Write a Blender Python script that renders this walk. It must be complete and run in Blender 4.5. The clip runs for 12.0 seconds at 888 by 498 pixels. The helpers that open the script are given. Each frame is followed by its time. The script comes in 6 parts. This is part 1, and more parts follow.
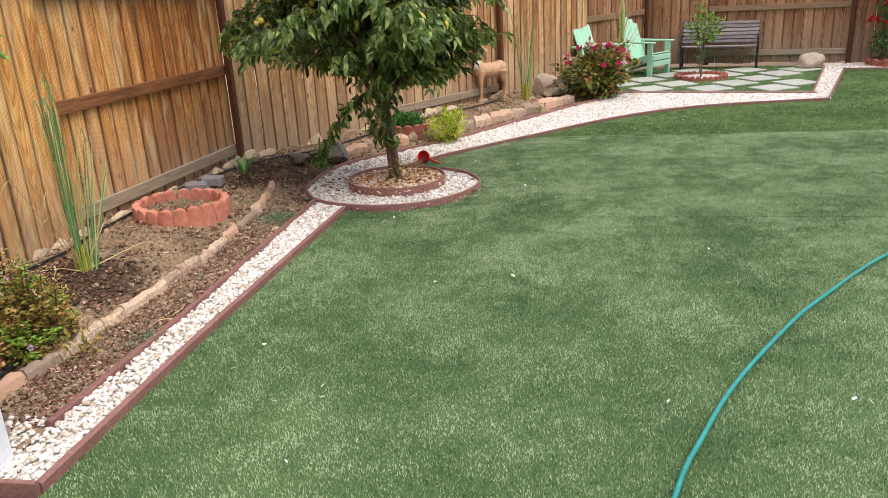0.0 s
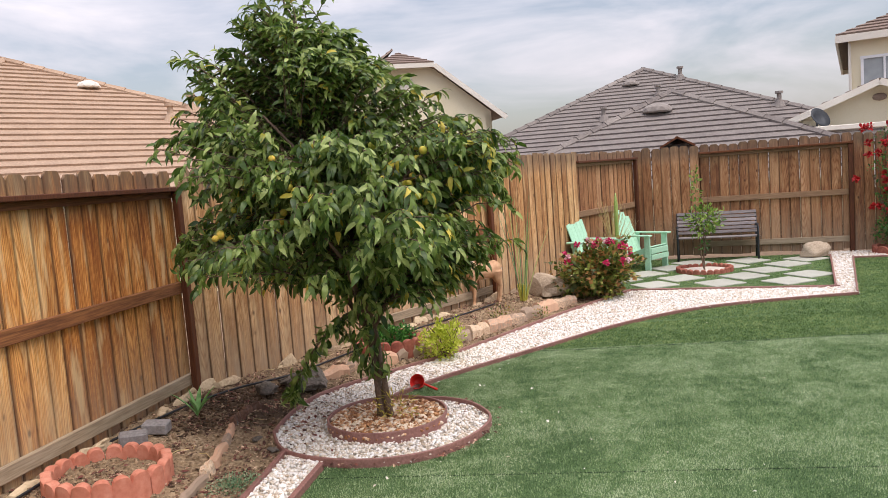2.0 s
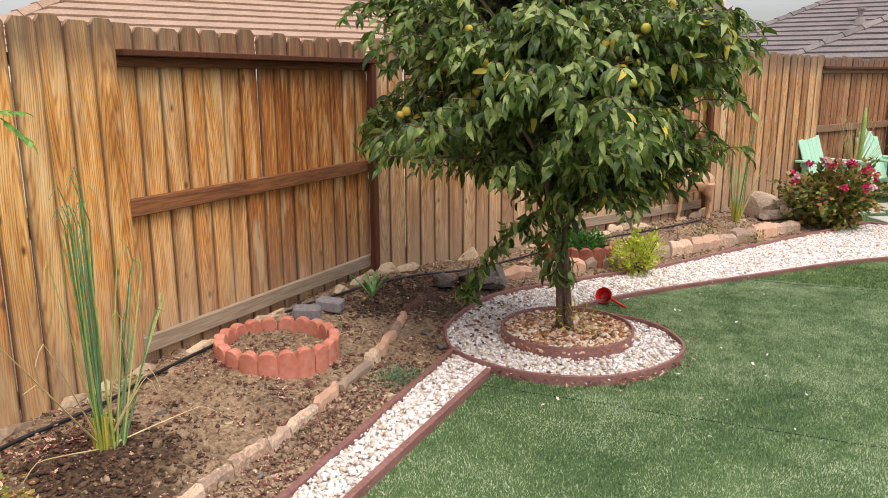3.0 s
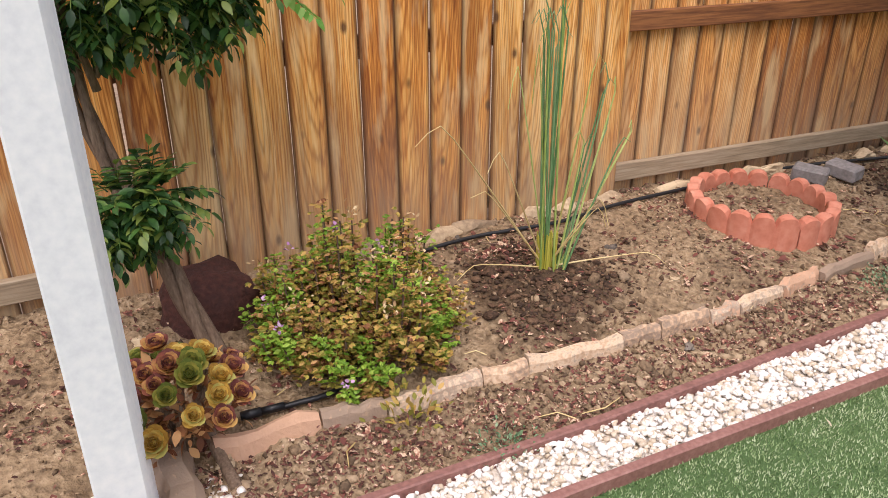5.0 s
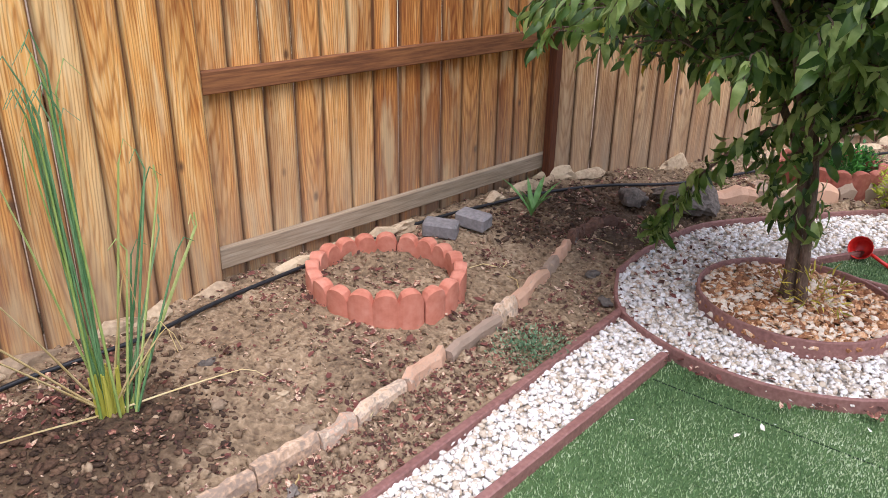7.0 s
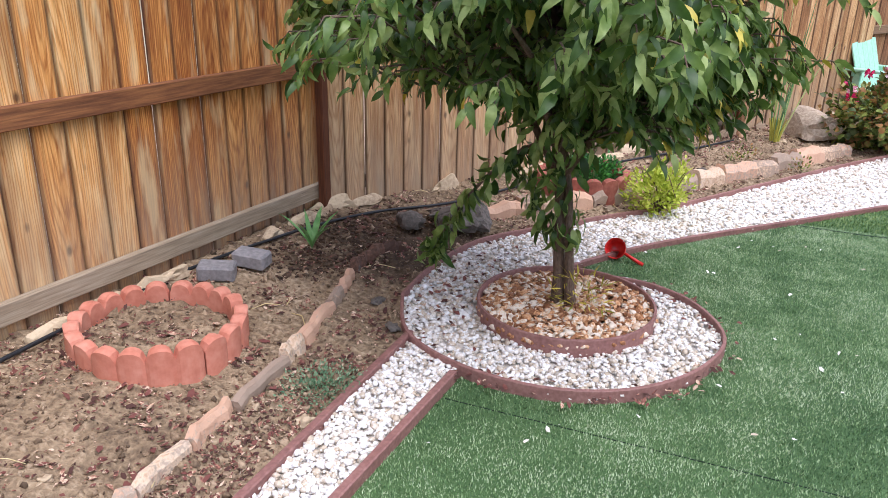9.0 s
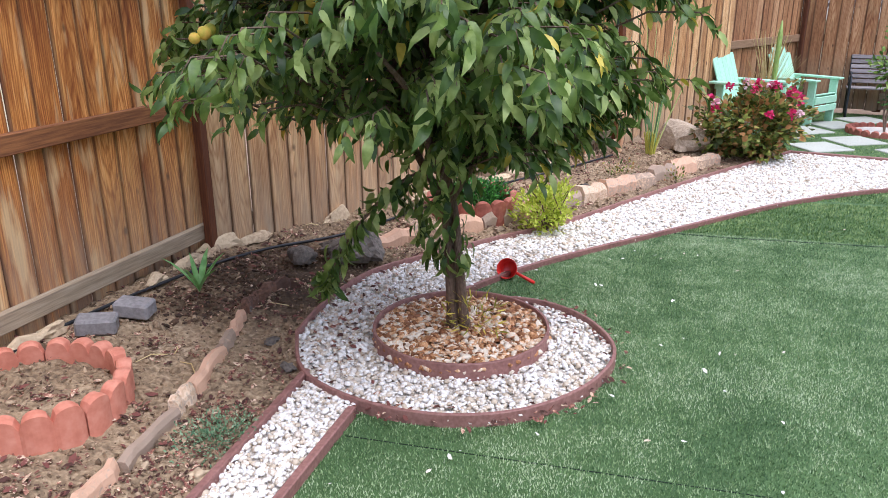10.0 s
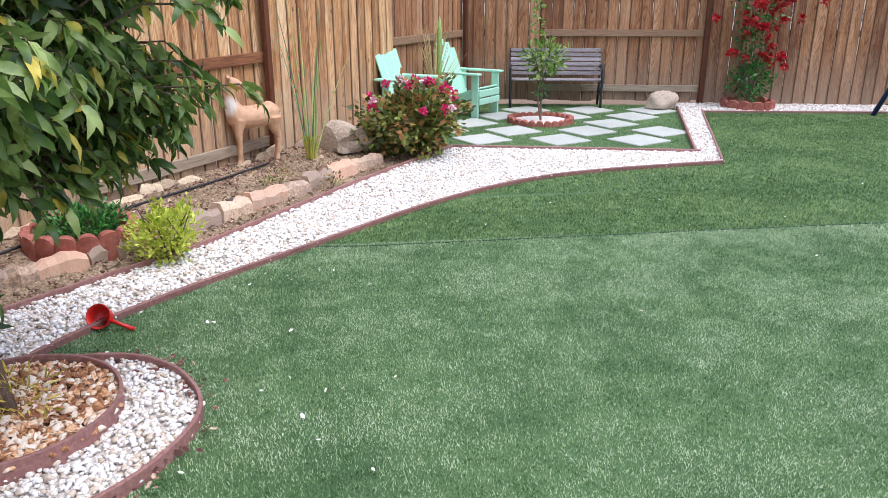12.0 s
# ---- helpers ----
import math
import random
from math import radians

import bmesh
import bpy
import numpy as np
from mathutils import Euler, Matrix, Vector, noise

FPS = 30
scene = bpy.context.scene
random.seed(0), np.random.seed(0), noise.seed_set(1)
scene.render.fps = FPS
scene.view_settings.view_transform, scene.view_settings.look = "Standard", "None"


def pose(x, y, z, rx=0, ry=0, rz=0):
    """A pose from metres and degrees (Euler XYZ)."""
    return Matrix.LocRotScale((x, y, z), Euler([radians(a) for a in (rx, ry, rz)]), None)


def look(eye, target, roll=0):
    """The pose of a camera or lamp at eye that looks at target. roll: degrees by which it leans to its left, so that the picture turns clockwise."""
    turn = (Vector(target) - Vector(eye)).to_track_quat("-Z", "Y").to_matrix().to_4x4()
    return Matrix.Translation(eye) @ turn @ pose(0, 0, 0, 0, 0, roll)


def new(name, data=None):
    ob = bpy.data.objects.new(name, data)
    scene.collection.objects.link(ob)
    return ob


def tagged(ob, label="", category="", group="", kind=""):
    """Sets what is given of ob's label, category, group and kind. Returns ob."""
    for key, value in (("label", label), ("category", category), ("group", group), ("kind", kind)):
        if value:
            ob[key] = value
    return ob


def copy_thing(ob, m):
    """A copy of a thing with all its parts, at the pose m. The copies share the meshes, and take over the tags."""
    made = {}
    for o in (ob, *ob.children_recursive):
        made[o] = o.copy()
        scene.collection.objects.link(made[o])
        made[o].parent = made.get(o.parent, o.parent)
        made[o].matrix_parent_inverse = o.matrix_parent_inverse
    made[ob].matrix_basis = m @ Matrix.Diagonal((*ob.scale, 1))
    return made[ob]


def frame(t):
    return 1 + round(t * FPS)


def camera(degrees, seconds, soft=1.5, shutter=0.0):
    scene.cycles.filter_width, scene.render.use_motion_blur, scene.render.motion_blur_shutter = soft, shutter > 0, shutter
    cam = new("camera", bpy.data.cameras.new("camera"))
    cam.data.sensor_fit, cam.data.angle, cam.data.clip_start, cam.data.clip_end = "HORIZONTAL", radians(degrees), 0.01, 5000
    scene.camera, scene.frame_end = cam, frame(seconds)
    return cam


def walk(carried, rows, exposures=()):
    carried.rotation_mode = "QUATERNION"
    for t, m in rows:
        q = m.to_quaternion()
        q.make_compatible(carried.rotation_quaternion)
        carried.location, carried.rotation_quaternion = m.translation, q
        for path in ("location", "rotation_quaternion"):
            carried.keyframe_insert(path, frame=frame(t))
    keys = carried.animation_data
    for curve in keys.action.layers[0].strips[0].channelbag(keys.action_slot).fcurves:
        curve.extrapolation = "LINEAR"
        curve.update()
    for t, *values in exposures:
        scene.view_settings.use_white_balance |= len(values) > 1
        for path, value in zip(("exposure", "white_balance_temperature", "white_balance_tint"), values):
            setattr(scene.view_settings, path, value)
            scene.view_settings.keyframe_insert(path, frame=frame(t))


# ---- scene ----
cam = camera(60.7, 12.0, soft=0.85)
METRES, EYE, TILT, LEAN, TURN = 4.1, 1.58, -1.2, 0.0, 9.4
ROWS = [
    (0.0, 0.0, 0.0, 0.0, -0.97, -18.13, 2.96),
    (0.5, 0.0103, 0.0846, 0.0102, -1.87, -13.69, 3.35),
    (1.0, -0.0125, 0.1508, 0.0158, -4.78, -8.69, 3.15),
    (1.5, -0.0363, 0.2162, 0.0179, -7.62, -5.36, 3.97),
    (2.0, -0.0305, 0.2844, 0.0204, -2.96, -4.31, 4.33),
    (2.5, -0.0238, 0.3447, 0.0131, 3.03, -6.87, 2.63),
    (3.0, -0.035, 0.4062, 0.0026, 12.29, -11.38, -0.04),
    (3.5, -0.0331, 0.4399, -0.0006, 27.98, -15.18, -1.72),
    (5.5, -0.0525, 0.5586, -0.0154, 52.66, -25.55, -0.66),
    (6.0, -0.0449, 0.6145, -0.0122, 50.31, -24.99, 0.01),
    (6.5, -0.0457, 0.6696, -0.0103, 41.72, -23.41, -0.76),
    (7.0, -0.0646, 0.7086, -0.0065, 29.36, -21.9, -1.52),
    (7.5, -0.0578, 0.7253, -0.0049, 20.02, -21.04, -2.03),
    (9.5, -0.0583, 0.7214, -0.0018, 9.78, -18.76, -0.91),
    (10.0, -0.0467, 0.7258, 0.002, 4.3, -17.56, 0.12),
    (10.5, -0.032, 0.7321, 0.0041, -1.29, -16.72, 1.15),
    (11.0, 0.014, 0.7563, 0.0017, -6.55, -16.59, 1.41),
    (11.5, 0.0807, 0.7857, -0.0008, -10.95, -16.79, 1.59),
    (12.0, 0.1254, 0.8336, -0.0041, -15.87, -17.73, 0.47),
]
walk(cam, [(t, pose(0, 0, EYE, TILT, LEAN, TURN) @ pose(METRES * x, METRES * y, METRES * z, 90 + pitch, roll, yaw)) for t, x, y, z, yaw, pitch, roll in ROWS], exposures=[(0.0, 0.12, 6500, 13), (2.5, 0.12, 6650, 16), (3.5, 0.17, 6700, 17), (5.5, 0.2, 6600, 18), (7.5, 0.3, 5740, 16), (12.0, 0.39, 5620, 14.5)])

# ---- light ----
world = bpy.data.worlds.new("sky")
scene.world = world
world.use_nodes = True
wn, wl = world.node_tree.nodes, world.node_tree.links
wn.clear()
SUN_EL, SUN_AZ = 63.0, 122.0
sky = wn.new("ShaderNodeTexSky")
sky.sky_type = "NISHITA"
sky.sun_disc = False
sky.sun_elevation, sky.sun_rotation = radians(SUN_EL), radians(SUN_AZ)
sky.air_density, sky.dust_density = 1.2, 2.5
wtc = wn.new("ShaderNodeTexCoord")
wmap = wn.new("ShaderNodeMapping")
wmap.inputs["Scale"].default_value = (1.6, 1.6, 6.0)
wnoise = wn.new("ShaderNodeTexNoise")
wnoise.inputs["Scale"].default_value = 1.7
wnoise.inputs["Detail"].default_value = 6
wnoise.inputs["Roughness"].default_value = 0.55
wnoise.inputs["Distortion"].default_value = 0.4
wramp = wn.new("ShaderNodeValToRGB")
wramp.color_ramp.elements[0].position, wramp.color_ramp.elements[1].position = 0.40, 0.66
wramp.color_ramp.elements[0].color = (0.22, 0.22, 0.22, 1)
wmix = wn.new("ShaderNodeMix")
wmix.data_type = "RGBA"
cloud = wn.new("ShaderNodeRGB")
cloud.outputs[0].default_value = (6.3, 6.2, 6.6, 1)
# an overcast dome: brighter towards the zenith
wsep = wn.new("ShaderNodeSeparateXYZ")
wl.new(wtc.outputs["Generated"], wsep.inputs[0])
wrise = wn.new("ShaderNodeMapRange")
wrise.inputs["From Min"].default_value, wrise.inputs["From Max"].default_value = 0.0, 1.0
wrise.inputs["To Min"].default_value, wrise.inputs["To Max"].default_value = 0.85, 2.4
wl.new(wsep.outputs["Z"], wrise.inputs["Value"])
wscale = wn.new("ShaderNodeVectorMath")
wscale.operation = "SCALE"
wl.new(cloud.outputs[0], wscale.inputs[0])
wl.new(wrise.outputs[0], wscale.inputs["Scale"])
bg = wn.new("ShaderNodeBackground")
bg.inputs["Strength"].default_value = 0.125
wout = wn.new("ShaderNodeOutputWorld")
wl.new(wtc.outputs["Generated"], wmap.inputs["Vector"])
wl.new(wmap.outputs["Vector"], wnoise.inputs["Vector"])
wl.new(wnoise.outputs["Fac"], wramp.inputs["Fac"])
wl.new(wramp.outputs["Color"], wmix.inputs["Factor"])
wl.new(sky.outputs["Color"], wmix.inputs["A"])
wl.new(wscale.outputs[0], wmix.inputs["B"])
wl.new(wmix.outputs["Result"], bg.inputs["Color"])
wl.new(bg.outputs["Background"], wout.inputs["Surface"])
sun = new("sun", bpy.data.lights.new("sun", "SUN"))
sun.data.energy, sun.data.angle, sun.data.color = 2.3, radians(50), (1.0, 0.93, 0.84)
sun.matrix_world = look((30 * math.sin(radians(SUN_AZ)), 30 * math.cos(radians(SUN_AZ)), 30 * math.tan(radians(SUN_EL))), (0, 0, 0))

# ---- materials ----


def lin(h):
    """A linear colour from a hex code."""
    v = [int(h[i:i + 2], 16) / 255 for i in (0, 2, 4)]
    return tuple(c / 12.92 if c <= 0.04045 else ((c + 0.055) / 1.055) ** 2.4 for c in v)


def material(name, stops, scale=8.0, rough=0.8, metal=0.0, bump=0.3, fine=60.0, stretch=(1, 1, 1), per="object", spread=0.3, coords="Object", sheen=0.0, through_light=0.0, big=0.35, dist=0.01, contrast=1.0, shift=True):
    """Noise at two scales through a colour ramp, shifted piece by piece, with a bump."""
    m = bpy.data.materials.new(name)
    m.use_nodes = True
    n, l = m.node_tree.nodes, m.node_tree.links
    b = n["Principled BSDF"]
    b.inputs["Roughness"].default_value, b.inputs["Metallic"].default_value = rough, metal
    tc = n.new("ShaderNodeTexCoord")
    info = n.new("ShaderNodeObjectInfo") if per == "object" else n.new("ShaderNodeNewGeometry")
    rnd = info.outputs["Random"] if per == "object" else info.outputs["Random Per Island"]
    tint = 0.45 if per == "fixed" else spread
    off = n.new("ShaderNodeMath")
    off.operation = "MULTIPLY"
    off.inputs[1].default_value = 37.0 if spread > 0 and shift else 0.0
    l.new(rnd, off.inputs[0])
    add = n.new("ShaderNodeVectorMath")
    add.operation = "ADD"
    l.new(tc.outputs[coords], add.inputs[0])
    l.new(off.outputs[0], add.inputs[1])
    mp = n.new("ShaderNodeMapping")
    mp.inputs["Scale"].default_value = stretch
    l.new(add.outputs[0], mp.inputs["Vector"])
    n1, n2 = n.new("ShaderNodeTexNoise"), n.new("ShaderNodeTexNoise")
    n1.inputs["Scale"].default_value, n1.inputs["Detail"].default_value = scale, 5
    n2.inputs["Scale"].default_value, n2.inputs["Detail"].default_value = fine, 4
    l.new(mp.outputs[0], n1.inputs["Vector"])
    l.new(mp.outputs[0], n2.inputs["Vector"])
    mix = n.new("ShaderNodeMix")
    mix.inputs[0].default_value = big
    l.new(n2.outputs["Fac"], mix.inputs[2])
    l.new(n1.outputs["Fac"], mix.inputs[3])
    sh = n.new("ShaderNodeMath")
    sh.operation = "MULTIPLY_ADD"
    sh.inputs[1].default_value = tint
    sh.inputs[2].default_value = -tint / 2
    l.new(rnd, sh.inputs[0])
    sm = n.new("ShaderNodeMath")
    sm.operation = "ADD"
    l.new(mix.outputs[0], sm.inputs[0])
    l.new(sh.outputs[0], sm.inputs[1])
    ramp = n.new("ShaderNodeValToRGB")
    e = ramp.color_ramp.elements
    lo, hi = 0.5 - 0.22 / contrast, 0.5 + 0.22 / contrast
    for i, c in enumerate(stops):
        p = lo + (hi - lo) * i / max(1, len(stops) - 1)
        el = e[i] if i < 2 else e.new(p)
        el.position = p
        el.color = (*(lin(c) if isinstance(c, str) else c), 1)
    l.new(sm.outputs[0], ramp.inputs["Fac"])
    l.new(ramp.outputs["Color"], b.inputs["Base Color"])
    if bump:
        bp = n.new("ShaderNodeBump")
        bp.inputs["Strength"].default_value, bp.inputs["Distance"].default_value = bump, dist
        l.new(mix.outputs[0], bp.inputs["Height"])
        l.new(bp.outputs["Normal"], b.inputs["Normal"])
    if through_light:
        tr = n.new("ShaderNodeBsdfTranslucent")
        l.new(ramp.outputs["Color"], tr.inputs["Color"])
        mx = n.new("ShaderNodeMixShader")
        mx.inputs[0].default_value = through_light
        out = n["Material Output"]
        l.new(b.outputs[0], mx.inputs[1])
        l.new(tr.outputs[0], mx.inputs[2])
        l.new(mx.outputs[0], out.inputs["Surface"])
    return m


def wood_material(name, stops, grey, rough=0.75, ring=33.0, fleck=0.6, stain=0.7):
    """Stained cedar: long grain and knots, weathered grey towards the foot and the tips of the board."""
    m = material(name, stops, scale=3.0, fine=16.0, rough=rough, bump=0.5, stretch=(9, 9, 0.45), spread=0.34, big=0.42, dist=0.006, contrast=1.25)
    n, l = m.node_tree.nodes, m.node_tree.links
    b = n["Principled BSDF"]
    col = b.inputs["Base Color"].links[0].from_socket
    tc = n.new("ShaderNodeTexCoord")
    info = n.new("ShaderNodeObjectInfo")
    mul = n.new("ShaderNodeMath")
    mul.operation = "MULTIPLY"
    mul.inputs[1].default_value = 53.0
    l.new(info.outputs["Random"], mul.inputs[0])
    add = n.new("ShaderNodeVectorMath")
    l.new(tc.outputs["Object"], add.inputs[0])
    l.new(mul.outputs[0], add.inputs[1])
    # cathedral grain: bands bent by a slow noise
    mp = n.new("ShaderNodeMapping")
    mp.inputs["Scale"].default_value = (1.0, 1.0, 0.075)
    heart = n.new("ShaderNodeCombineXYZ")
    for slot, gain_, size_, shift_ in (("X", 71.3, 0.17, -0.085), ("Z", 293.7, -2.2, 0.2)):
        g1 = n.new("ShaderNodeMath")
        g1.operation = "MULTIPLY"
        g1.inputs[1].default_value = gain_
        l.new(info.outputs["Random"], g1.inputs[0])
        g2 = n.new("ShaderNodeMath")
        g2.operation = "FRACT"
        l.new(g1.outputs[0], g2.inputs[0])
        g3 = n.new("ShaderNodeMath")
        g3.operation = "MULTIPLY_ADD"
        g3.inputs[1].default_value, g3.inputs[2].default_value = size_, shift_
        l.new(g2.outputs[0], g3.inputs[0])
        l.new(g3.outputs[0], heart.inputs[slot])
    heart.inputs["Y"].default_value = 0.03
    shifted = n.new("ShaderNodeVectorMath")
    l.new(tc.outputs["Object"], shifted.inputs[0])
    l.new(heart.outputs[0], shifted.inputs[1])
    l.new(shifted.outputs[0], mp.inputs["Vector"])
    wv = n.new("ShaderNodeTexWave")
    wv.wave_type = "RINGS"
    wv.rings_direction = "SPHERICAL"
    wv.inputs["Scale"].default_value = ring
    wv.inputs["Distortion"].default_value = 7.0
    wv.inputs["Detail"].default_value = 2.5
    wv.inputs["Detail Scale"].default_value = 1.2
    l.new(mp.outputs[0], wv.inputs["Vector"])
    dk = n.new("ShaderNodeMix")
    dk.data_type, dk.blend_type = "RGBA", "MULTIPLY"
    pw = n.new("ShaderNodeMath")
    pw.operation = "POWER"
    pw.inputs[1].default_value = 2.6
    l.new(wv.outputs["Fac"], pw.inputs[0])
    sc = n.new("ShaderNodeMath")
    sc.operation = "MULTIPLY"
    sc.inputs[1].default_value = 0.68
    l.new(pw.outputs[0], sc.inputs[0])
    l.new(sc.outputs[0], dk.inputs["Factor"])
    l.new(col, dk.inputs["A"])
    dk.inputs["B"].default_value = (0.52, 0.34, 0.20, 1)
    # slow stain along the board, and worn pale flecks
    tone = dk.outputs["Result"]
    for scale_, detail_, lo_, hi_, blend_, colour_, amount_ in (((9.0, 9.0, 1.5), 5, 0.46, 0.64, "MULTIPLY", (0.46, 0.33, 0.22), stain), ((60.0, 60.0, 1.6), 3, 0.54, 0.68, "MULTIPLY", (0.48, 0.36, 0.26), 0.4), ((16.0, 16.0, 2.6), 5, 0.54, 0.68, "MIX", lin("f4d8a4"), fleck)):
        smap = n.new("ShaderNodeMapping")
        smap.inputs["Scale"].default_value = scale_
        l.new(add.outputs[0], smap.inputs["Vector"])
        snz = n.new("ShaderNodeTexNoise")
        snz.inputs["Scale"].default_value, snz.inputs["Detail"].default_value = 1.0, detail_
        l.new(smap.outputs[0], snz.inputs["Vector"])
        srange = n.new("ShaderNodeMapRange")
        srange.inputs["From Min"].default_value, srange.inputs["From Max"].default_value = lo_, hi_
        srange.inputs["To Max"].default_value = amount_
        l.new(snz.outputs["Fac"], srange.inputs["Value"])
        smix = n.new("ShaderNodeMix")
        smix.data_type, smix.blend_type = "RGBA", blend_
        l.new(srange.outputs[0], smix.inputs["Factor"])
        l.new(tone, smix.inputs["A"])
        smix.inputs["B"].default_value = (*colour_, 1)
        tone = smix.outputs["Result"]
    # knots
    vm = n.new("ShaderNodeMapping")
    vm.inputs["Scale"].default_value = (8.0, 8.0, 4.2)
    l.new(add.outputs[0], vm.inputs["Vector"])
    vo = n.new("ShaderNodeTexVoronoi")
    vo.inputs["Scale"].default_value = 1.0
    l.new(vm.outputs[0], vo.inputs["Vector"])
    kr = n.new("ShaderNodeValToRGB")
    kr.color_ramp.elements[0].position, kr.color_ramp.elements[1].position = 0.05, 0.13
    kr.color_ramp.elements[0].color, kr.color_ramp.elements[1].color = (0.85, 0.85, 0.85, 1), (0, 0, 0, 1)
    l.new(vo.outputs["Distance"], kr.inputs["Fac"])
    kn = n.new("ShaderNodeMix")
    kn.data_type = "RGBA"
    l.new(kr.outputs["Color"], kn.inputs["Factor"])
    l.new(tone, kn.inputs["A"])
    kn.inputs["B"].default_value = (*lin("4a2a16"), 1)
    # weathering
    sep = n.new("ShaderNodeSeparateXYZ")
    l.new(tc.outputs["Object"], sep.inputs[0])
    wz = n.new("ShaderNodeTexNoise")
    wz.inputs["Scale"].default_value = 5.0
    wz.inputs["Detail"].default_value = 4
    wm = n.new("ShaderNodeMapping")
    wm.inputs["Scale"].default_value = (6.0, 6.0, 0.8)
    l.new(add.outputs[0], wm.inputs["Vector"])
    l.new(wm.outputs[0], wz.inputs["Vector"])
    hz = n.new("ShaderNodeMapRange")
    hz.inputs["From Min"].default_value, hz.inputs["From Max"].default_value = 0.75, 0.0
    l.new(sep.outputs["Z"], hz.inputs["Value"])
    hz2 = n.new("ShaderNodeMapRange")
    hz2.inputs["From Min"].default_value, hz2.inputs["From Max"].default_value = 1.45, 1.9
    l.new(sep.outputs["Z"], hz2.inputs["Value"])
    mxm = n.new("ShaderNodeMath")
    mxm.operation = "MAXIMUM"
    l.new(hz.outputs[0], mxm.inputs[0])
    l.new(hz2.outputs[0], mxm.inputs[1])
    mm = n.new("ShaderNodeMath")
    mm.operation = "MULTIPLY"
    l.new(mxm.outputs[0], mm.inputs[0])
    l.new(wz.outputs["Fac"], mm.inputs[1])
    gain = n.new("ShaderNodeMath")
    gain.operation = "MULTIPLY"
    gain.inputs[1].default_value = 1.35
    gain.use_clamp = True
    l.new(mm.outputs[0], gain.inputs[0])
    gm = n.new("ShaderNodeMix")
    gm.data_type = "RGBA"
    l.new(gain.outputs[0], gm.inputs["Factor"])
    l.new(kn.outputs["Result"], gm.inputs["A"])
    gm.inputs["B"].default_value = (*lin(grey), 1)
    # dark brown towards the board's top
    tp = n.new("ShaderNodeMapRange")
    tp.inputs["From Min"].default_value, tp.inputs["From Max"].default_value = 1.52, 1.68
    tp.inputs["To Max"].default_value = 1.15
    l.new(sep.outputs["Z"], tp.inputs["Value"])
    tn = n.new("ShaderNodeMath")
    tn.operation = "MULTIPLY"
    tn.use_clamp = True
    l.new(tp.outputs[0], tn.inputs[0])
    l.new(wz.outputs["Fac"], tn.inputs[1])
    td = n.new("ShaderNodeMix")
    td.data_type = "RGBA"
    l.new(tn.outputs[0], td.inputs["Factor"])
    l.new(gm.outputs["Result"], td.inputs["A"])
    td.inputs["B"].default_value = (*lin("5a4636"), 1)
    # board edges darkened in colour, for the shade in the gaps between boards
    ab = n.new("ShaderNodeMath")
    ab.operation = "ABSOLUTE"
    l.new(sep.outputs["X"], ab.inputs[0])
    eg = n.new("ShaderNodeMapRange")
    eg.inputs["From Min"].default_value, eg.inputs["From Max"].default_value = 0.052, 0.070
    eg.inputs["To Max"].default_value = 0.8
    l.new(ab.outputs[0], eg.inputs["Value"])
    em = n.new("ShaderNodeMix")
    em.data_type = "RGBA"
    l.new(eg.outputs[0], em.inputs["Factor"])
    l.new(td.outputs["Result"], em.inputs["A"])
    em.inputs["B"].default_value = (*lin("4a2f1e"), 1)
    l.new(em.outputs["Result"], b.inputs["Base Color"])
    return m


CEDAR = wood_material("cedar_stained", ("b26c2c", "de9646", "f4ba68", "fad392"), "a8947c")
CEDAR_DEEP = wood_material("cedar_deep_stained", ("ae6a2e", "da964c", "f0b66c", "f8d094"), "aa9880")
CEDAR_TAN = wood_material("cedar_sunbleached", ("a87c50", "c89864", "dcb07c", "e8c89c"), "ac9a82", fleck=0.3, stain=0.6)
CEDAR_OLD = wood_material("cedar_aged", ("80563a", "a0714a", "b4865e", "c49a74"), "9a8872", fleck=0.12, stain=0.45)
RAIL = material("rail_wood", ("4a2c1a", "764a2c", "9c683e"), scale=3, fine=14, stretch=(0.5, 9, 9), bump=0.5, spread=0.2, dist=0.004)
RAIL_OLD = material("rail_weathered", ("6a5140", "87694f", "9c7f63"), scale=3, fine=14, stretch=(0.5, 9, 9), bump=0.5, spread=0.2, dist=0.004)
RAIL_GREY = material("kickboard_grey", ("786a57", "9c8b74", "b3a48e"), scale=3, fine=14, stretch=(0.5, 9, 9), bump=0.6, spread=0.15, dist=0.004)
POSTWOOD = material("post_dark", ("41210f", "5e331a", "70401f"), scale=3, fine=14, stretch=(9, 9, 0.6), bump=0.4, spread=0.2, dist=0.004)
SOIL = material("dry_soil", ("5c4b3a", "7f6b53", "9c866a", "b9a487"), scale=2.6, fine=44, rough=0.95, bump=1.0, coords="Object", spread=0, big=0.4, dist=0.035, contrast=1.25)


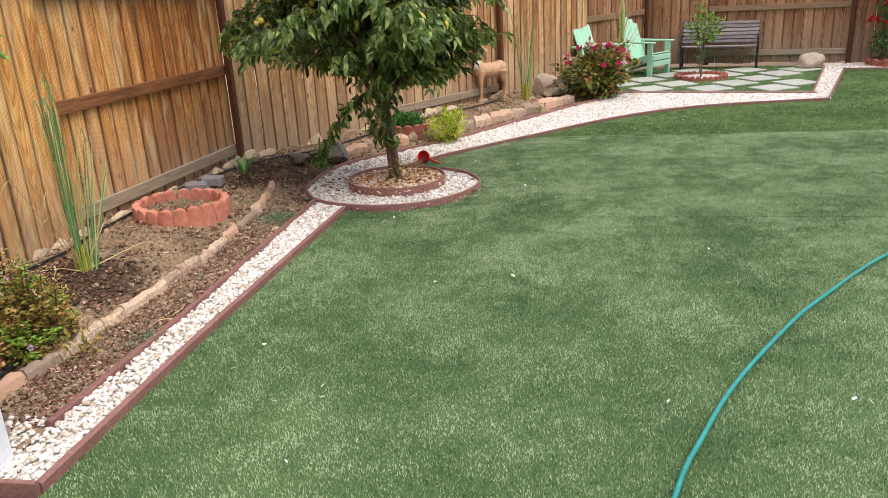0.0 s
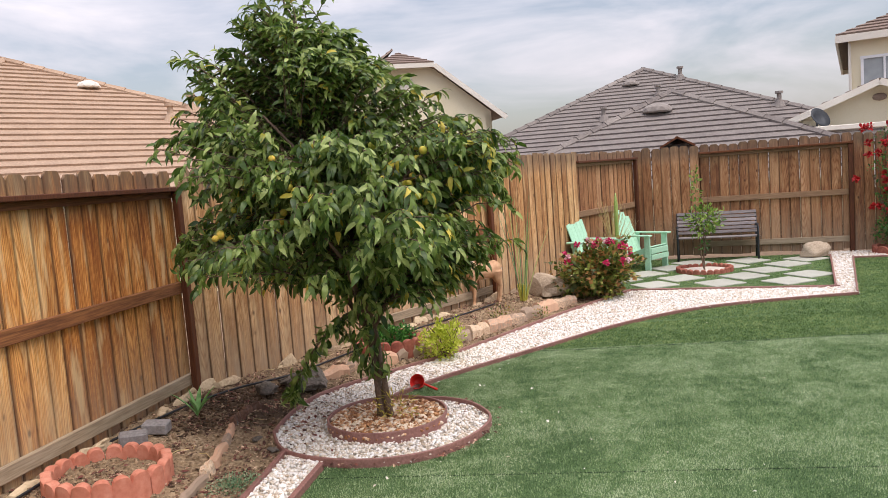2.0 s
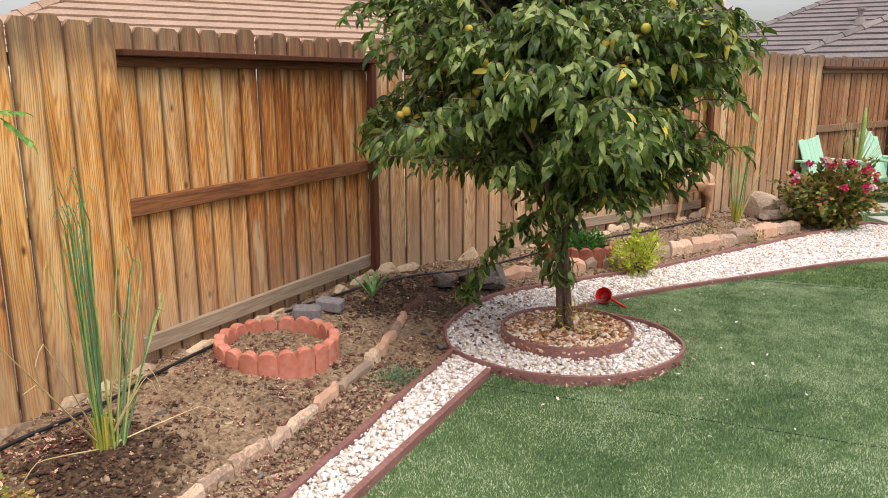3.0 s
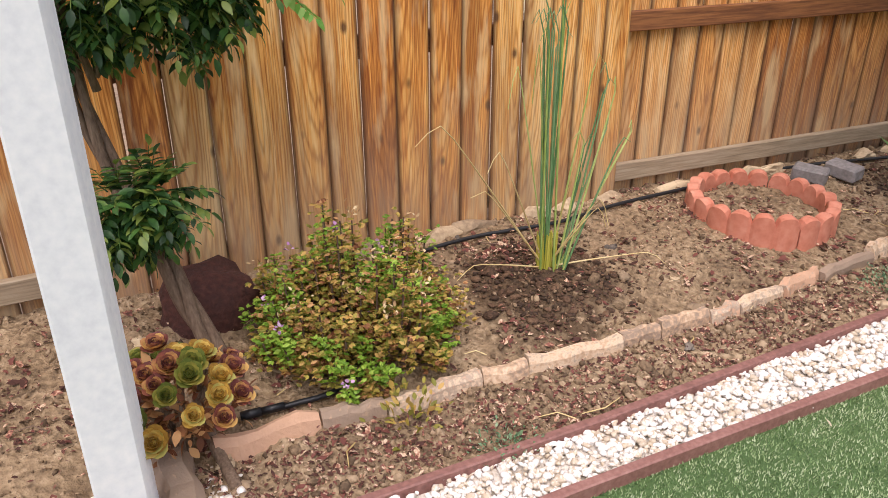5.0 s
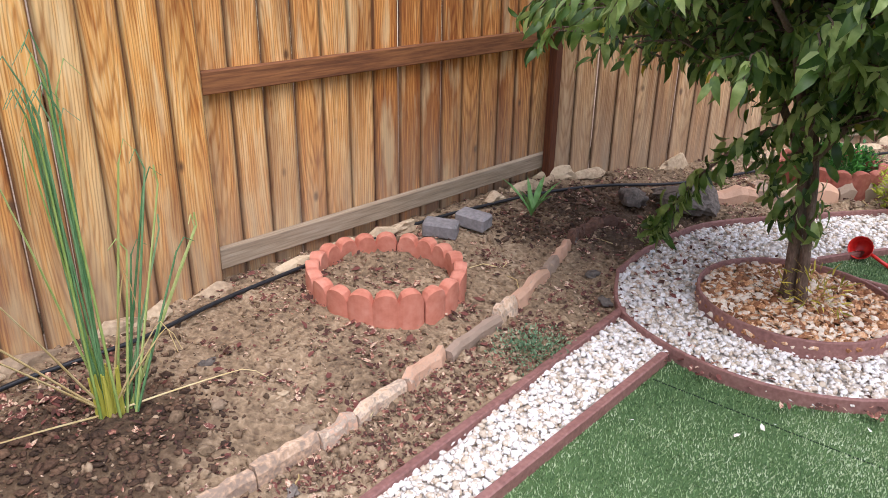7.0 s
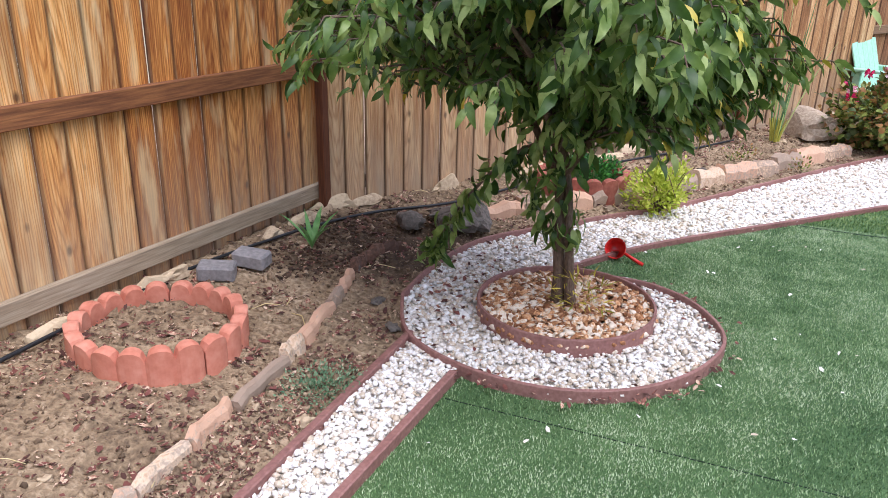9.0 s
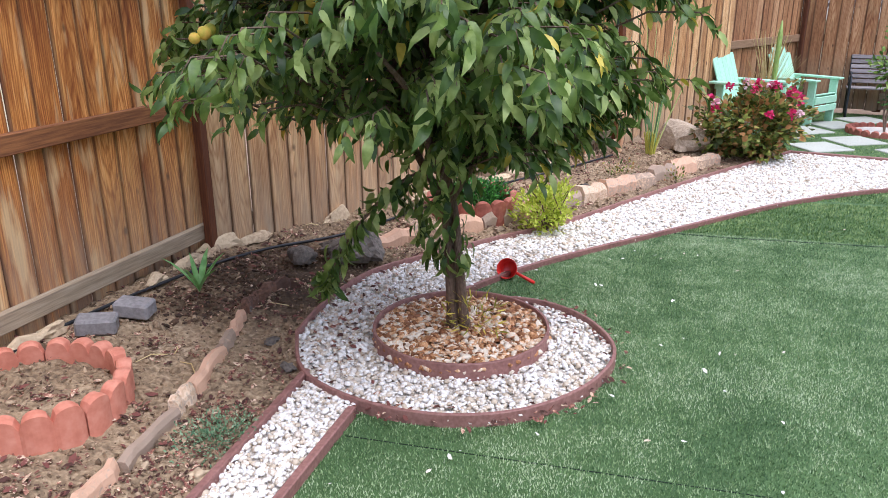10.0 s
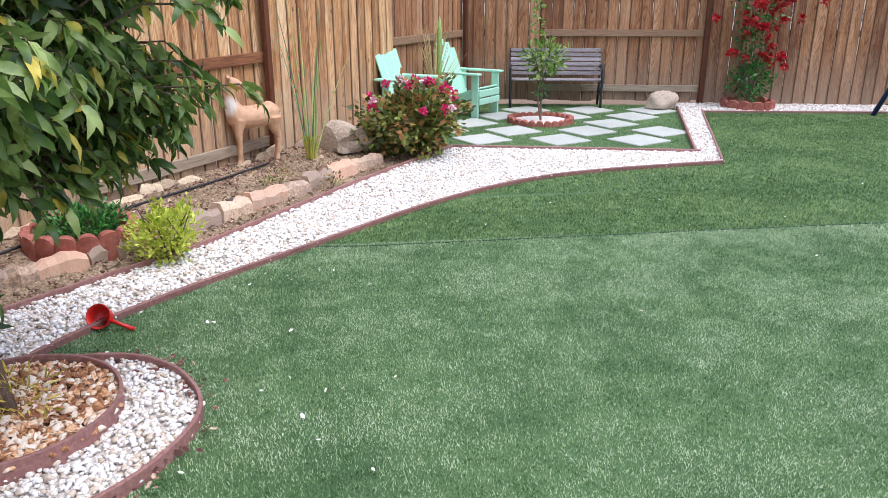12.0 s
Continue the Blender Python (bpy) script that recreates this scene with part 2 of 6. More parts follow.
def darkened(m, spots):
    """Darker soil with ragged outlines in round spots, wet round watered plants."""
    n, l = m.node_tree.nodes, m.node_tree.links
    b = n["Principled BSDF"]
    col = b.inputs["Base Color"].links[0].from_socket
    tc = n.new("ShaderNodeTexCoord")
    nz = n.new("ShaderNodeTexNoise")
    nz.inputs["Scale"].default_value, nz.inputs["Detail"].default_value = 9.0, 5
    l.new(tc.outputs["Object"], nz.inputs["Vector"])
    for x, y, r in spots:
        ds = n.new("ShaderNodeVectorMath")
        ds.operation = "DISTANCE"
        ds.inputs[1].default_value = (x, y, 0.1)
        l.new(tc.outputs["Object"], ds.inputs[0])
        wob = n.new("ShaderNodeMath")
        wob.operation = "MULTIPLY_ADD"
        wob.inputs[1].default_value = 0.5
        l.new(nz.outputs["Fac"], wob.inputs[0])
        l.new(ds.outputs["Value"], wob.inputs[2])
        mr = n.new("ShaderNodeMapRange")
        mr.inputs["From Min"].default_value, mr.inputs["From Max"].default_value = r + 0.25, r + 0.05
        l.new(wob.outputs[0], mr.inputs["Value"])
        mx = n.new("ShaderNodeMix")
        mx.data_type, mx.blend_type = "RGBA", "MULTIPLY"
        l.new(mr.outputs[0], mx.inputs["Factor"])
        l.new(col, mx.inputs["A"])
        mx.inputs["B"].default_value = (0.30, 0.26, 0.23, 1)
        col = mx.outputs["Result"]
    l.new(col, b.inputs["Base Color"])


# reed, sprout, then two darker spots of open soil behind the tree
darkened(SOIL, ((-2.62, 3.60, 0.40), (-2.70, 5.98, 0.20), (-2.36, 6.50, 0.58), (-2.82, 6.30, 0.22)))
CLOD = material("soil_clod", ("5a4938", "836d55", "ab957a"), scale=20, fine=90, rough=0.95, bump=0.6, per="island", spread=0.5)
DAMP = material("damp_mulch", ("3a2a1e", "543e2e", "745a45"), scale=14, fine=70, rough=0.9, bump=0.9, per="island", spread=0.5, dist=0.02)
LITTER = material("leaf_litter", ("4a2e26", "7c4e42", "a87a64", "d6c0a4", "6e4038"), scale=30, fine=90, rough=0.9, bump=0.2, per="island", spread=0.9, big=0.2)
GRAVEL = material("white_gravel", ("c4b49e", "e0d8cd", "ece8e3", "f3f1ee"), scale=18, fine=120, rough=0.75, bump=0.3, per="island", spread=0.55, big=0.3)
GRAVEL_TAN = material("amber_gravel", ("8a5a38", "c08a5a", "dcb186", "e6d8c4"), scale=18, fine=120, rough=0.75, bump=0.3, per="island", spread=0.75, big=0.3)
GRAVELBED = material("gravel_fines", ("bcb0a2", "d4ccc2", "e0dad2"), scale=30, fine=160, rough=0.9, bump=0.6, spread=0)
TURF = material("turf_mat", ("33502a", "4a6639", "637f4d"), scale=1.5, fine=160, rough=0.85, bump=0.9, spread=0, big=0.5, dist=0.012)
BLADE = material("turf_blade", ("42623a", "709159", "a0b685", "c9d5b2"), scale=1.6, fine=8, rough=0.55, bump=0, per="island", spread=0.32, big=0.6, through_light=0.2, contrast=1.35, shift=False)
# darker copy of BLADE: the shade of a reversed pile put into the colour
BLADE_FAR = material("turf_blade_far", ("375624", "527438", "759150", "a2b478"), scale=1.3, fine=11, rough=0.6, bump=0, per="island", spread=0.4, big=0.5, through_light=0.2, contrast=1.1, shift=False)
EDGING = material("brown_edging", ("704d47", "8b625a", "a0786f"), scale=5, fine=60, rough=0.6, bump=0.25, spread=0.12, dist=0.004)
TERRA = material("terracotta", ("b36a54", "c67f68", "d3947e"), scale=5, fine=26, rough=0.85, bump=0.12, spread=0.15, dist=0.004)
TERRA_OLD = material("terracotta_worn", ("7a4034", "985848", "ad7262"), scale=5, fine=26, rough=0.85, bump=0.15, spread=0.15, dist=0.004)
FLAG = material("flagstone", ("a08c7a", "c6a78a", "dcc4a8", "b09e8c", "cfa88c"), scale=7, fine=60, rough=0.85, bump=0.6, spread=0.9, dist=0.01)
ROCK = material("grey_rock", ("93826f", "b4a28d", "cbbba6"), scale=6, fine=50, rough=0.9, bump=0.7, spread=0.2, dist=0.02)
ROCK_DARK = material("dark_rock", ("4e4843", "6c645c", "8a8076"), scale=6, fine=50, rough=0.9, bump=0.7, spread=0.2, dist=0.02)
FOOTSTONE = material("fence_foot_stone", ("8c7963", "b09a7e", "ccb899"), scale=6, fine=50, rough=0.9, bump=0.6, spread=0.5, dist=0.01)
PAVER = material("concrete_paver", ("92948a", "aeb0a6", "c2c4b9"), scale=3, fine=140, rough=0.9, bump=0.25, spread=0.12, dist=0.004)
BARK = material("peach_bark", ("47382d", "6b5748", "877363"), scale=10, fine=60, rough=0.85, bump=0.7, stretch=(3, 3, 0.7), spread=0.1, dist=0.01)
LEAF = material("peach_leaf", ("324c1d", "506d2b", "768e41", "adbe72"), scale=3, fine=20, rough=0.4, bump=0.1, per="island", spread=0.42, big=0.5, through_light=0.36)
LEAF_YELLOW = material("leaf_yellowing", ("8a8c2c", "b8a838", "d6c454"), scale=8, fine=30, rough=0.5, bump=0.1, per="island", spread=0.6, through_light=0.28)
PEACH = material("peach_skin", ("98a038", "bcae40", "d6b04c"), scale=14, fine=60, rough=0.7, bump=0.05, spread=0.4)
MINT = material("mint_paint", ("98ccae", "abdabf", "bae4cb"), scale=5, fine=40, rough=0.5, bump=0.1, spread=0.05)
BENCHWOOD = material("bench_slat", ("6a6463", "8a8384", "a29b9b"), scale=3, fine=20, stretch=(0.6, 8, 8), rough=0.8, bump=0.4, spread=0.2, dist=0.004)
IRON = material("painted_iron", ("2a2d31", "3a3e43", "4a4f55"), scale=8, fine=60, rough=0.5, metal=0.6, bump=0.2, spread=0.05)
BLACK = material("black_poly_pipe", ("15161a", "1e2024", "2a2c30"), scale=8, fine=60, rough=0.45, bump=0.1, spread=0.05)
HOSE = material("teal_hose", ("1c7a76", "278c86", "3aa39a"), scale=8, fine=60, rough=0.4, bump=0.1, spread=0.05)
RED = material("red_plastic", ("c0201a", "d32a22", "dd3a30"), scale=6, fine=40, rough=0.35, bump=0.05, spread=0.05)
WHITE = material("white_paint", ("d6dae0", "e2e6ea", "eceef0"), scale=5, fine=50, rough=0.55, bump=0.25, spread=0.05, dist=0.004)
STUCCO = material("cream_stucco", ("dcd3b2", "e4dcc0", "ebe4cc"), scale=1.2, fine=60, rough=0.9, bump=0.3, spread=0.05)
TRIM = material("white_trim", ("d4cfc4", "e0dcd2", "e6e3da"), scale=3, fine=40, rough=0.7, bump=0.1, spread=0.05)
TILE_TAN = material("roof_tile_tan", ("98806c", "ae947e", "bea690"), scale=3, fine=30, rough=0.9, bump=0.3, per="island", spread=0.3)
TILE_GREY = material("roof_tile_grey", ("696260", "807975", "938c87"), scale=3, fine=30, rough=0.9, bump=0.3, per="island", spread=0.3)
TILE_BROWN = material("roof_tile_brown", ("6c5c53", "84736a", "978579"), scale=3, fine=30, rough=0.9, bump=0.3, per="island", spread=0.3)
GROUND = material("bare_ground", ("6f5c49", "8a7560", "9c8770"), scale=0.6, fine=20, rough=0.95, bump=0.4, spread=0)
CLAY = material("deer_paint", ("b08460", "c49a76", "d2b08c"), scale=4, fine=18, rough=0.7, bump=0.05, spread=0)

cn, cl = CLAY.node_tree.nodes, CLAY.node_tree.links
ctc, cmix = cn.new("ShaderNodeTexCoord"), cn.new("ShaderNodeMix")
cmix.data_type = "RGBA"
paint = None
for spot, radius in (((-0.245, 0.0, 0.49), 0.085), ((-0.10, -0.095, 0.62), 0.035), ((-0.02, 0.0, 0.255), 0.075), ((0.25, 0.0, 0.36), 0.04)):
    cd, cr_ = cn.new("ShaderNodeVectorMath"), cn.new("ShaderNodeMapRange")
    cd.operation = "DISTANCE"
    cd.inputs[1].default_value = spot
    cl.new(ctc.outputs["Object"], cd.inputs[0])
    cr_.inputs["From Min"].default_value, cr_.inputs["From Max"].default_value = radius * 1.15, radius * 0.7
    cl.new(cd.outputs["Value"], cr_.inputs["Value"])
    if paint is not None:
        cm = cn.new("ShaderNodeMath")
        cm.operation = "MAXIMUM"
        cl.new(paint, cm.inputs[0])
        cl.new(cr_.outputs[0], cm.inputs[1])
        paint = cm.outputs[0]
    else:
        paint = cr_.outputs[0]
cl.new(paint, cmix.inputs["Factor"])
cl.new(cn["Principled BSDF"].inputs["Base Color"].links[0].from_socket, cmix.inputs["A"])
cmix.inputs["B"].default_value = (*lin("e4ded4"), 1)
cl.new(cmix.outputs["Result"], cn["Principled BSDF"].inputs["Base Color"])

# ---- mesh tools ----


def part(name, bm, mat, parent=None, label="", smooth=False):
    """Links a bmesh as one mesh object, under a thing or a part."""
    me = bpy.data.meshes.new(name)
    bm.to_mesh(me)
    bm.free()
    if smooth:
        me.shade_smooth()
    me.materials.append(mat)
    ob = new(name, me)
    if parent:
        ob.parent = parent
    if label:
        ob["label"] = label
    return ob


def thing(name, label, category, m=None, group="", kind=""):
    ob = new(name)
    ob.empty_display_size = 0.1
    if m is not None:
        ob.matrix_world = m
    return tagged(ob, label, category, group, kind)


def bulk(name, v, f, mat, parent=None, smooth=False):
    """One mesh from arrays of corners and of faces with alike numbers of corners."""
    v, f = np.asarray(v, np.float32), np.asarray(f, np.int32)
    me = bpy.data.meshes.new(name)
    me.vertices.add(len(v))
    me.vertices.foreach_set("co", v.ravel())
    k = f.shape[1]
    me.loops.add(f.size)
    me.loops.foreach_set("vertex_index", f.ravel())
    me.polygons.add(len(f))
    me.polygons.foreach_set("loop_start", np.arange(0, f.size, k, dtype=np.int32))
    me.update(calc_edges=True)
    me.validate()
    if smooth:
        me.shade_smooth()
    me.materials.append(mat)
    ob = new(name, me)
    if parent:
        ob.parent = parent
    return ob


def rotations(rng, n, tip=3.14):
    """Random turns: any heading, tipped over by up to tip."""
    a, b, c = rng.uniform(0, 6.283, n), rng.uniform(-tip, tip, n), rng.uniform(-tip, tip, n)
    ca, sa, cb, sb, cc, sc = np.cos(a), np.sin(a), np.cos(b), np.sin(b), np.cos(c), np.sin(c)
    z, o = np.zeros(n), np.ones(n)
    rz = np.array([[ca, -sa, z], [sa, ca, z], [z, z, o]]).transpose(2, 0, 1)
    ry = np.array([[cb, z, sb], [z, o, z], [-sb, z, cb]]).transpose(2, 0, 1)
    rx = np.array([[o, z, z], [z, cc, -sc], [z, sc, cc]]).transpose(2, 0, 1)
    return rz @ ry @ rx


def scattered(tv, tf, rot, size, at, rng=None, jag=0.0):
    """Copies of a small template, one at each place; size may be per axis."""
    n, k = len(at), len(tv)
    size = np.asarray(size, float)
    if size.ndim == 1:
        size = size[:, None] * np.ones(3)
    p = tv[None] * size[:, None, :]
    if jag:
        p = p * (1 + rng.uniform(-jag, jag, (n, k, 1)))
    v = np.einsum("nij,nkj->nki", rot, p) + at[:, None, :]
    f = tf[None] + (np.arange(n) * k)[:, None, None]
    return v.reshape(-1, 3), f.reshape(-1, tf.shape[1])


_b = bmesh.new()
bmesh.ops.create_icosphere(_b, subdivisions=1, radius=1)
ICO_V = np.array([v.co[:] for v in _b.verts])
ICO_F = np.array([[v.index for v in f.verts] for f in _b.faces])
_b.free()


def box(bm, at, size, m=None, bevel=0.0):
    made = bmesh.ops.create_cube(bm, size=1, matrix=(m if m is not None else Matrix()) @ Matrix.Translation(at) @ Matrix.Diagonal((*size, 1)))
    if bevel:
        edges = {e for v in made["verts"] for e in v.link_edges}
        bmesh.ops.bevel(bm, geom=list(edges), offset=bevel, segments=1, affect="EDGES", clamp_overlap=True)
    return made["verts"]


def tube(bm, pts, radii, sides=8, cap=True):
    """A round limb along points."""
    pts = [Vector(p) for p in pts]
    if not hasattr(radii, "__len__"):
        radii = [radii] * len(pts)
    rings, up = [], Vector((0.13, 0.31, 0.94)).normalized()
    for i, p in enumerate(pts):
        d = (pts[min(i + 1, len(pts) - 1)] - pts[max(i - 1, 0)]).normalized()
        a = d.cross(up)
        if a.length < 0.05:
            a = d.cross(Vector((1, 0, 0)))
        a.normalize()
        b = d.cross(a)
        rings.append([bm.verts.new(p + radii[i] * (math.cos(6.2832 * k / sides) * a + math.sin(6.2832 * k / sides) * b)) for k in range(sides)])
    for r, s in zip(rings, rings[1:]):
        for k in range(sides):
            bm.faces.new((r[k], r[(k + 1) % sides], s[(k + 1) % sides], s[k]))
    if cap:
        bm.faces.new(rings[0][::-1])
        bm.faces.new(rings[-1])
    return bm


def ribbon(bm, pts, width, z0, z1, closed=False, lip=0.0):
    """An upright board of a width, bent along points of the plan."""
    pts = [Vector((p[0], p[1], 0)) for p in pts]
    n = len(pts)
    loops = []
    for i, p in enumerate(pts):
        a, b = (pts[(i - 1) % n], pts[(i + 1) % n]) if closed else (pts[max(i - 1, 0)], pts[min(i + 1, n - 1)])
        d = (b - a).normalized()
        s = Vector((-d.y, d.x, 0)) * width / 2
        if 0 < i < n - 1 or closed:
            d1 = (p - a).normalized()
            s = s / max(0.5, abs(d1.dot(d)))
        loops.append([bm.verts.new(q) for q in (p - s + Vector((0, 0, z0)), p + s + Vector((0, 0, z0)), p + s + Vector((0, 0, z1 - 0.004)), p + s * 0.7 + Vector((0, 0, z1)), p - s * 0.7 + Vector((0, 0, z1)), p - s + Vector((0, 0, z1 - 0.004)))])
    k = 6
    for i in range(n if closed else n - 1):
        r, s = loops[i], loops[(i + 1) % n]
        for j in range(k):
            bm.faces.new((r[j], s[j], s[(j + 1) % k], r[(j + 1) % k]))
    if not closed:
        bm.faces.new(loops[0])
        bm.faces.new(loops[-1][::-1])
    bmesh.ops.recalc_face_normals(bm, faces=bm.faces)
    return bm


def inside(poly, x, y):
    """Which points lie in a polygon of the plan."""
    r = np.zeros(np.shape(x), bool)
    n = len(poly)
    for i in range(n):
        (x0, y0), (x1, y1) = poly[i], poly[(i + 1) % n]
        hit = (y0 > y) != (y1 > y)
        r ^= hit & (x < (x1 - x0) * (y - y0) / (y1 - y0 + 1e-12) + x0)
    return r


def away(line, x, y):
    """The distance of points from a polyline."""
    best = np.full(np.shape(x), 1e9)
    for (x0, y0), (x1, y1) in zip(line, line[1:]):
        dx, dy = x1 - x0, y1 - y0
        u = np.clip(((x - x0) * dx + (y - y0) * dy) / (dx * dx + dy * dy + 1e-12), 0, 1)
        best = np.minimum(best, np.hypot(x - x0 - u * dx, y - y0 - u * dy))
    return best


def smooth_line(pts, per=6):
    """A rounded line through points."""
    out, n = [], len(pts)
    for i in range(n - 1):
        p0, p1, p2, p3 = (np.array(pts[min(max(j, 0), n - 1)], float) for j in (i - 1, i, i + 1, i + 2))
        for k in range(per):
            t = k / per
            out.append(tuple(0.5 * (2 * p1 + (p2 - p0) * t + (2 * p0 - 5 * p1 + 4 * p2 - p3) * t * t + (3 * p1 - p0 - 3 * p2 + p3) * t ** 3)))
    out.append(tuple(np.array(pts[-1], float)))
    return out


def sheet(name, poly, z, mat, holes=()):
    """A flat sheet of the ground with an outline, sewn from a fill."""
    bm = bmesh.new()
    vs = [bm.verts.new((x, y, z)) for x, y in poly]
    es = [bm.edges.new((a, b)) for a, b in zip(vs, vs[1:] + vs[:1])]
    bmesh.ops.triangle_fill(bm, edges=es, use_beauty=True, use_dissolve=False)
    for f in bm.faces:
        if f.normal.z < 0:
            f.normal_flip()
    return part(name, bm, mat)


def lump(bm, at, size, rough=0.18, seed=0, sub=2, flat=0.0):
    """A rock: a ball pushed about by noise."""
    made = bmesh.ops.create_icosphere(bm, subdivisions=sub, radius=1)
    for v in made["verts"]:
        d = noise.noise(v.co * 1.3 + Vector((seed * 3.7, seed, 0))) * rough * 2 + noise.noise(v.co * 3.1 + Vector((seed, 5, 1))) * rough
        v.co *= 1 + d
        if flat and v.co.z < -flat:
            v.co.z = -flat
        v.co = Vector((v.co.x * size[0] + at[0], v.co.y * size[1] + at[1], v.co.z * size[2] + at[2]))
    return bm

# ---- plan ----
STRIP_IN = [(-2.01, 1.94), (-1.98, 2.30), (-1.93, 3.36), (-1.91, 4.60), (-1.90, 5.50)]
STRIP_OUT = [(-1.77, 1.94), (-1.74, 3.09), (-1.67, 4.37), (-1.61, 5.30)]
SPIRAL = smooth_line([(-1.26, 6.46), (-1.02, 6.44), (-0.80, 6.28), (-0.665, 5.98), (-0.75, 5.65), (-0.97, 5.395), (-1.27, 5.28), (-1.61, 5.315), (-1.91, 5.49), (-2.09, 5.83)], 5)
BEDSIDE = smooth_line([(-2.09, 5.83), (-2.10, 6.22), (-2.02, 6.66), (-1.78, 7.02), (-1.42, 7.46), (-1.05, 7.90), (-0.52, 8.73), (0.06, 9.63), (0.87, 10.78)], 5)
LAWNSIDE = smooth_line([(-1.56, 6.38), (-1.36, 6.74), (-1.04, 7.18), (-0.38, 7.89), (0.64, 8.93), (1.68, 9.56), (3.20, 9.84)], 5)
INNER = [(-1.355 + 0.395 * math.cos(a * math.pi / 24), 6.0 + 0.40 * math.sin(a * math.pi / 24)) for a in range(48)]
PATIO_NEAR = [(0.87, 10.78), (3.13, 10.27)]
STRIP2_IN, STRIP2_OUT = [(3.13, 10.27), (4.10, 13.02)], [(3.20, 9.84), (4.30, 12.72)]
BACK = lambda x: 13.36 - 0.21 * (x - 4.58)
FENCE = [(-3.36, -0.2), (-3.30, 2.02), (-3.24, 4.48), (-3.02, 6.68), (-1.92, 8.49), (-0.82, 10.30), (0.33, 12.18), (1.40, 13.94)]
BACKFENCE = [(1.40, 13.94 + 0.09), (2.42, BACK(2.42)), (4.58, BACK(4.58)), (7.0, BACK(7.0)), (9.4, BACK(9.4)), (11.8, BACK(11.8))]

# ---- ground ----
bm = bmesh.new()
bmesh.ops.create_grid(bm, x_segments=2, y_segments=2, size=900, matrix=Matrix.Translation((0, 0, -0.06)))
tagged(part("ground", bm, GROUND), "bare brown earth reaching away to the horizon", "ground", kind="structure")

lawn_poly = [(-2.3, -6), (-2.3, 1.86), (-1.77, 1.88)] + STRIP_OUT + [p for p in SPIRAL[::-1] if p[0] > -1.62 and not (p[0] < -1.5 and p[1] > 5.6)] + LAWNSIDE + STRIP2_OUT[1:] + [(9.0, 11.9), (11.8, 11.3), (11.8, -6)]
lawn = tagged(sheet("lawn", lawn_poly, 0.0, TURF), "green artificial turf lawn with seams between its rolls", "lawn", kind="structure")
patio_poly = [PATIO_NEAR[0], PATIO_NEAR[1], STRIP2_IN[1], (4.05, BACK(4.05) - 0.05), (1.48, 13.88), (0.40, 12.15), (0.2, 11.5)]
patio = tagged(sheet("patio_turf", patio_poly, 0.004, TURF), "green artificial turf between square pale pavers", "turf", kind="structure")

strip_poly = STRIP_OUT + STRIP_IN[::-1]
path_poly = BEDSIDE + [PATIO_NEAR[1], STRIP2_OUT[0]] + LAWNSIDE[::-1] + SPIRAL
right_poly = [STRIP2_IN[0], STRIP2_OUT[0], STRIP2_OUT[1], STRIP2_IN[1]]
back_poly = [(4.10, 13.02), (4.30, 12.72), (9.0, 11.95), (11.8, 11.4), (11.8, BACK(11.8) - 0.03), (4.2, BACK(4.2) - 0.03)]
post_poly = [(-2.5, 1.3), (-2.02, 1.3), (-2.02, 1.95), (-2.0, 2.35), (-2.5, 2.35)]
GRAVELS = [("gravel_strip", strip_poly, 0.012), ("gravel_path", path_poly, 0.010), ("gravel_strip_far", right_poly, 0.012), ("gravel_back", back_poly, 0.014), ("gravel_corner", post_poly, 0.020)]
for nm, poly, z in GRAVELS:
    tagged(sheet("gravel_bed", poly, z, GRAVELBED), "pale crushed gravel fines under white stones", "gravel", kind="structure")
rng = np.random.default_rng(4)


def stones(poly, density, lo, hi, z, rng, clear=None):
    """Places and sizes of stones in a patch of the plan."""
    p = np.array(poly)
    (x0, y0), (x1, y1) = p.min(0), p.max(0)
    n = int(density * (x1 - x0) * (y1 - y0))
    x, y = rng.uniform(x0, x1, n), rng.uniform(y0, y1, n)
    ok = inside(poly, x, y)
    if clear:
        ok &= ~inside(clear, x, y)
    x, y = x[ok], y[ok]
    s = rng.uniform(lo, hi, len(x)) * rng.choice([1, 1, 1, 1.35], len(x))
    size = np.stack([s * rng.uniform(0.8, 1.4, len(x)), s * rng.uniform(0.7, 1.1, len(x)), s * rng.uniform(0.5, 0.8, len(x))], -1)
    return np.stack([x, y, z + rng.uniform(-0.004, 0.012, len(x))], -1), size


for nm, poly, z in GRAVELS:
    near = nm in ("gravel_strip", "gravel_corner")
    at, size = stones(poly, 5600 if near else 4600 if nm == "gravel_path" else 2400, 0.006, 0.0138, z + 0.008, rng, INNER if nm == "gravel_path" else None)
    v, f = scattered(ICO_V, ICO_F, rotations(rng, len(at), 0.5), size, at, rng, 0.22)
    tagged(bulk("white_gravel", v, f, GRAVEL), "loose white and cream gravel stones", "gravel", kind="stuff")
at, size = stones(INNER, 4200, 0.010, 0.019, 0.055, rng)
v, f = scattered(ICO_V, ICO_F, rotations(rng, len(at), 0.6), size, at, rng, 0.25)
tagged(bulk("amber_gravel", v, f, GRAVEL_TAN), "amber and tan gravel chips round the tree's foot", "gravel", kind="stuff")
inner_bed = tagged(sheet("gravel_bed", INNER, 0.045, SOIL), "soil under the amber gravel chips", "soil", kind="structure")

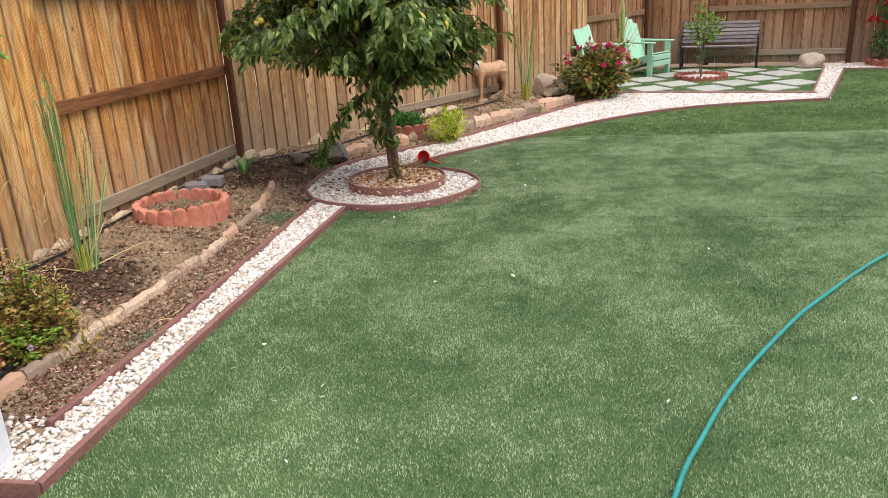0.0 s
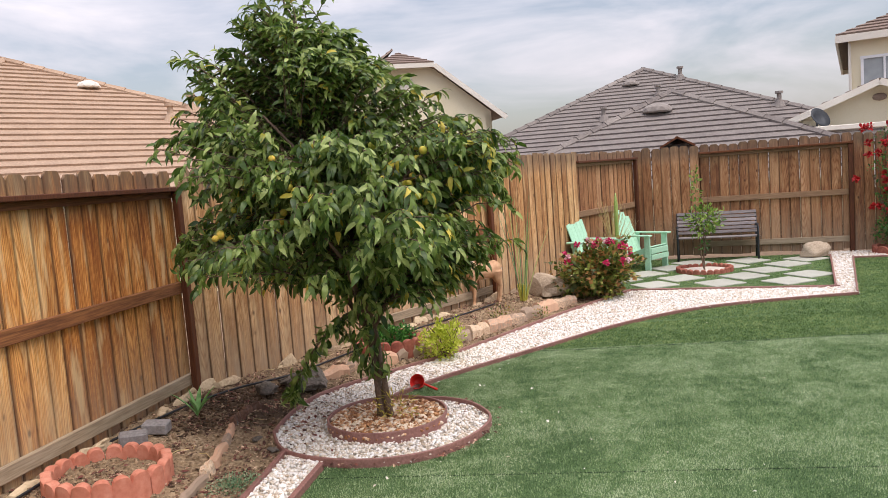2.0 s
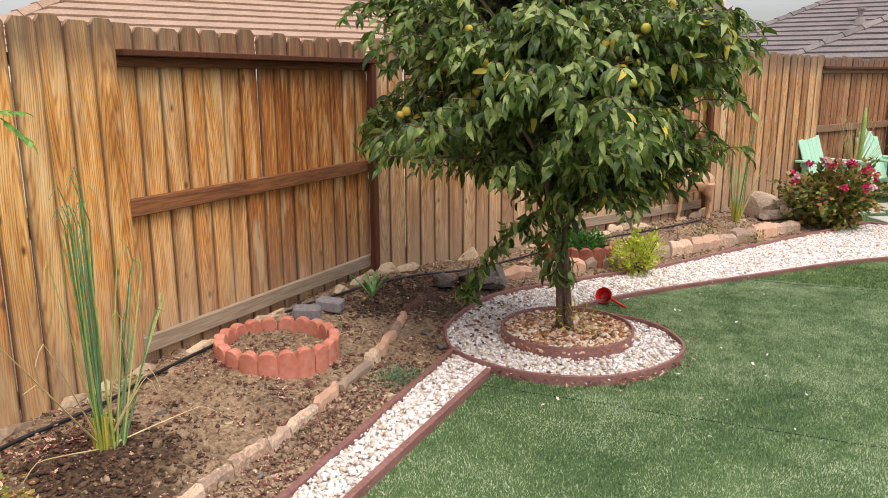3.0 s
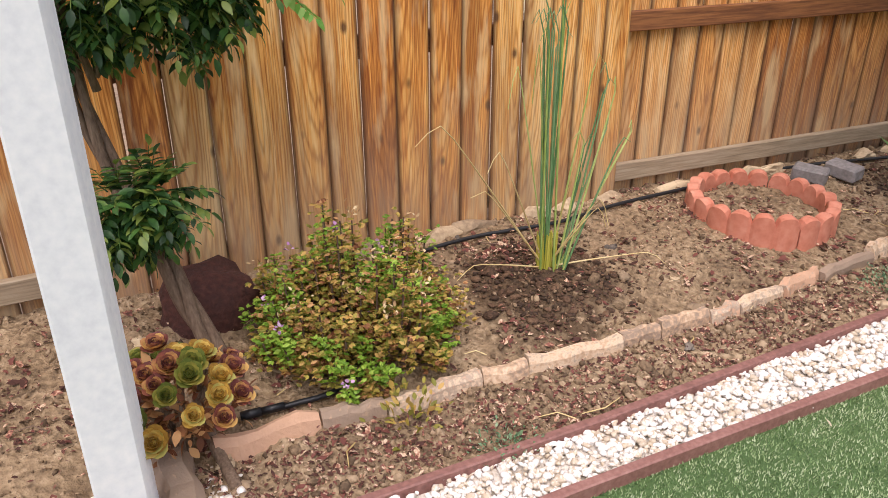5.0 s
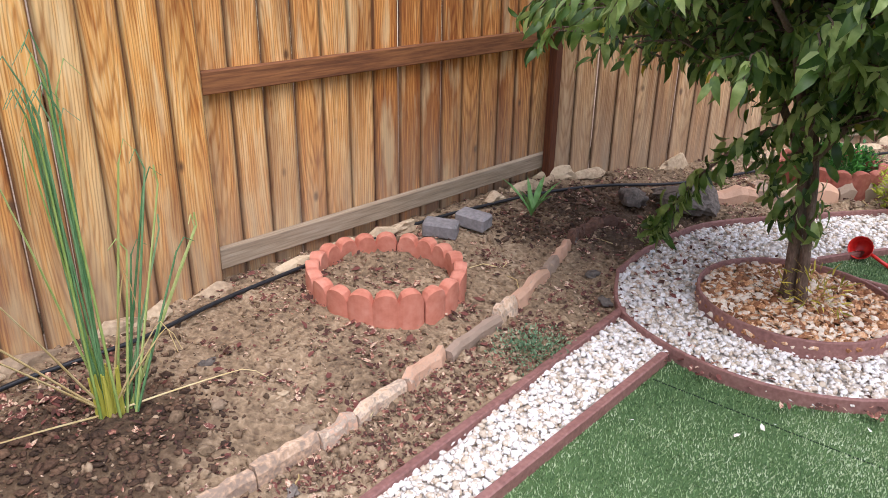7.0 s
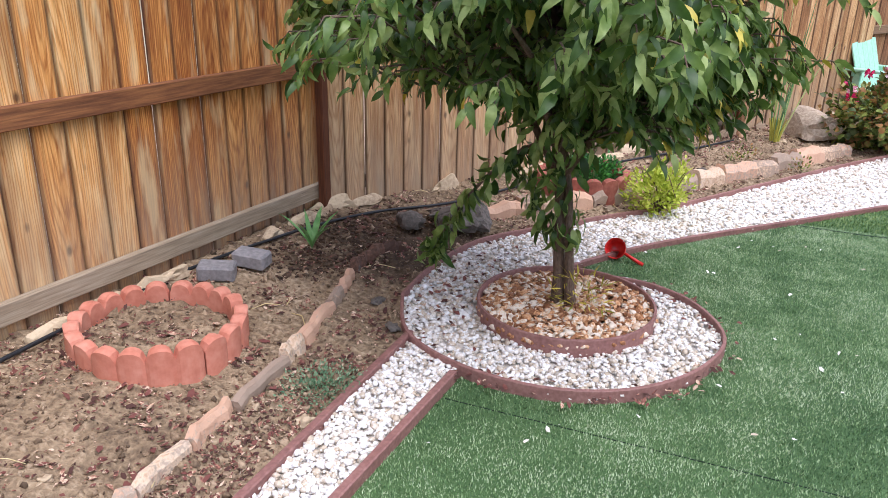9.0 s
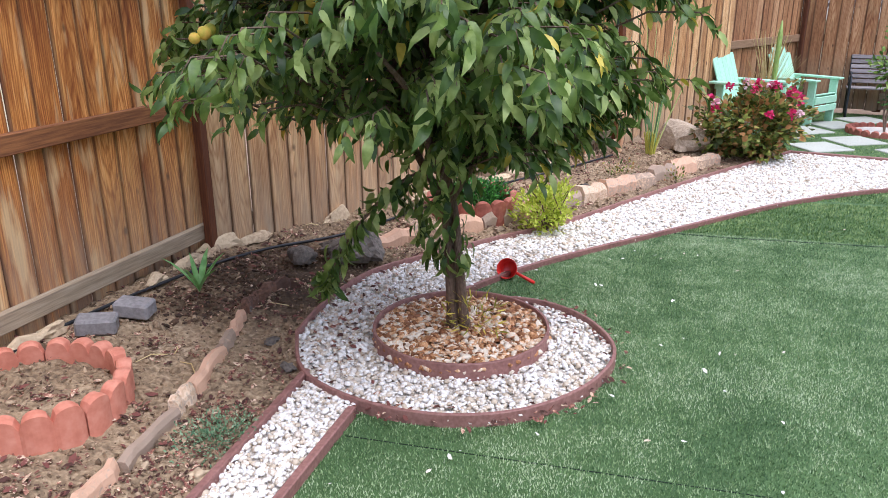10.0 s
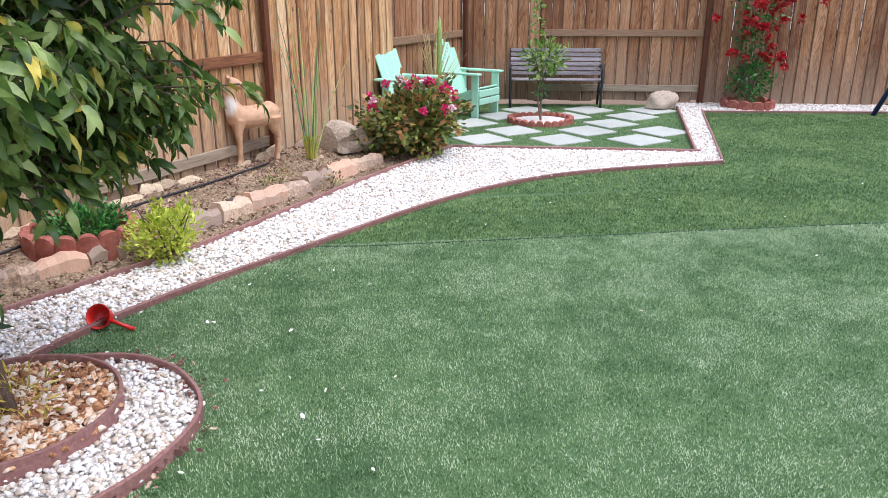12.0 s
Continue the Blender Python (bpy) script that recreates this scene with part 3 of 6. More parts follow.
# soil bed: a field of heights between the fence and the edging
BEDLINE = STRIP_IN + BEDSIDE
soil_poly = [(-2.5, 1.2), (-2.02, 1.3)] + STRIP_IN + BEDSIDE + [(0.75, 11.2), (0.2, 11.5), (0.36, 12.2)] + FENCE[5:0:-1] + [(-3.33, 1.2)]
RINGS = [(-2.72, 4.93, 0.30), (-1.70, 7.93, 0.28)]


def soil_height(x, y):
    d = away(BEDLINE, x, y)
    s = np.clip(d / 1.0, 0, 1)
    z = 0.022 + 0.095 * s * s * (3 - 2 * s)
    z = z + 0.028 * np.exp(-((x + 2.68) ** 2 + (y - 3.68) ** 2) / 0.10)
    z = z - 0.03 * np.exp(-((x + 2.70) ** 2 + (y - 5.95) ** 2) / 0.03)
    for cx, cy, r in RINGS:
        z = np.where((x - cx) ** 2 + (y - cy) ** 2 < (r - 0.03) ** 2, np.maximum(z, 0) + 0.03, z)
    return z


STEP = 0.017
gx, gy = np.meshgrid(np.arange(-3.5, 1.3, STEP), np.arange(1.1, 12.4, STEP), indexing="ij")
gz = soil_height(gx, gy)
rough = np.zeros_like(gz)
for i in range(gx.shape[0]):
    for j in range(gx.shape[1]):
        v = Vector((gx[i, j], gy[i, j], 0))
        rough[i, j] = 0.014 * noise.noise(v * 3.0) + 0.014 * noise.noise(v * 11.0) + 0.014 * noise.noise(v * 24.0) + 0.010 * noise.noise(v * 50.0)
edge = np.clip(away(BEDLINE, gx, gy) / 0.08, 0, 1)
gz = gz + rough * (0.35 + 0.65 * edge)
keep = inside(soil_poly, gx, gy)
idx = np.arange(gx.size).reshape(gx.shape)
quads = np.stack([idx[:-1, :-1], idx[1:, :-1], idx[1:, 1:], idx[:-1, 1:]], -1)
ok = keep[:-1, :-1] | keep[1:, :-1] | keep[1:, 1:] | keep[:-1, 1:]
quads = quads[ok]
used = np.unique(quads)
remap = np.zeros(gx.size, int)
remap[used] = np.arange(len(used))
bed = tagged(bulk("soil_bed", np.stack([gx.ravel(), gy.ravel(), gz.ravel()], -1)[used], remap[quads], SOIL, smooth=True), "dry brown planting bed of crumbly soil along the fence", "soil", kind="structure")


def on_soil(n, rng, region=soil_poly):
    p = np.array(region)
    (x0, y0), (x1, y1) = p.min(0), p.max(0)
    x, y = rng.uniform(x0, x1, n), rng.uniform(y0, y1, n)
    ok = inside(region, x, y) & (away(BEDLINE, x, y) > 0.04) & inside(soil_poly, x, y)
    x, y = x[ok], y[ok]
    i, j = np.clip(((x + 3.5) / STEP).round().astype(int), 0, gx.shape[0] - 1), np.clip(((y - 1.1) / STEP).round().astype(int), 0, gx.shape[1] - 1)
    return np.stack([x, y, gz[i, j]], -1)


at = on_soil(52000, rng) + (0, 0, 0.001)
s = rng.gamma(0.9, 0.0030, len(at)) + 0.0020
v, f = scattered(ICO_V, ICO_F, rotations(rng, len(at)), np.minimum(s, 0.024)[:, None] * rng.uniform(0.55, 1.4, (len(s), 3)), at, rng, 0.55)
tagged(bulk("soil_clods", v, f, CLOD), "loose crumbs and clods of dry brown soil", "soil", kind="stuff")
# damp mulch round the reed, in the ring and by the agave
dm = []
for cx, cy, r, n in ((-2.66, 3.66, 0.40, 1100), (-2.68, 5.95, 0.26, 400), (-2.42, 6.45, 0.58, 1500), (-1.7, 7.9, 0.3, 300)):
    a, q = rng.uniform(0, 6.283, n), r * np.sqrt(rng.uniform(0, 1, n)) * rng.uniform(0.6, 1.1, n)
    x, y = cx + q * np.cos(a), cy + q * np.sin(a)
    ok = inside(soil_poly, x, y) & (away(BEDLINE, x, y) > 0.35)
    x, y = x[ok], y[ok]
    i, j = ((x + 3.5) / STEP).round().astype(int), ((y - 1.1) / STEP).round().astype(int)
    dm.append(np.stack([x, y, gz[i, j] + 0.002], -1))
at = np.concatenate(dm)
s = rng.gamma(1.6, 0.003, len(at)) + 0.003
v, f = scattered(ICO_V, ICO_F, rotations(rng, len(at), 0.4), np.stack([s * 1.2, s, s * 0.5], -1), at, rng, 0.3)
tagged(bulk("damp_mulch", v, f, DAMP), "dark damp mulch round newly planted plants", "mulch", kind="stuff")
FLAKE_V = np.array([(-1, -0.35, 0), (0.1, -0.5, 0.12), (1, 0, 0), (0.1, 0.5, 0.12), (-0.7, 0.3, 0.0)])
FLAKE_F = np.array([[0, 1, 2, 3, 4]])
at = on_soil(1500, rng)
s = rng.gamma(2.0, 0.005, len(at)) + 0.006
v, f = scattered(ICO_V, ICO_F, rotations(rng, len(at)), np.minimum(s, 0.034)[:, None] * rng.uniform(0.6, 1.2, (len(s), 3)), at, rng, 0.5)
tagged(bulk("soil_clods", v, f, SOIL), "larger broken lumps of dry brown soil", "soil", kind="stuff")
at = on_soil(105000, rng) + (0, 0, 0.010)
mask = np.array([noise.noise(Vector((p[0] * 3.2, p[1] * 3.2, 4.0))) + 0.5 * noise.noise(Vector((p[0] * 9, p[1] * 9, 1.0))) for p in at])
at = at[(mask > 0.12) | (rng.uniform(0, 1, len(at)) < 0.18)]
v, f = scattered(FLAKE_V, FLAKE_F, rotations(rng, len(at), 0.55), rng.uniform(0.004, 0.011, len(at)) * rng.choice([1, 1, 1, 2], len(at)), at, rng, 0.3)
tagged(bulk("leaf_litter", v, f, LITTER), "dry brown leaf litter and bark flakes on soil", "litter", kind="stuff")
near_margin = [(-2.28, 2.2), (-2.0, 2.3), (-1.93, 3.4), (-1.92, 5.3), (-2.18, 5.2), (-2.18, 3.9)]
at = on_soil(5000, rng, near_margin) + (0, 0, 0.006)
v, f = scattered(FLAKE_V, FLAKE_F, rotations(rng, len(at), 0.7), rng.uniform(0.004, 0.013, len(at)), at, rng, 0.3)
tagged(bulk("leaf_litter", v, f, LITTER), "dry leaf litter between edging stones and gravel", "litter", kind="stuff")
at = on_soil(2200, rng, near_margin)
s = rng.gamma(1.3, 0.004, len(at)) + 0.003
v, f = scattered(ICO_V, ICO_F, rotations(rng, len(at)), np.minimum(s, 0.028)[:, None] * rng.uniform(0.5, 1.2, (len(s), 3)), at, rng, 0.5)
tagged(bulk("soil_clods", v, f, CLOD), "broken soil clods beside the gravel strip", "soil", kind="stuff")

# turf blades, thick where the walk passes and thinner far off
BL_V = np.array([(-0.5, 0, 0), (0.5, 0, 0), (0.18, 0.45, 1.0)])
BL_F = np.array([[0, 1, 2]])


SEAMS = [[(-1.5, 8.02), (0.0, 7.90), (2.0, 7.95), (11.8, 8.1)], [(-1.7, 5.14), (2.0, 5.08), (11.8, 5.0)]]


def turf(region, n, rng, lo, hi, wide, y_from=-99, y_to=99, lean=0.6):
    p = np.array(region)
    (x0, y0), (x1, y1) = p.min(0), p.max(0)
    x, y = rng.uniform(x0, x1, n), rng.uniform(y0, y1, n)
    ok = inside(region, x, y)
    ok &= (y > y_from) & (y < y_to)
    for s in SEAMS:
        ok &= away(s, x, y) > (0.011 if s is SEAMS[0] else 0.004)
    x, y = x[ok], y[ok]
    h = rng.uniform(lo, hi, len(x))
    size = np.stack([np.full(len(x), wide) * rng.uniform(0.7, 1.4, len(x)), h * rng.uniform(0.5, 2.0, len(x)), h], -1)
    return scattered(BL_V, BL_F, rotations(rng, len(x), 0.0), size, np.stack([x, y, np.full(len(x), 0.001)], -1))


near_lawn = [p for p in lawn_poly if p[1] > 1.8 and p[0] < 3.5 and p[1] < 9]
near_lawn = [(-1.77, 1.0)] + near_lawn[1:] + [(3.3, 9.0), (3.3, 1.0)]
v, f = turf(near_lawn, 1100000, rng, 0.006, 0.0115, 0.0037, -9, 7.95)
tagged(bulk("turf_blades", v, f, BLADE), "short green artificial turf blades", "turf", kind="stuff")
far_lawn = [(0.66, 9.0), (1.68, 9.62), (3.24, 9.90), (4.34, 12.76), (9.0, 11.9), (9.0, 1.0), (3.3, 1.0), (3.3, 9.0)]
v, f = turf(near_lawn, 500000, rng, 0.009, 0.017, 0.0055, 7.95, 99)
tagged(bulk("turf_blades", v, f, BLADE_FAR), "artificial turf blades of the far roll, pile's shade in their darker green", "turf", kind="stuff")
v, f = turf(far_lawn, 560000, rng, 0.008, 0.014, 0.007, -9, 7.95)
tagged(bulk("turf_blades", v, f, BLADE), "short green artificial turf blades", "turf", kind="stuff")
v, f = turf(far_lawn, 800000, rng, 0.009, 0.017, 0.0065, 7.95, 99)
tagged(bulk("turf_blades", v, f, BLADE_FAR), "artificial turf blades of the far roll, pile's shade in their darker green", "turf", kind="stuff")
v, f = turf(patio_poly, 60000, rng, 0.010, 0.02, 0.006)
tagged(bulk("turf_blades", v, f, BLADE_FAR), "short green turf blades between pavers", "turf", kind="stuff")

# dark strips laid in the seams, for the shade at the roll's edge
SEAM = material("seam_shade", ("16241a", "1f3022", "2a3d2b"), scale=8, fine=60, rough=0.95, bump=0.3, spread=0)
for pts, w_ in (([(-0.34, 7.925), (0.0, 7.90), (2.0, 7.95), (11.7, 8.1)], 0.015), ([(-1.60, 5.137), (2.0, 5.08), (11.7, 5.0)], 0.003)):
    tagged(part("turf_seam", ribbon(bmesh.new(), pts, w_, 0.0005, 0.003), SEAM), "dark strip for the shade in the seam between turf rolls", "seam", kind="structure")

# ---- edging ----


def edging(label, pts, z1, closed=False, width=0.022, z0=-0.05):
    tagged(part("edging_board", ribbon(bmesh.new(), pts, width, z0, z1, closed), EDGING), label, "edging")


edging("brown plastic edging board beside the soil bed", STRIP_IN[1:], 0.052, width=0.03)
edging("brown plastic edging board beside the lawn", STRIP_OUT[:-1] + [(-1.616, 5.27)], 0.045, width=0.032)
edging("brown edging board across the end of the gravel strip", [(-2.30, 1.925), (-1.760, 1.925)], 0.06)
edging("curved brown edging round the gravel ring and along the path", SPIRAL + BEDSIDE[1:], 0.055, width=0.016)
edging("round brown edging ring about the peach tree", INNER, 0.092, closed=True, width=0.014)
edging("curved brown edging between gravel path and lawn", LAWNSIDE, 0.035)
edging("brown edging board between the paved corner and path", PATIO_NEAR + [(3.17, 10.26)], 0.05, width=0.03)
edging("weathered brown edging beside the paved corner", [(3.14, 10.30), (4.09, 13.0)], 0.05)
edging("weathered brown edging beside the lawn's far strip", [(3.20, 9.86), (4.30, 12.72)], 0.045)
edging("brown edging along the lawn's far end", [(4.31, 12.715), (9.0, 11.92)], 0.03)
edging("short brown edging beside the white post", [(-2.32, -0.5), (-2.30, 1.60)], 0.05)

# ---- fence ----
PICKET_MESH = []
for k in range(4):
    bm = bmesh.new()
    h, w, t = 1.78 + 0.006 * (k - 2), 0.070, 0.009
    out = [(-w, 0.0), (w, 0.0), (w, h - 0.035), (w - 0.028, h), (-w + 0.028, h), (-w, h - 0.035)]
    fr = [bm.verts.new((x, -t, z)) for x, z in out]
    bk = [bm.verts.new((x, t, z)) for x, z in out]
    bm.faces.new(fr)
    bm.faces.new(bk[::-1])
    for i in range(6):
        bm.faces.new((fr[i], bk[i], bk[(i + 1) % 6], fr[(i + 1) % 6]))
    bmesh.ops.recalc_face_normals(bm, faces=bm.faces)
    bmesh.ops.bevel(bm, geom=[e for e in bm.edges if abs(e.verts[0].co.z - e.verts[1].co.z) > 1], offset=0.006, segments=1, affect="EDGES")
    me = bpy.data.meshes.new("picket")
    bm.to_mesh(me)
    bm.free()
    PICKET_MESH.append(me)
frng = random.Random(11)


def fence_panel(a, b, style, base, old=False, gap=0.004, bleached=False):
    """One bay of fence from a to b: boards towards the yard, or rails towards it. The yard lies to the right of a to b."""
    a, b = Vector((*a, 0)), Vector((*b, 0))
    d = b - a
    length = d.length
    ang = math.degrees(math.atan2(d.y, d.x))
    what = "upright dog-eared boards" if style == "boards" else "rails facing the yard"
    root = thing("wooden_fence", ("weathered brown" if old else "stained golden-brown") + " wooden fence bay with " + what, "fence", pose(a.x, a.y, base, 0, 0, ang), "wooden fence bays")
    wood = CEDAR_OLD if old else CEDAR_TAN if bleached else CEDAR_DEEP if style == "rails" else CEDAR
    n = max(1, round(length / (0.142 + gap)))
    pitch = length / n
    yb = -0.030 if style == "boards" else 0.030
    for i in range(n):
        me = PICKET_MESH[frng.randrange(4)]
        if not me.materials:
            me.materials.append(CEDAR)
        ob = new("picket", me)
        ob.material_slots[0].link = "OBJECT"
        ob.material_slots[0].material = wood
        ob.parent = root
        ob.matrix_basis = pose((i + 0.5) * pitch, yb + frng.uniform(-0.007, 0.007), frng.uniform(-0.015, 0.012), 0, frng.uniform(-0.3, 0.3) if gap > 0.006 else frng.uniform(-0.16, 0.16), frng.uniform(-3.2, 3.2)) @ Matrix.Diagonal((pitch / 0.142 * (frng.uniform(0.95, 0.985) if gap > 0.008 else frng.uniform(0.985, 0.998)), 1, 1, 1))
    for z, h, mat in ((0.17, 0.088, RAIL_GREY), (0.89, 0.088, RAIL_OLD if old else RAIL), (1.60, 0.05, RAIL_OLD if old else RAIL)):
        bm = bmesh.new()
        box(bm, (length / 2, 0, 0), (length - 0.004, 0.038, h), bevel=0.004)
        r = part("rail" if z > 0.3 else "kickboard", bm, mat, root)
        r.location = (0, -0.002, z)
    bm = bmesh.new()
    box(bm, (0, 0, 0.82), (0.10, 0.07, 1.70), bevel=0.006)
    r = part("back_post", bm, POSTWOOD, root)
    r.location = (length, 0.082, 0)
    if style != "boards":
        bm = bmesh.new()
        box(bm, (length / 2, -0.028, 0), (length, 0.107, 0.032), bevel=0.004)
        r = part("cap_rail", bm, POSTWOOD, root)
        r.location = (0, 0, 1.64)
        for x in (length - 0.035,):
            bm = bmesh.new()
            box(bm, (0, 0, 0.80), (0.062, 0.05, 1.64), bevel=0.005)
            r = part("post", bm, POSTWOOD, root)
            r.location = (x, -0.048 if x > 1 else 0.0, 0)
    return root


for i, (style, base) in enumerate((("rails", 0.05), ("boards", 0.05), ("rails", 0.05), ("boards", 0.06), ("rails", 0.06), ("boards", 0.06), ("rails", 0.05))):
    fence_panel(FENCE[i], FENCE[i + 1], style, base, old=i > 5, gap=0.0066 if i == 1 else 0.004, bleached=i >= 3)
for i, style in enumerate(("boards", "rails", "boards", "rails", "boards")):
    fence_panel(BACKFENCE[i], BACKFENCE[i + 1], style, 0.05, old=True, gap=0.0062)
# the yard goes on out of view
for a, b in (((11.8, BACK(11.8)), (11.8, 2.0)), ((11.8, 2.0), (11.8, -6.0))):
    fence_panel(a, b, "boards", 0.03, old=True)

# ---- houses beyond the fence ----


def clip(poly, lo, hi):
    """The part of a flat outline (x, s) with s between lo and hi."""
    for bound, sign in ((lo, 1), (hi, -1)):
        out = []
        for (x0, s0), (x1, s1) in zip(poly, poly[1:] + poly[:1]):
            d0, d1 = sign * (s0 - bound), sign * (s1 - bound)
            if d0 >= 0:
                out.append((x0, s0))
            if (d0 > 0 > d1) or (d0 < 0 < d1):
                t = d0 / (d0 - d1)
                out.append((x0 + t * (x1 - x0), s0 + t * (s1 - s0)))
        poly = out
        if len(poly) < 3:
            return []
    return poly


def roof_face(roof, corners, row=0.27, lift=0.034):
    """Courses of tiles over a flat slope, whose first two corners are the eave's, from left to right as seen from outside."""
    c = [Vector(p) for p in corners]
    ux = (c[1] - c[0]).normalized()
    n = ux.cross(c[2] - c[1]).normalized()
    if n.z < 0:
        n = -n
    us = n.cross(ux).normalized()
    if us.z < 0:
        us = -us
    flat = [((p - c[0]).dot(ux), (p - c[0]).dot(us)) for p in c]
    top = max(s for _, s in flat)
    k = 0
    while k * row < top:
        p = clip(flat, k * row, (k + 1) * row)
        if len(p) >= 3:
            bm = bmesh.new()
            up = [bm.verts.new(c[0] + ux * x + us * s + n * (lift * (1 - (s - k * row) / row) + 0.01)) for x, s in p]
            dn = [bm.verts.new(c[0] + ux * x + us * s - n * 0.03) for x, s in p]
            bm.faces.new(up)
            for i in range(len(p)):
                j = (i + 1) % len(p)
                bm.faces.new((up[j], up[i], dn[i], dn[j]))
            bmesh.ops.recalc_face_normals(bm, faces=bm.faces)
            part("tile_course", bm, roof.data.materials[0], roof)
        k += 1


def roof_part(root, tile, faces):
    """A roof: a thin underlay over the given slopes, that carries their courses of tiles."""
    bm = bmesh.new()
    for c in faces:
        bm.faces.new([bm.verts.new(Vector(p) - Vector((0, 0, 0.05))) for p in c])
    roof = part("roof", bm, tile, root)
    for c in faces:
        roof_face(roof, c)
    return roof


def ridge_caps(bm, a, b, r=0.11):
    """Half-round cap tiles along a ridge or hip."""
    a, b = Vector(a), Vector(b)
    n = max(1, int((b - a).length / 0.42))
    for i in range(n):
        p, q = a.lerp(b, i / n), a.lerp(b, (i + 1.08) / n)
        tube(bm, [p, q], [r, r * 0.8], 6)


def vent(root, at, size=0.3, kind="dormer"):
    bm = bmesh.new()
    if kind == "pipe":
        tube(bm, [at, (at[0], at[1], at[2] + size)], 0.06, 10)
        tube(bm, [(at[0], at[1], at[2] - 0.1), (at[0], at[1], at[2] + 0.1)], [0.2, 0.07], 10)
        tube(bm, [(at[0], at[1], at[2] + size), (at[0], at[1], at[2] + size + 0.06)], [0.1, 0.1], 10)
    else:
        lump(bm, at, (size, size * 0.8, size * 0.55), 0.0, 0, 2, flat=0.2)
    part("roof_vent", bm, TRIM if kind == "white" else root[1], root[0], "roof vent")


def hip_house(name, label, peak, facing, half, back, eave, tile, wall_in=0.5, ridge_back=4.0):
    """A hipped house: its near slope faces along facing; peak is the near end of its ridge."""
    root = thing(name, label, "house", pose(peak[0], peak[1], 0, 0, 0, math.degrees(math.atan2(facing[1], facing[0])) + 90))
    # in the house's own frame the near slope looks along -y
    p0, p1 = Vector((0, 0, peak[2])), Vector((0, ridge_back, peak[2]))
    e = [Vector((-half, -half, eave)), Vector((half, -half, eave)), Vector((half, ridge_back + back, eave)), Vector((-half, ridge_back + back, eave))]
    roof_part(root, tile, [[e[0], e[1], p0], [e[1], e[2], p1, p0], [e[3], e[0], p0, p1], [e[2], e[3], p1]])
    bm = bmesh.new()
    for a, b in ((e[0], p0), (e[1], p0), (p0, p1), (p1, e[2]), (p1, e[3])):
        ridge_caps(bm, a, b)
    part("ridge_tiles", bm, tile, root)
    bm = bmesh.new()
    w = half - wall_in
    box(bm, (0, (ridge_back + back - half) / 2, (eave - 0.05 - 0.06) / 2), (2 * w, ridge_back + back + half - 2 * wall_in, eave + 0.0))
    part("wall", bm, STUCCO, root)
    bm = bmesh.new()
    ribbon(bm, [(p.x, p.y) for p in e], 0.05, eave - 0.2, eave - 0.015, closed=True)
    part("fascia", bm, TRIM, root)
    return root


def to_eye(p):
    d = Vector((-0.3 - p[0], 1.2 - p[1])).normalized()
    return d.x, d.y


PK1 = (-11.0, 16.1, 4.68)
h1 = hip_house("house", "single-storey house with tan tiled hip roof behind the fence", PK1, (Matrix.Rotation(radians(20), 2) @ Vector(to_eye(PK1))), 6.2, 7.0, 1.75, TILE_TAN)
for x, y, k in ((1.0, -1.55, "white"), (2.6, -2.7, "pipe"), (1.75, -3.3, "pipe"), (3.0, -4.2, "pipe")):
    z = 4.68 + y * (4.68 - 1.75) / 6.2
    vent((h1, TILE_TAN), (x, y, z + 0.05), 0.24, k)
PK3 = (3.42, 25.8, 4.45)
h3 = hip_house("house", "single-storey house with grey-brown tiled hip roof", PK3, (-0.09, -1), 7.4, 8.0, 0.9, TILE_GREY, ridge_back=3.0)
for x, y, k in ((-0.45, -1.2, "dormer"), (-1.3, -3.4, "pipe"), (0.25, -2.2, "pipe"), (1.0, -1.0, "pipe"), (3.2, -3.4, "pipe")):
    vent((h3, TILE_GREY), (x, y, 4.45 + y * (4.45 - 0.9) / 7.4 + 0.05), 0.26, k)
PK3B = (3.14, 19.83, 3.20)
h3b = hip_house("house_wing", "front wing with grey-brown tiled hip roof", PK3B, (-0.15, -1), 3.9, 0.5, 1.3, TILE_GREY, ridge_back=3.6)
vent((h3b, TILE_GREY), (-0.35, -1.1, 3.20 - 1.1 * 0.487 + 0.06), 0.34, "dormer")

# patio cover in front of the grey house
pc = thing("patio_cover", "pale flat patio cover in front of the grey-roofed house", "patio cover")
bm = bmesh.new()
box(bm, (5.4, 18.6, 2.02), (3.6, 2.2, 0.10), pose(0, 0, 0), bevel=0.01)
part("roof", bm, TRIM, pc)
for x in (3.8, 7.0):
    bm = bmesh.new()
    box(bm, (x, 17.7, 0.95), (0.12, 0.12, 2.04))
    part("post", bm, TRIM, pc)
shed = thing("garden_shed", "small shed with a dark gable roof behind the fence", "shed", pose(2.72, 17.2, -0.03, 0, 0, -8) @ Matrix.Diagonal((0.6, 0.6, 1, 1)))
bm = bmesh.new()
box(bm, (0, 0, 0.88), (0.9, 0.9, 1.88))
part("wall", bm, TRIM, shed)
for s in (-1, 1):
    bm = bmesh.new()
    box(bm, (s * 0.27, 0, 2.0), (0.62, 1.1, 0.04), None)
    r = part("roof_slope", bm, POSTWOOD, shed)
    r.matrix_basis = Matrix.Translation((0, 0, 0)) @ Matrix.Translation((s * 0.27, 0, 2.0)) @ Matrix.Rotation(radians(s * 18), 4, "Y") @ Matrix.Translation((-s * 0.27, 0, -2.0))


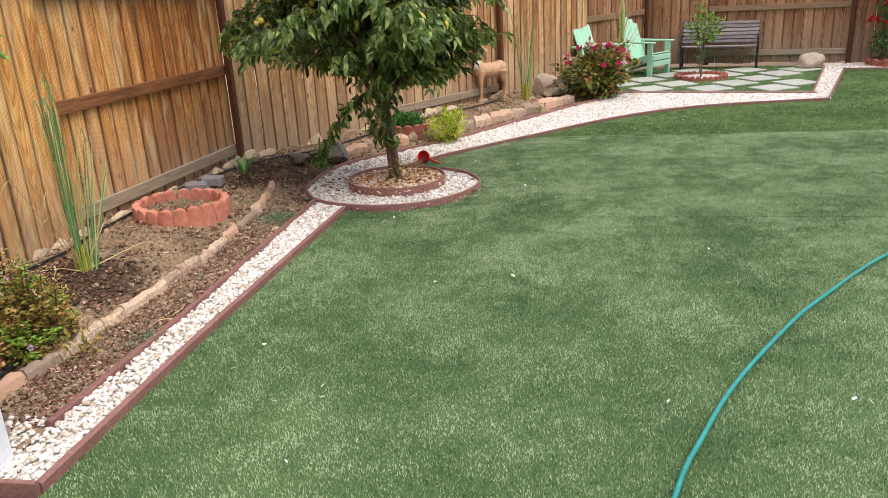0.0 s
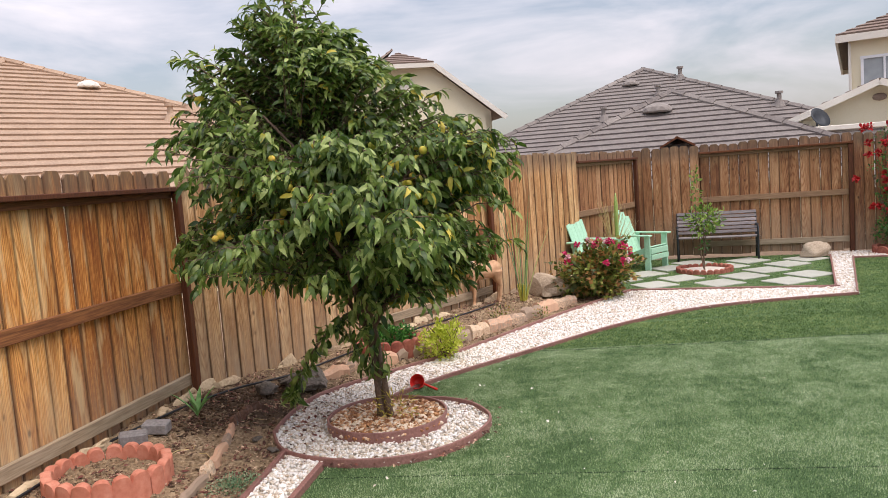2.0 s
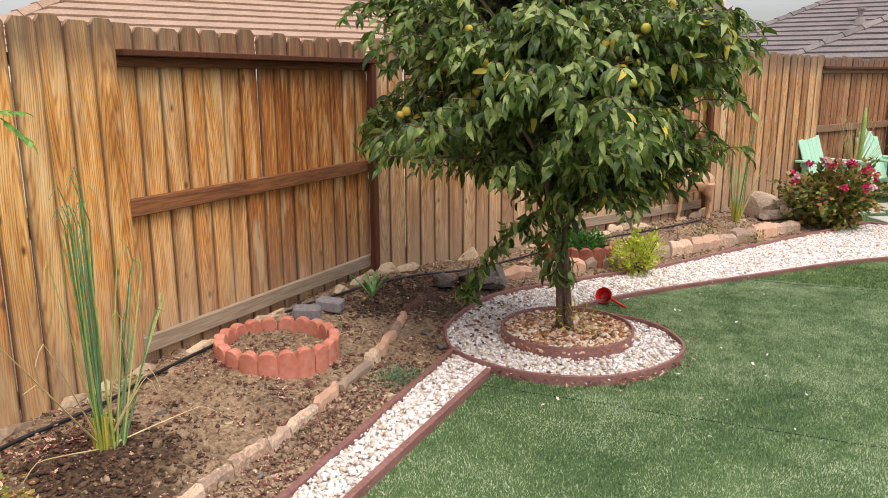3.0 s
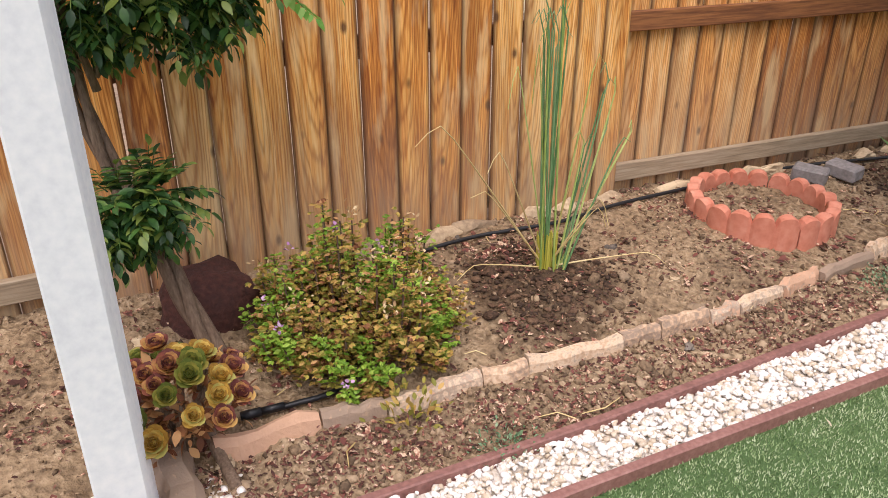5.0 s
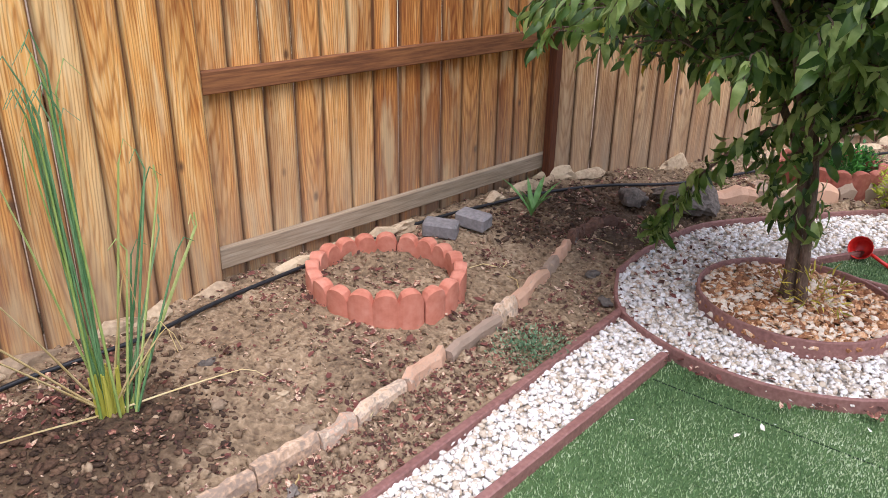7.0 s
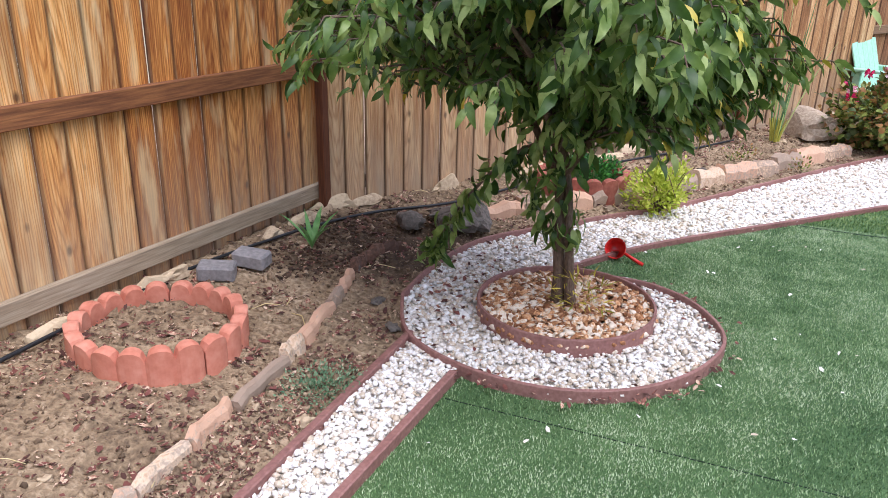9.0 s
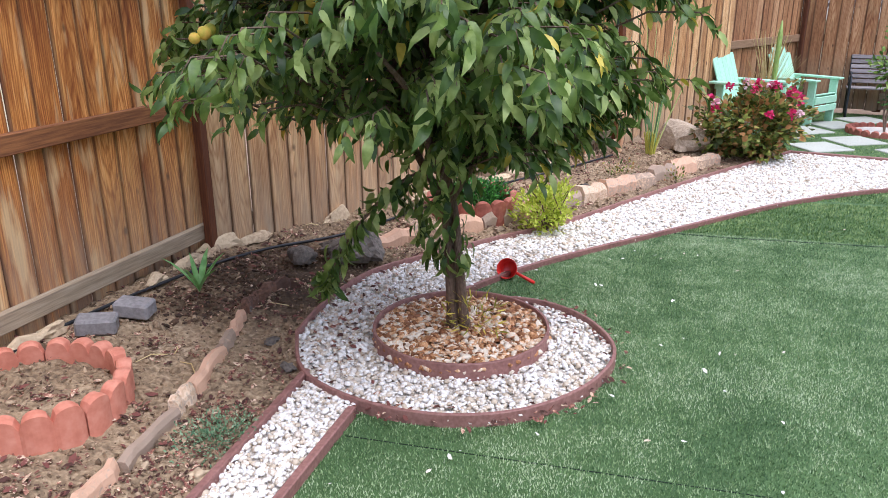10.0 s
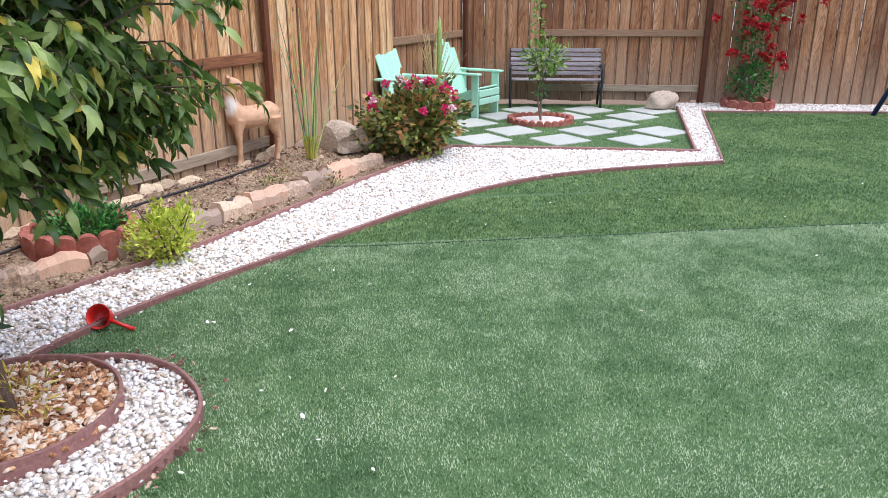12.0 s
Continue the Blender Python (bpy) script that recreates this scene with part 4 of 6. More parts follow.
def gable_wall(root, w, eave, top, clip_w, t=0.2, name="wall"):
    """An upright wall with a clipped gable, in the plane y = 0."""
    bm = bmesh.new()
    out = [(-w, -0.06), (w, -0.06), (w, eave), (clip_w, top), (-clip_w, top), (-w, eave)] if clip_w else [(-w, -0.06), (w, -0.06), (w, eave), (0, top), (-w, eave)]
    fr = [bm.verts.new((x, 0, z)) for x, z in out]
    bk = [bm.verts.new((x, t, z)) for x, z in out]
    bm.faces.new(fr)
    bm.faces.new(bk[::-1])
    for i in range(len(out)):
        j = (i + 1) % len(out)
        bm.faces.new((fr[j], fr[i], bk[i], bk[j]))
    bmesh.ops.recalc_face_normals(bm, faces=bm.faces)
    return part(name, bm, STUCCO, root)


# two-storey cream house behind the peach tree, with a clipped gable
h2 = thing("house", "two-storey cream stucco house with clipped brown gable roof", "house", pose(-4.95, 31.0, 0, 0, 0, 18) @ Matrix.Diagonal((1.28, 1, 1.06, 1)))
gable_wall(h2, 2.7, 3.85, 5.65, 0.85)
L = 9.0
e0, e1 = Vector((-3.1, -0.4, 3.65)), Vector((3.1, -0.4, 3.65))
c0, c1 = Vector((-0.92, -0.4, 5.72)), Vector((0.92, -0.4, 5.72))
pk = Vector((0, 1.0, 6.3))
roof_part(h2, TILE_BROWN, [[e1, e1 + Vector((0, L, 0)), pk + Vector((0, L - 1.6, 0)), pk, c1], [e0 + Vector((0, L, 0)), e0, c0, pk, pk + Vector((0, L - 1.6, 0))], [c0, c1, pk]])
bm = bmesh.new()
for a, b in ((e0, c0), (c0, c1), (c1, e1)):
    d = b - a
    m = Matrix.Translation((a + b) / 2 + Vector((0, -0.02, -0.1))) @ Matrix.Rotation(-math.atan2(d.z, d.x), 4, "Y")
    box(bm, (0, 0, 0), (d.length, 0.06, 0.16), m)
part("bargeboard", bm, TRIM, h2)
for x, w in ((2.6, 0.2), (-2.6, 0.2)):
    bm = bmesh.new()
    box(bm, (x, 4.0, 1.85), (w, 8.0, 3.8))
    part("wall", bm, STUCCO, h2)
bm = bmesh.new()
for k in range(6):
    box(bm, (0, -0.03, 4.75 + 0.09 * k), (0.44, 0.05, 0.06), Matrix.Identity(4))
box(bm, (0, -0.02, 4.97), (0.5, 0.03, 0.6))
part("gable_vent", bm, TRIM, h2)


def window(root, x, z, w, h, y=0.0):
    """A sliding window with two panes."""
    bm = bmesh.new()
    for px, sx, pz, sz in ((0, w + 0.1, h / 2, 0.07), (0, w + 0.1, -h / 2, 0.07), (-w / 2, 0.07, 0, h), (w / 2, 0.07, 0, h), (0, 0.05, 0, h)):
        box(bm, (px, 0, pz), (sx, 0.08, sz))
    fr = part("window", bm, WHITE, root)
    fr.location = (x, y - 0.04, z)
    for s in (-1, 1):
        bm = bmesh.new()
        box(bm, (s * w / 4, 0.02, 0), (w / 2 - 0.05, 0.01, h - 0.04))
        part("pane", bm, GLASS, fr, "dark window pane with a pale blind")


GLASS = material("window_glass", ("8d9498", "9aa2a6", "a6adb1"), scale=1, fine=5, rough=0.08, bump=0, spread=0.05)
# two-storey cream house on the right, with a lower gable before it
h4 = thing("house", "two-storey cream stucco house with a lower gabled wing", "house", pose(8.55, 23.4, 0, 0, 0, -22))
bm = bmesh.new()
box(bm, (5.0, 5.0, 2.2), (10.0, 10.0, 4.52))
part("wall", bm, STUCCO, h4)
window(h4, 0.85, 3.55, 1.05, 0.85)
a0, a1 = Vector((-0.28, -0.28, 4.62)), Vector((10.28, -0.28, 4.62))
b0, b1 = Vector((-0.28, 10.28, 4.62)), Vector((10.28, 10.28, 4.62))
pk = Vector((5, 5, 6.9))
roof_part(h4, TILE_BROWN, [[a0, a1, pk], [a1, b1, pk], [b1, b0, pk], [b0, a0, pk]])
bm = bmesh.new()
ribbon(bm, [(-0.28, -0.28), (10.28, -0.28), (10.28, 10.28), (-0.28, 10.28)], 0.06, 4.42, 4.61, closed=True)
part("gutter", bm, TRIM, h4)
bm = bmesh.new()
tube(bm, [(0.03, -0.06, 0), (0.03, -0.06, 4.4)], 0.04, 8)
part("downpipe", bm, TRIM, h4)
h4w = thing("house_wing", "low gabled wing of cream stucco with tiled roof", "house", pose(7.95, 20.2, 0, 0, 0, -22))
w, ev, tp = 2.35, 2.15, 3.12
gable_wall(h4w, w, ev, tp - 0.05, 0)
roof_part(h4w, TILE_BROWN, [[(w + 0.35, -0.35, ev - 0.10), (w + 0.35, 3.6, ev - 0.10), (0, 3.6, tp), (0, -0.35, tp)], [(-w - 0.35, 3.6, ev - 0.10), (-w - 0.35, -0.35, ev - 0.10), (0, -0.35, tp), (0, 3.6, tp)]])
bm = bmesh.new()
for s in (-1, 1):
    a, b = Vector((s * (w + 0.35), -0.36, ev - 0.16)), Vector((0, -0.36, tp - 0.06))
    d = b - a
    box(bm, (0, 0, 0), (d.length, 0.05, 0.15), Matrix.Translation((a + b) / 2) @ Matrix.Rotation(-math.atan2(d.z, d.x), 4, "Y"))
part("bargeboard", bm, TRIM, h4w)
bm = bmesh.new()
lump(bm, (0, -0.02, 2.72), (0.16, 0.06, 0.09), 0.02, 0, 2)
part("gable_vent", bm, TILE_BROWN, h4w)
for s in (-1, 1):
    bm = bmesh.new()
    box(bm, (s * (w - 0.1), 1.8, 1.0), (0.2, 3.4, 2.15))
    part("wall", bm, STUCCO, h4w)

dish = thing("satellite_dish", "grey satellite dish on a bracket above the fence", "satellite dish", pose(6.05, 18.7, 2.28, 62, 0, 35))
bm = bmesh.new()
made = bmesh.ops.create_uvsphere(bm, u_segments=24, v_segments=12, radius=0.6)
bmesh.ops.delete(bm, geom=[v for v in bm.verts if v.co.z > -0.44], context="VERTS")
for v in bm.verts:
    v.co = Vector((v.co.x * 0.95, v.co.y * 0.8, v.co.z + 0.55))
bmesh.ops.solidify(bm, geom=bm.faces[:], thickness=0.012)
part("bowl", bm, IRON, dish, smooth=True)
bm = bmesh.new()
tube(bm, [(0, 0, -0.06), (0, -0.3, -0.25), (0, -0.75, -0.25)], 0.02, 8)
part("bracket", bm, IRON, dish)

# ---- plants ----


def leaf_shape(half=0.13, droop=0.25, fold=0.04, tip=1.0):
    """A pointed leaf along x with a folded midrib, as triangles."""
    st = ((0.22, half * 0.75), (0.5, half), (0.78, half * 0.62))
    v = [(0, 0, 0)]
    for x, w in st:
        z = -droop * x * x
        v += [(x, w, z + fold), (x, 0, z), (x, -w, z + fold)]
    v.append((tip, 0, -droop))
    f = [(0, 2, 1), (0, 3, 2)]
    for k in (1, 4):
        f += [(k, k + 1, k + 3), (k + 1, k + 4, k + 3), (k + 1, k + 2, k + 4), (k + 2, k + 5, k + 4)]
    f += [(7, 8, 10), (8, 9, 10)]
    return np.array(v, float), np.array(f)


def turned(d, rng, roll=0.5):
    """Turns whose x axis lies along each d and whose z axis leans upwards."""
    d = d / np.linalg.norm(d, axis=1, keepdims=True)
    up = np.array([0, 0, 1.0]) + rng.normal(0, roll, d.shape)
    y = np.cross(up, d)
    y /= np.linalg.norm(y, axis=1, keepdims=True) + 1e-9
    z = np.cross(d, y)
    return np.stack([d, y, z], -1)


PEACHLEAF = leaf_shape(0.225, 1.0, 0.06, 0.84)
OVAL = leaf_shape(0.26, 0.2, 0.06)
ROUND = leaf_shape(0.42, 0.15, 0.08)
NEEDLE = leaf_shape(0.07, 0.15, 0.02)


def bush(parent, name, rng, centre, radii, n, size, shape, mat, up=0.5, shell=0.55, base_z=None, label="", lobes=0.5):
    """Leaves all through an uneven mass, thicker towards its outside."""
    d = rng.normal(0, 1, (n, 3))
    d /= np.linalg.norm(d, axis=1, keepdims=True)
    wob = np.array([noise.noise(Vector(q * 1.9) + Vector((centre[0] * 7, centre[1] * 5, 0))) for q in d])
    r = (shell + (1 - shell) * rng.uniform(0, 1, n) ** 0.6) * (1 + lobes * wob)
    p = np.array(centre) + d * np.array(radii) * r[:, None]
    if base_z is not None:
        ok = p[:, 2] > base_z
        p, d = p[ok], d[ok]
    dirs = d + rng.normal(0, 0.55, p.shape) + (0, 0, up)
    v, f = scattered(*shape, turned(dirs, rng), rng.uniform(size * 0.6, size * 1.25, len(p)), p)
    ob = bulk(name, v, f, mat, parent)
    if label:
        ob["label"] = label
    return ob


def stems(parent, rng, base, tips, r0=0.008, mat=BARK, name="stem"):
    bm = bmesh.new()
    for t in tips:
        t, b = Vector(t), Vector(base)
        mid = b.lerp(t, 0.5) + Vector(rng.normal(0, 0.03, 3))
        tube(bm, [b, mid, t], [r0, r0 * 0.8, r0 * 0.4], 5)
    return part(name, bm, mat, parent)


# peach tree
rng = np.random.default_rng(21)
TX, TY = -1.395, 6.02
tree = thing("peach_tree", "leafy peach tree with ripening yellow fruit in a gravel ring", "tree", pose(TX, TY, 0.04))
LEVELS = np.array([0.40, 0.62, 0.85, 0.98, 1.1, 1.3, 1.55, 1.75, 1.95, 2.1, 2.3, 2.5, 2.65, 2.80])
REACH_LEFT = np.array([0.12, 0.22, 0.34, 0.60, 0.92, 1.08, 1.00, 1.06, 1.18, 0.98, 1.08, 0.86, 0.60, 0.40])
REACH_RIGHT = np.array([0.10, 0.20, 0.36, 0.48, 0.60, 0.74, 0.84, 0.84, 0.44, 0.16, -0.02, -0.12, -0.20, -0.30])


def crown_point(z, a, k):
    left, right = np.interp(z, LEVELS, REACH_LEFT), np.interp(z, LEVELS, REACH_RIGHT)
    r = (left + right) / 2
    lob = 1 + 0.42 * noise.noise(Vector((math.cos(a) * 1.6, math.sin(a) * 1.6, z * 2.1)))
    return Vector(((right - left) / 2 * min(1.0, 0.45 + 0.55 * k) + r * k * lob * math.cos(a), r * k * lob * math.sin(a) * (0.92 if math.sin(a) < 0 else 0.66), z))


bm = bmesh.new()
tube(bm, [(0.0, 0.0, -0.02), (-0.005, 0.0, 0.12), (-0.02, 0.01, 0.35), (-0.035, 0.01, 0.62), (-0.05, 0.0, 0.95), (-0.10, 0.02, 1.5), (-0.16, 0.0, 2.1), (-0.18, 0, 2.6)], [0.038, 0.027, 0.024, 0.024, 0.023, 0.02, 0.013, 0.006], 10)
tube(bm, [(0.062, -0.01, -0.02), (0.05, -0.012, 0.10), (0.034, -0.008, 0.28), (0.01, 0.0, 0.55), (-0.025, 0.0, 0.75)], [0.030, 0.024, 0.020, 0.017, 0.012], 9)
part("trunk", bm, BARK, tree, smooth=True)
limbs = []
for i in range(11):
    a, z0, z1 = i * 2.4, 0.55 + 0.10 * i, 1.0 + 0.15 * i
    tip = crown_point(z1, a, 0.72)
    root_p = Vector((-0.03 - 0.05 * z0, 0, z0))
    mid = root_p.lerp(tip, 0.5) + Vector((0, 0, 0.10))
    bm = bmesh.new()
    tube(bm, [root_p, mid, tip], [0.02, 0.014, 0.006], 7)
    part("limb", bm, BARK, tree, smooth=True)
    limbs.append((root_p, mid, tip))
twigs = bmesh.new()
P_, D_ = [], []
count = 0
while count < 1800:
    z = rng.uniform(0.42, 2.82)
    if rng.uniform() > ((np.interp(z, LEVELS, REACH_LEFT) + np.interp(z, LEVELS, REACH_RIGHT)) / 2.05) ** 1.1 + 0.04:
        continue
    a, k = rng.uniform(0, 6.283), math.sqrt(rng.uniform(0.08, 1.0))
    if noise.noise(Vector((math.cos(a) * 3.5, math.sin(a) * 3.5, z * 4.0))) > 0.22:
        k *= 1.16
    p = crown_point(z, a, k)
    if noise.noise(p * 2.7 + Vector((3, 1, 7))) < (-0.07 if z < 1.9 else 0.0) and k > 0.35:
        continue
    if k > 0.25 and z < 0.84 + 0.36 * k * max(0.0, -0.95 * math.cos(a) - 0.5 * math.sin(a)) + 0.12 * noise.noise(p * 3):
        continue
    count += 1
    lift = 0.30 + 0.9 * max(0.0, z - 1.5)
    out = Vector((math.cos(a), math.sin(a), lift)).normalized()
    ln = rng.uniform(0.24, 0.46)
    sag = 0.12 if z < 2.0 else 0.03
    q = [p - out * ln * 0.8, p - out * ln * 0.25 + Vector((0, 0, 0.03)), p + out * 0.10 + Vector((0, 0, -0.2 * sag)), p + out * 0.17 + Vector((0, 0, -sag))]
    tube(twigs, q, [0.005, 0.004, 0.003, 0.0015], 4, cap=False)
    m = int(rng.integers(14, 22))
    for j in range(m):
        t = (j + rng.uniform(0, 0.8)) / m * 2.95
        s = int(t)
        b = q[s].lerp(q[s + 1], t - s)
        P_.append(b)
        w = 0.42 if z < 2.1 else 0.22
        turn = j * 2.4 + rng.uniform(-0.5, 0.5)
        side = Vector((math.cos(a + turn), math.sin(a + turn), 0.15))
        D_.append(out * rng.uniform(0.25, 0.8) + side * rng.uniform(0.2, 0.6) + Vector((0, 0, -w * rng.uniform(0.3, 1.5))))
part("twig_mass", twigs, BARK, tree)["kind"] = "stuff"
P_, D_ = np.array(P_), np.array(D_)
yellow = rng.uniform(0, 1, len(P_)) < np.where(P_[:, 0] > 0.35, 0.06, 0.02)
for sel, mat, nm in ((~yellow, LEAF, "crown"), (yellow, LEAF_YELLOW, "yellowing_leaves")):
    v, f = scattered(*PEACHLEAF, turned(D_[sel], rng, 0.6), rng.uniform(0.046, 0.080, sel.sum()), P_[sel])
    bulk(nm, v, f, mat, tree)["kind"] = "stuff"
# suckers low on the trunk, and one low branch that hangs to the gravel
lowp, lowd = [], []
hang = smooth_line([(-0.03, 0.0, 0.78), (-0.20, -0.06, 0.72), (-0.40, -0.10, 0.52), (-0.54, -0.10, 0.30), (-0.58, -0.10, 0.22)], 8)
part("limb", tube(bmesh.new(), hang, [0.010 - 0.00024 * i for i in range(len(hang))], 6), BARK, tree)
hp, hd = [], []
for q in hang[6:]:
    for k in range(5):
        hp.append(np.array(q) + rng.normal(0, 0.02, 3))
        hd.append(np.array((-0.3, -0.2, -0.9)) + rng.normal(0, 0.4, 3))
v, f = scattered(*PEACHLEAF, turned(np.array(hd), rng), rng.uniform(0.06, 0.09, len(hp)), np.array(hp))
bulk("trunk_leaves", v, f, LEAF, tree)["kind"] = "stuff"
for i in range(260):
    z = rng.uniform(0.34, 1.02)
    a = rng.uniform(0, 6.283)
    w = 0.06 + 0.22 * max(0.0, z - 0.40)
    side = -0.5 * w if z > 0.45 else 0.0
    lowp.append((-0.02 + side + w * 1.3 * math.cos(a) * rng.uniform(0.4, 1.3), w * math.sin(a), z))
    lowd.append((math.cos(a) * 0.6, math.sin(a) * 0.6, -0.8))
v, f = scattered(*PEACHLEAF, turned(np.array(lowd) + rng.normal(0, 0.2, (260, 3)), rng), rng.uniform(0.05, 0.085, 260), np.array(lowp))
bulk("trunk_leaves", v, f, LEAF, tree)["kind"] = "stuff"
bush(tree, "basal_shoot", rng, (0.10, -0.05, 0.10), (0.12, 0.10, 0.09), 150, 0.05, NEEDLE, LEAF_YELLOW, label="yellow-green shoots at the foot")["kind"] = "stuff"
bm = bmesh.new()
bmesh.ops.create_uvsphere(bm, u_segments=14, v_segments=10, radius=0.022)
for v in bm.verts:
    if v.co.z > 0.0215:
        v.co.z -= 0.006
first = part("peach", bm, PEACH, tree, smooth=True)
for i in range(74):
    a, z = rng.uniform(0, 6.283), rng.uniform(1.32, 1.95)
    if i < 30:
        a, z = rng.uniform(-2.4, -0.4), 1.32 + 0.5 * rng.uniform(0, 1)
    p = crown_point(z, a, rng.uniform(0.72, 0.94) if i < 30 else rng.uniform(0.6, 0.95))
    if i == 0:
        first.location = p
        continue
    o = new("peach", first.data)
    o.parent, o.location = tree, p
    o.scale = [rng.uniform(0.85, 1.15)] * 3


def reed(label, base, height, n, spread, rng, mat, foot=None, stalks=0):
    """Round green reed blades from one foot."""
    root = thing("reed_plant", label, "plant", pose(*base))
    for i in range(n):
        a, r = rng.uniform(0, 6.283), rng.uniform(0.0, spread)
        h = height * rng.uniform(0.55, 1.0)
        bend = rng.uniform(0.0, 0.35)
        x, y = math.cos(a), math.sin(a)
        bm = bmesh.new()
        b0 = Vector((x * 0.03 * rng.uniform(0.2, 1.4), y * 0.03 * rng.uniform(0.2, 1.4), -0.02))
        pts = [b0 + Vector((x * r * t + x * bend * r * t ** 3, y * r * t + y * bend * r * t ** 3, h * t)) for t in (0, 0.2, 0.45, 0.7, 0.9, 1.0)]
        tube(bm, pts, [0.0062, 0.0058, 0.005, 0.004, 0.0025, 0.001], 5)
        part("blade", bm, mat[i % len(mat)], root)
    for i in range(stalks):
        a = rng.uniform(0, 6.283)
        x, y, h = math.cos(a), math.sin(a), height * rng.uniform(0.5, 0.95)
        r = rng.uniform(0.25, 0.6)
        bm = bmesh.new()
        pts = [Vector((x * r * t * t, y * r * t * t, h * math.sin(t * 2.2) / math.sin(1.57))) for t in np.linspace(0, 1, 12)]
        tube(bm, pts, [0.004 - 0.00025 * i for i in range(12)], 4)
        part("dry_stalk", bm, STRAW, root)
    if foot:
        bm = bmesh.new()
        for i in range(14):
            a = rng.uniform(0, 6.283)
            x, y = math.cos(a) * rng.uniform(0.2, 1), math.sin(a) * rng.uniform(0.2, 1)
            tube(bm, [(x * 0.04, y * 0.04, -0.02), (x * 0.06, y * 0.06, 0.08), (x * 0.09, y * 0.09, 0.18)], [0.012, 0.010, 0.004], 6)
        part("foot", bm, foot, root, "yellow-green swollen foot")
    return root


REEDGREEN = material("reed_green", ("4a764a", "6a9462", "8cac7e"), scale=2, fine=30, stretch=(6, 6, 0.6), rough=0.45, bump=0.1, spread=0.4)
REEDPALE = material("reed_pale", ("7d9a4d", "a3b766", "c2c985"), scale=2, fine=30, stretch=(6, 6, 0.6), rough=0.5, bump=0.1, spread=0.4)
REEDFOOT = material("reed_foot", ("98983a", "b6b24a", "cdc668"), scale=4, fine=30, stretch=(5, 5, 0.6), rough=0.5, bump=0.1, spread=0.3)
STRAW = material("dry_straw", ("b39a63", "cbb57f", "d9c99b"), scale=4, fine=30, rough=0.8, bump=0.1, spread=0.3)
big_reed = thing("reed_plant", "tall green reed with yellow foot planted beside the fence", "plant", pose(-2.70, 3.70, 0.13))
for i in range(24):
    main = i < 14
    h = rng.uniform(1.0, 1.30) if main else rng.uniform(0.45, 0.92)
    y0 = rng.normal(-0.015, 0.018) if main else rng.normal(0.05, 0.015)
    x0 = rng.normal(0, 0.018)
    lx, ly = rng.normal(0.04, 0.03), rng.normal(-0.03, 0.022) if main else rng.normal(0.17, 0.06)
    curl = rng.uniform(0.03, 0.10) * rng.choice([-1, 1])
    pts = [Vector((x0 + lx * t, y0 + ly * t + (curl * (t - 0.85) * 5 if t > 0.85 else 0), -0.02 + h * (t if t < 0.92 else 0.92 - 0.5 * (t - 0.92)))) for t in (0, 0.2, 0.45, 0.7, 0.85, 0.92, 1.0)]
    part("blade", tube(bmesh.new(), pts, [0.0050, 0.0046, 0.0040, 0.0034, 0.0028, 0.0022, 0.001], 5), (REEDGREEN, REEDGREEN, REEDGREEN, REEDPALE)[i % 4] if main else (REEDPALE, REEDGREEN)[i % 2], big_reed)
for dx, dy, h, drop in ((0.10, -0.62, 0.80, 0.05), (0.16, -0.45, 0.52, 0.0), (0.20, -0.52, 0.22, 0.02), (0.05, -0.24, 0.98, 0.14), (0.12, -0.36, 0.66, 0.06), (0.18, 0.14, 0.38, 0.10), (0.10, 0.20, 0.30, 0.08), (0.22, 0.42, 0.07, 0.05), (0.02, -0.12, 1.05, 0.20), (0.06, 0.10, 0.55, 0.12)):
    pts = [Vector((dx * t, dy * t ** 0.9, h * (1.2 * t - 0.2 * t * t) if t < 0.8 else h * 0.832 - drop * ((t - 0.8) * 5) ** 2)) for t in np.linspace(0, 1, 12)]
    part("dry_stalk", tube(bmesh.new(), pts, [0.0042 - 0.00026 * i for i in range(12)], 4), STRAW if h < 0.9 else REEDPALE, big_reed)
bm = bmesh.new()
for i in range(20):
    a, b = rng.uniform(0, 6.283), rng.uniform(0.2, 1)
    x, y = math.cos(a) * b, math.sin(a) * b
    tube(bm, [(x * 0.03, y * 0.05, -0.03), (x * 0.034, y * 0.05, 0.06), (x * 0.036, y * 0.06, 0.15)], [0.009, 0.007, 0.003], 6)
part("foot", bm, REEDFOOT, big_reed, "yellow-green swollen foot")
reed("slim tall green reed beside the far fence", (-0.47, 10.08, 0.12), 1.42, 12, 0.30, rng, (REEDGREEN, REEDPALE), REEDFOOT, 0)
dry = thing("dry_grass", "tuft of dry straw-coloured grass beside mint chairs", "plant", pose(0.88, 12.75, 0.0))
for i in range(60):
    a, r, h = rng.uniform(0, 6.283), rng.uniform(0.05, 0.42), rng.uniform(0.6, 1.15)
    bm = bmesh.new()
    tube(bm, [(0, 0, 0), (math.cos(a) * r * 0.4, math.sin(a) * r * 0.4, h * 0.6), (math.cos(a) * r, math.sin(a) * r, h)], [0.005, 0.004, 0.002], 4)
    part("stalk", bm, STRAW, dry)

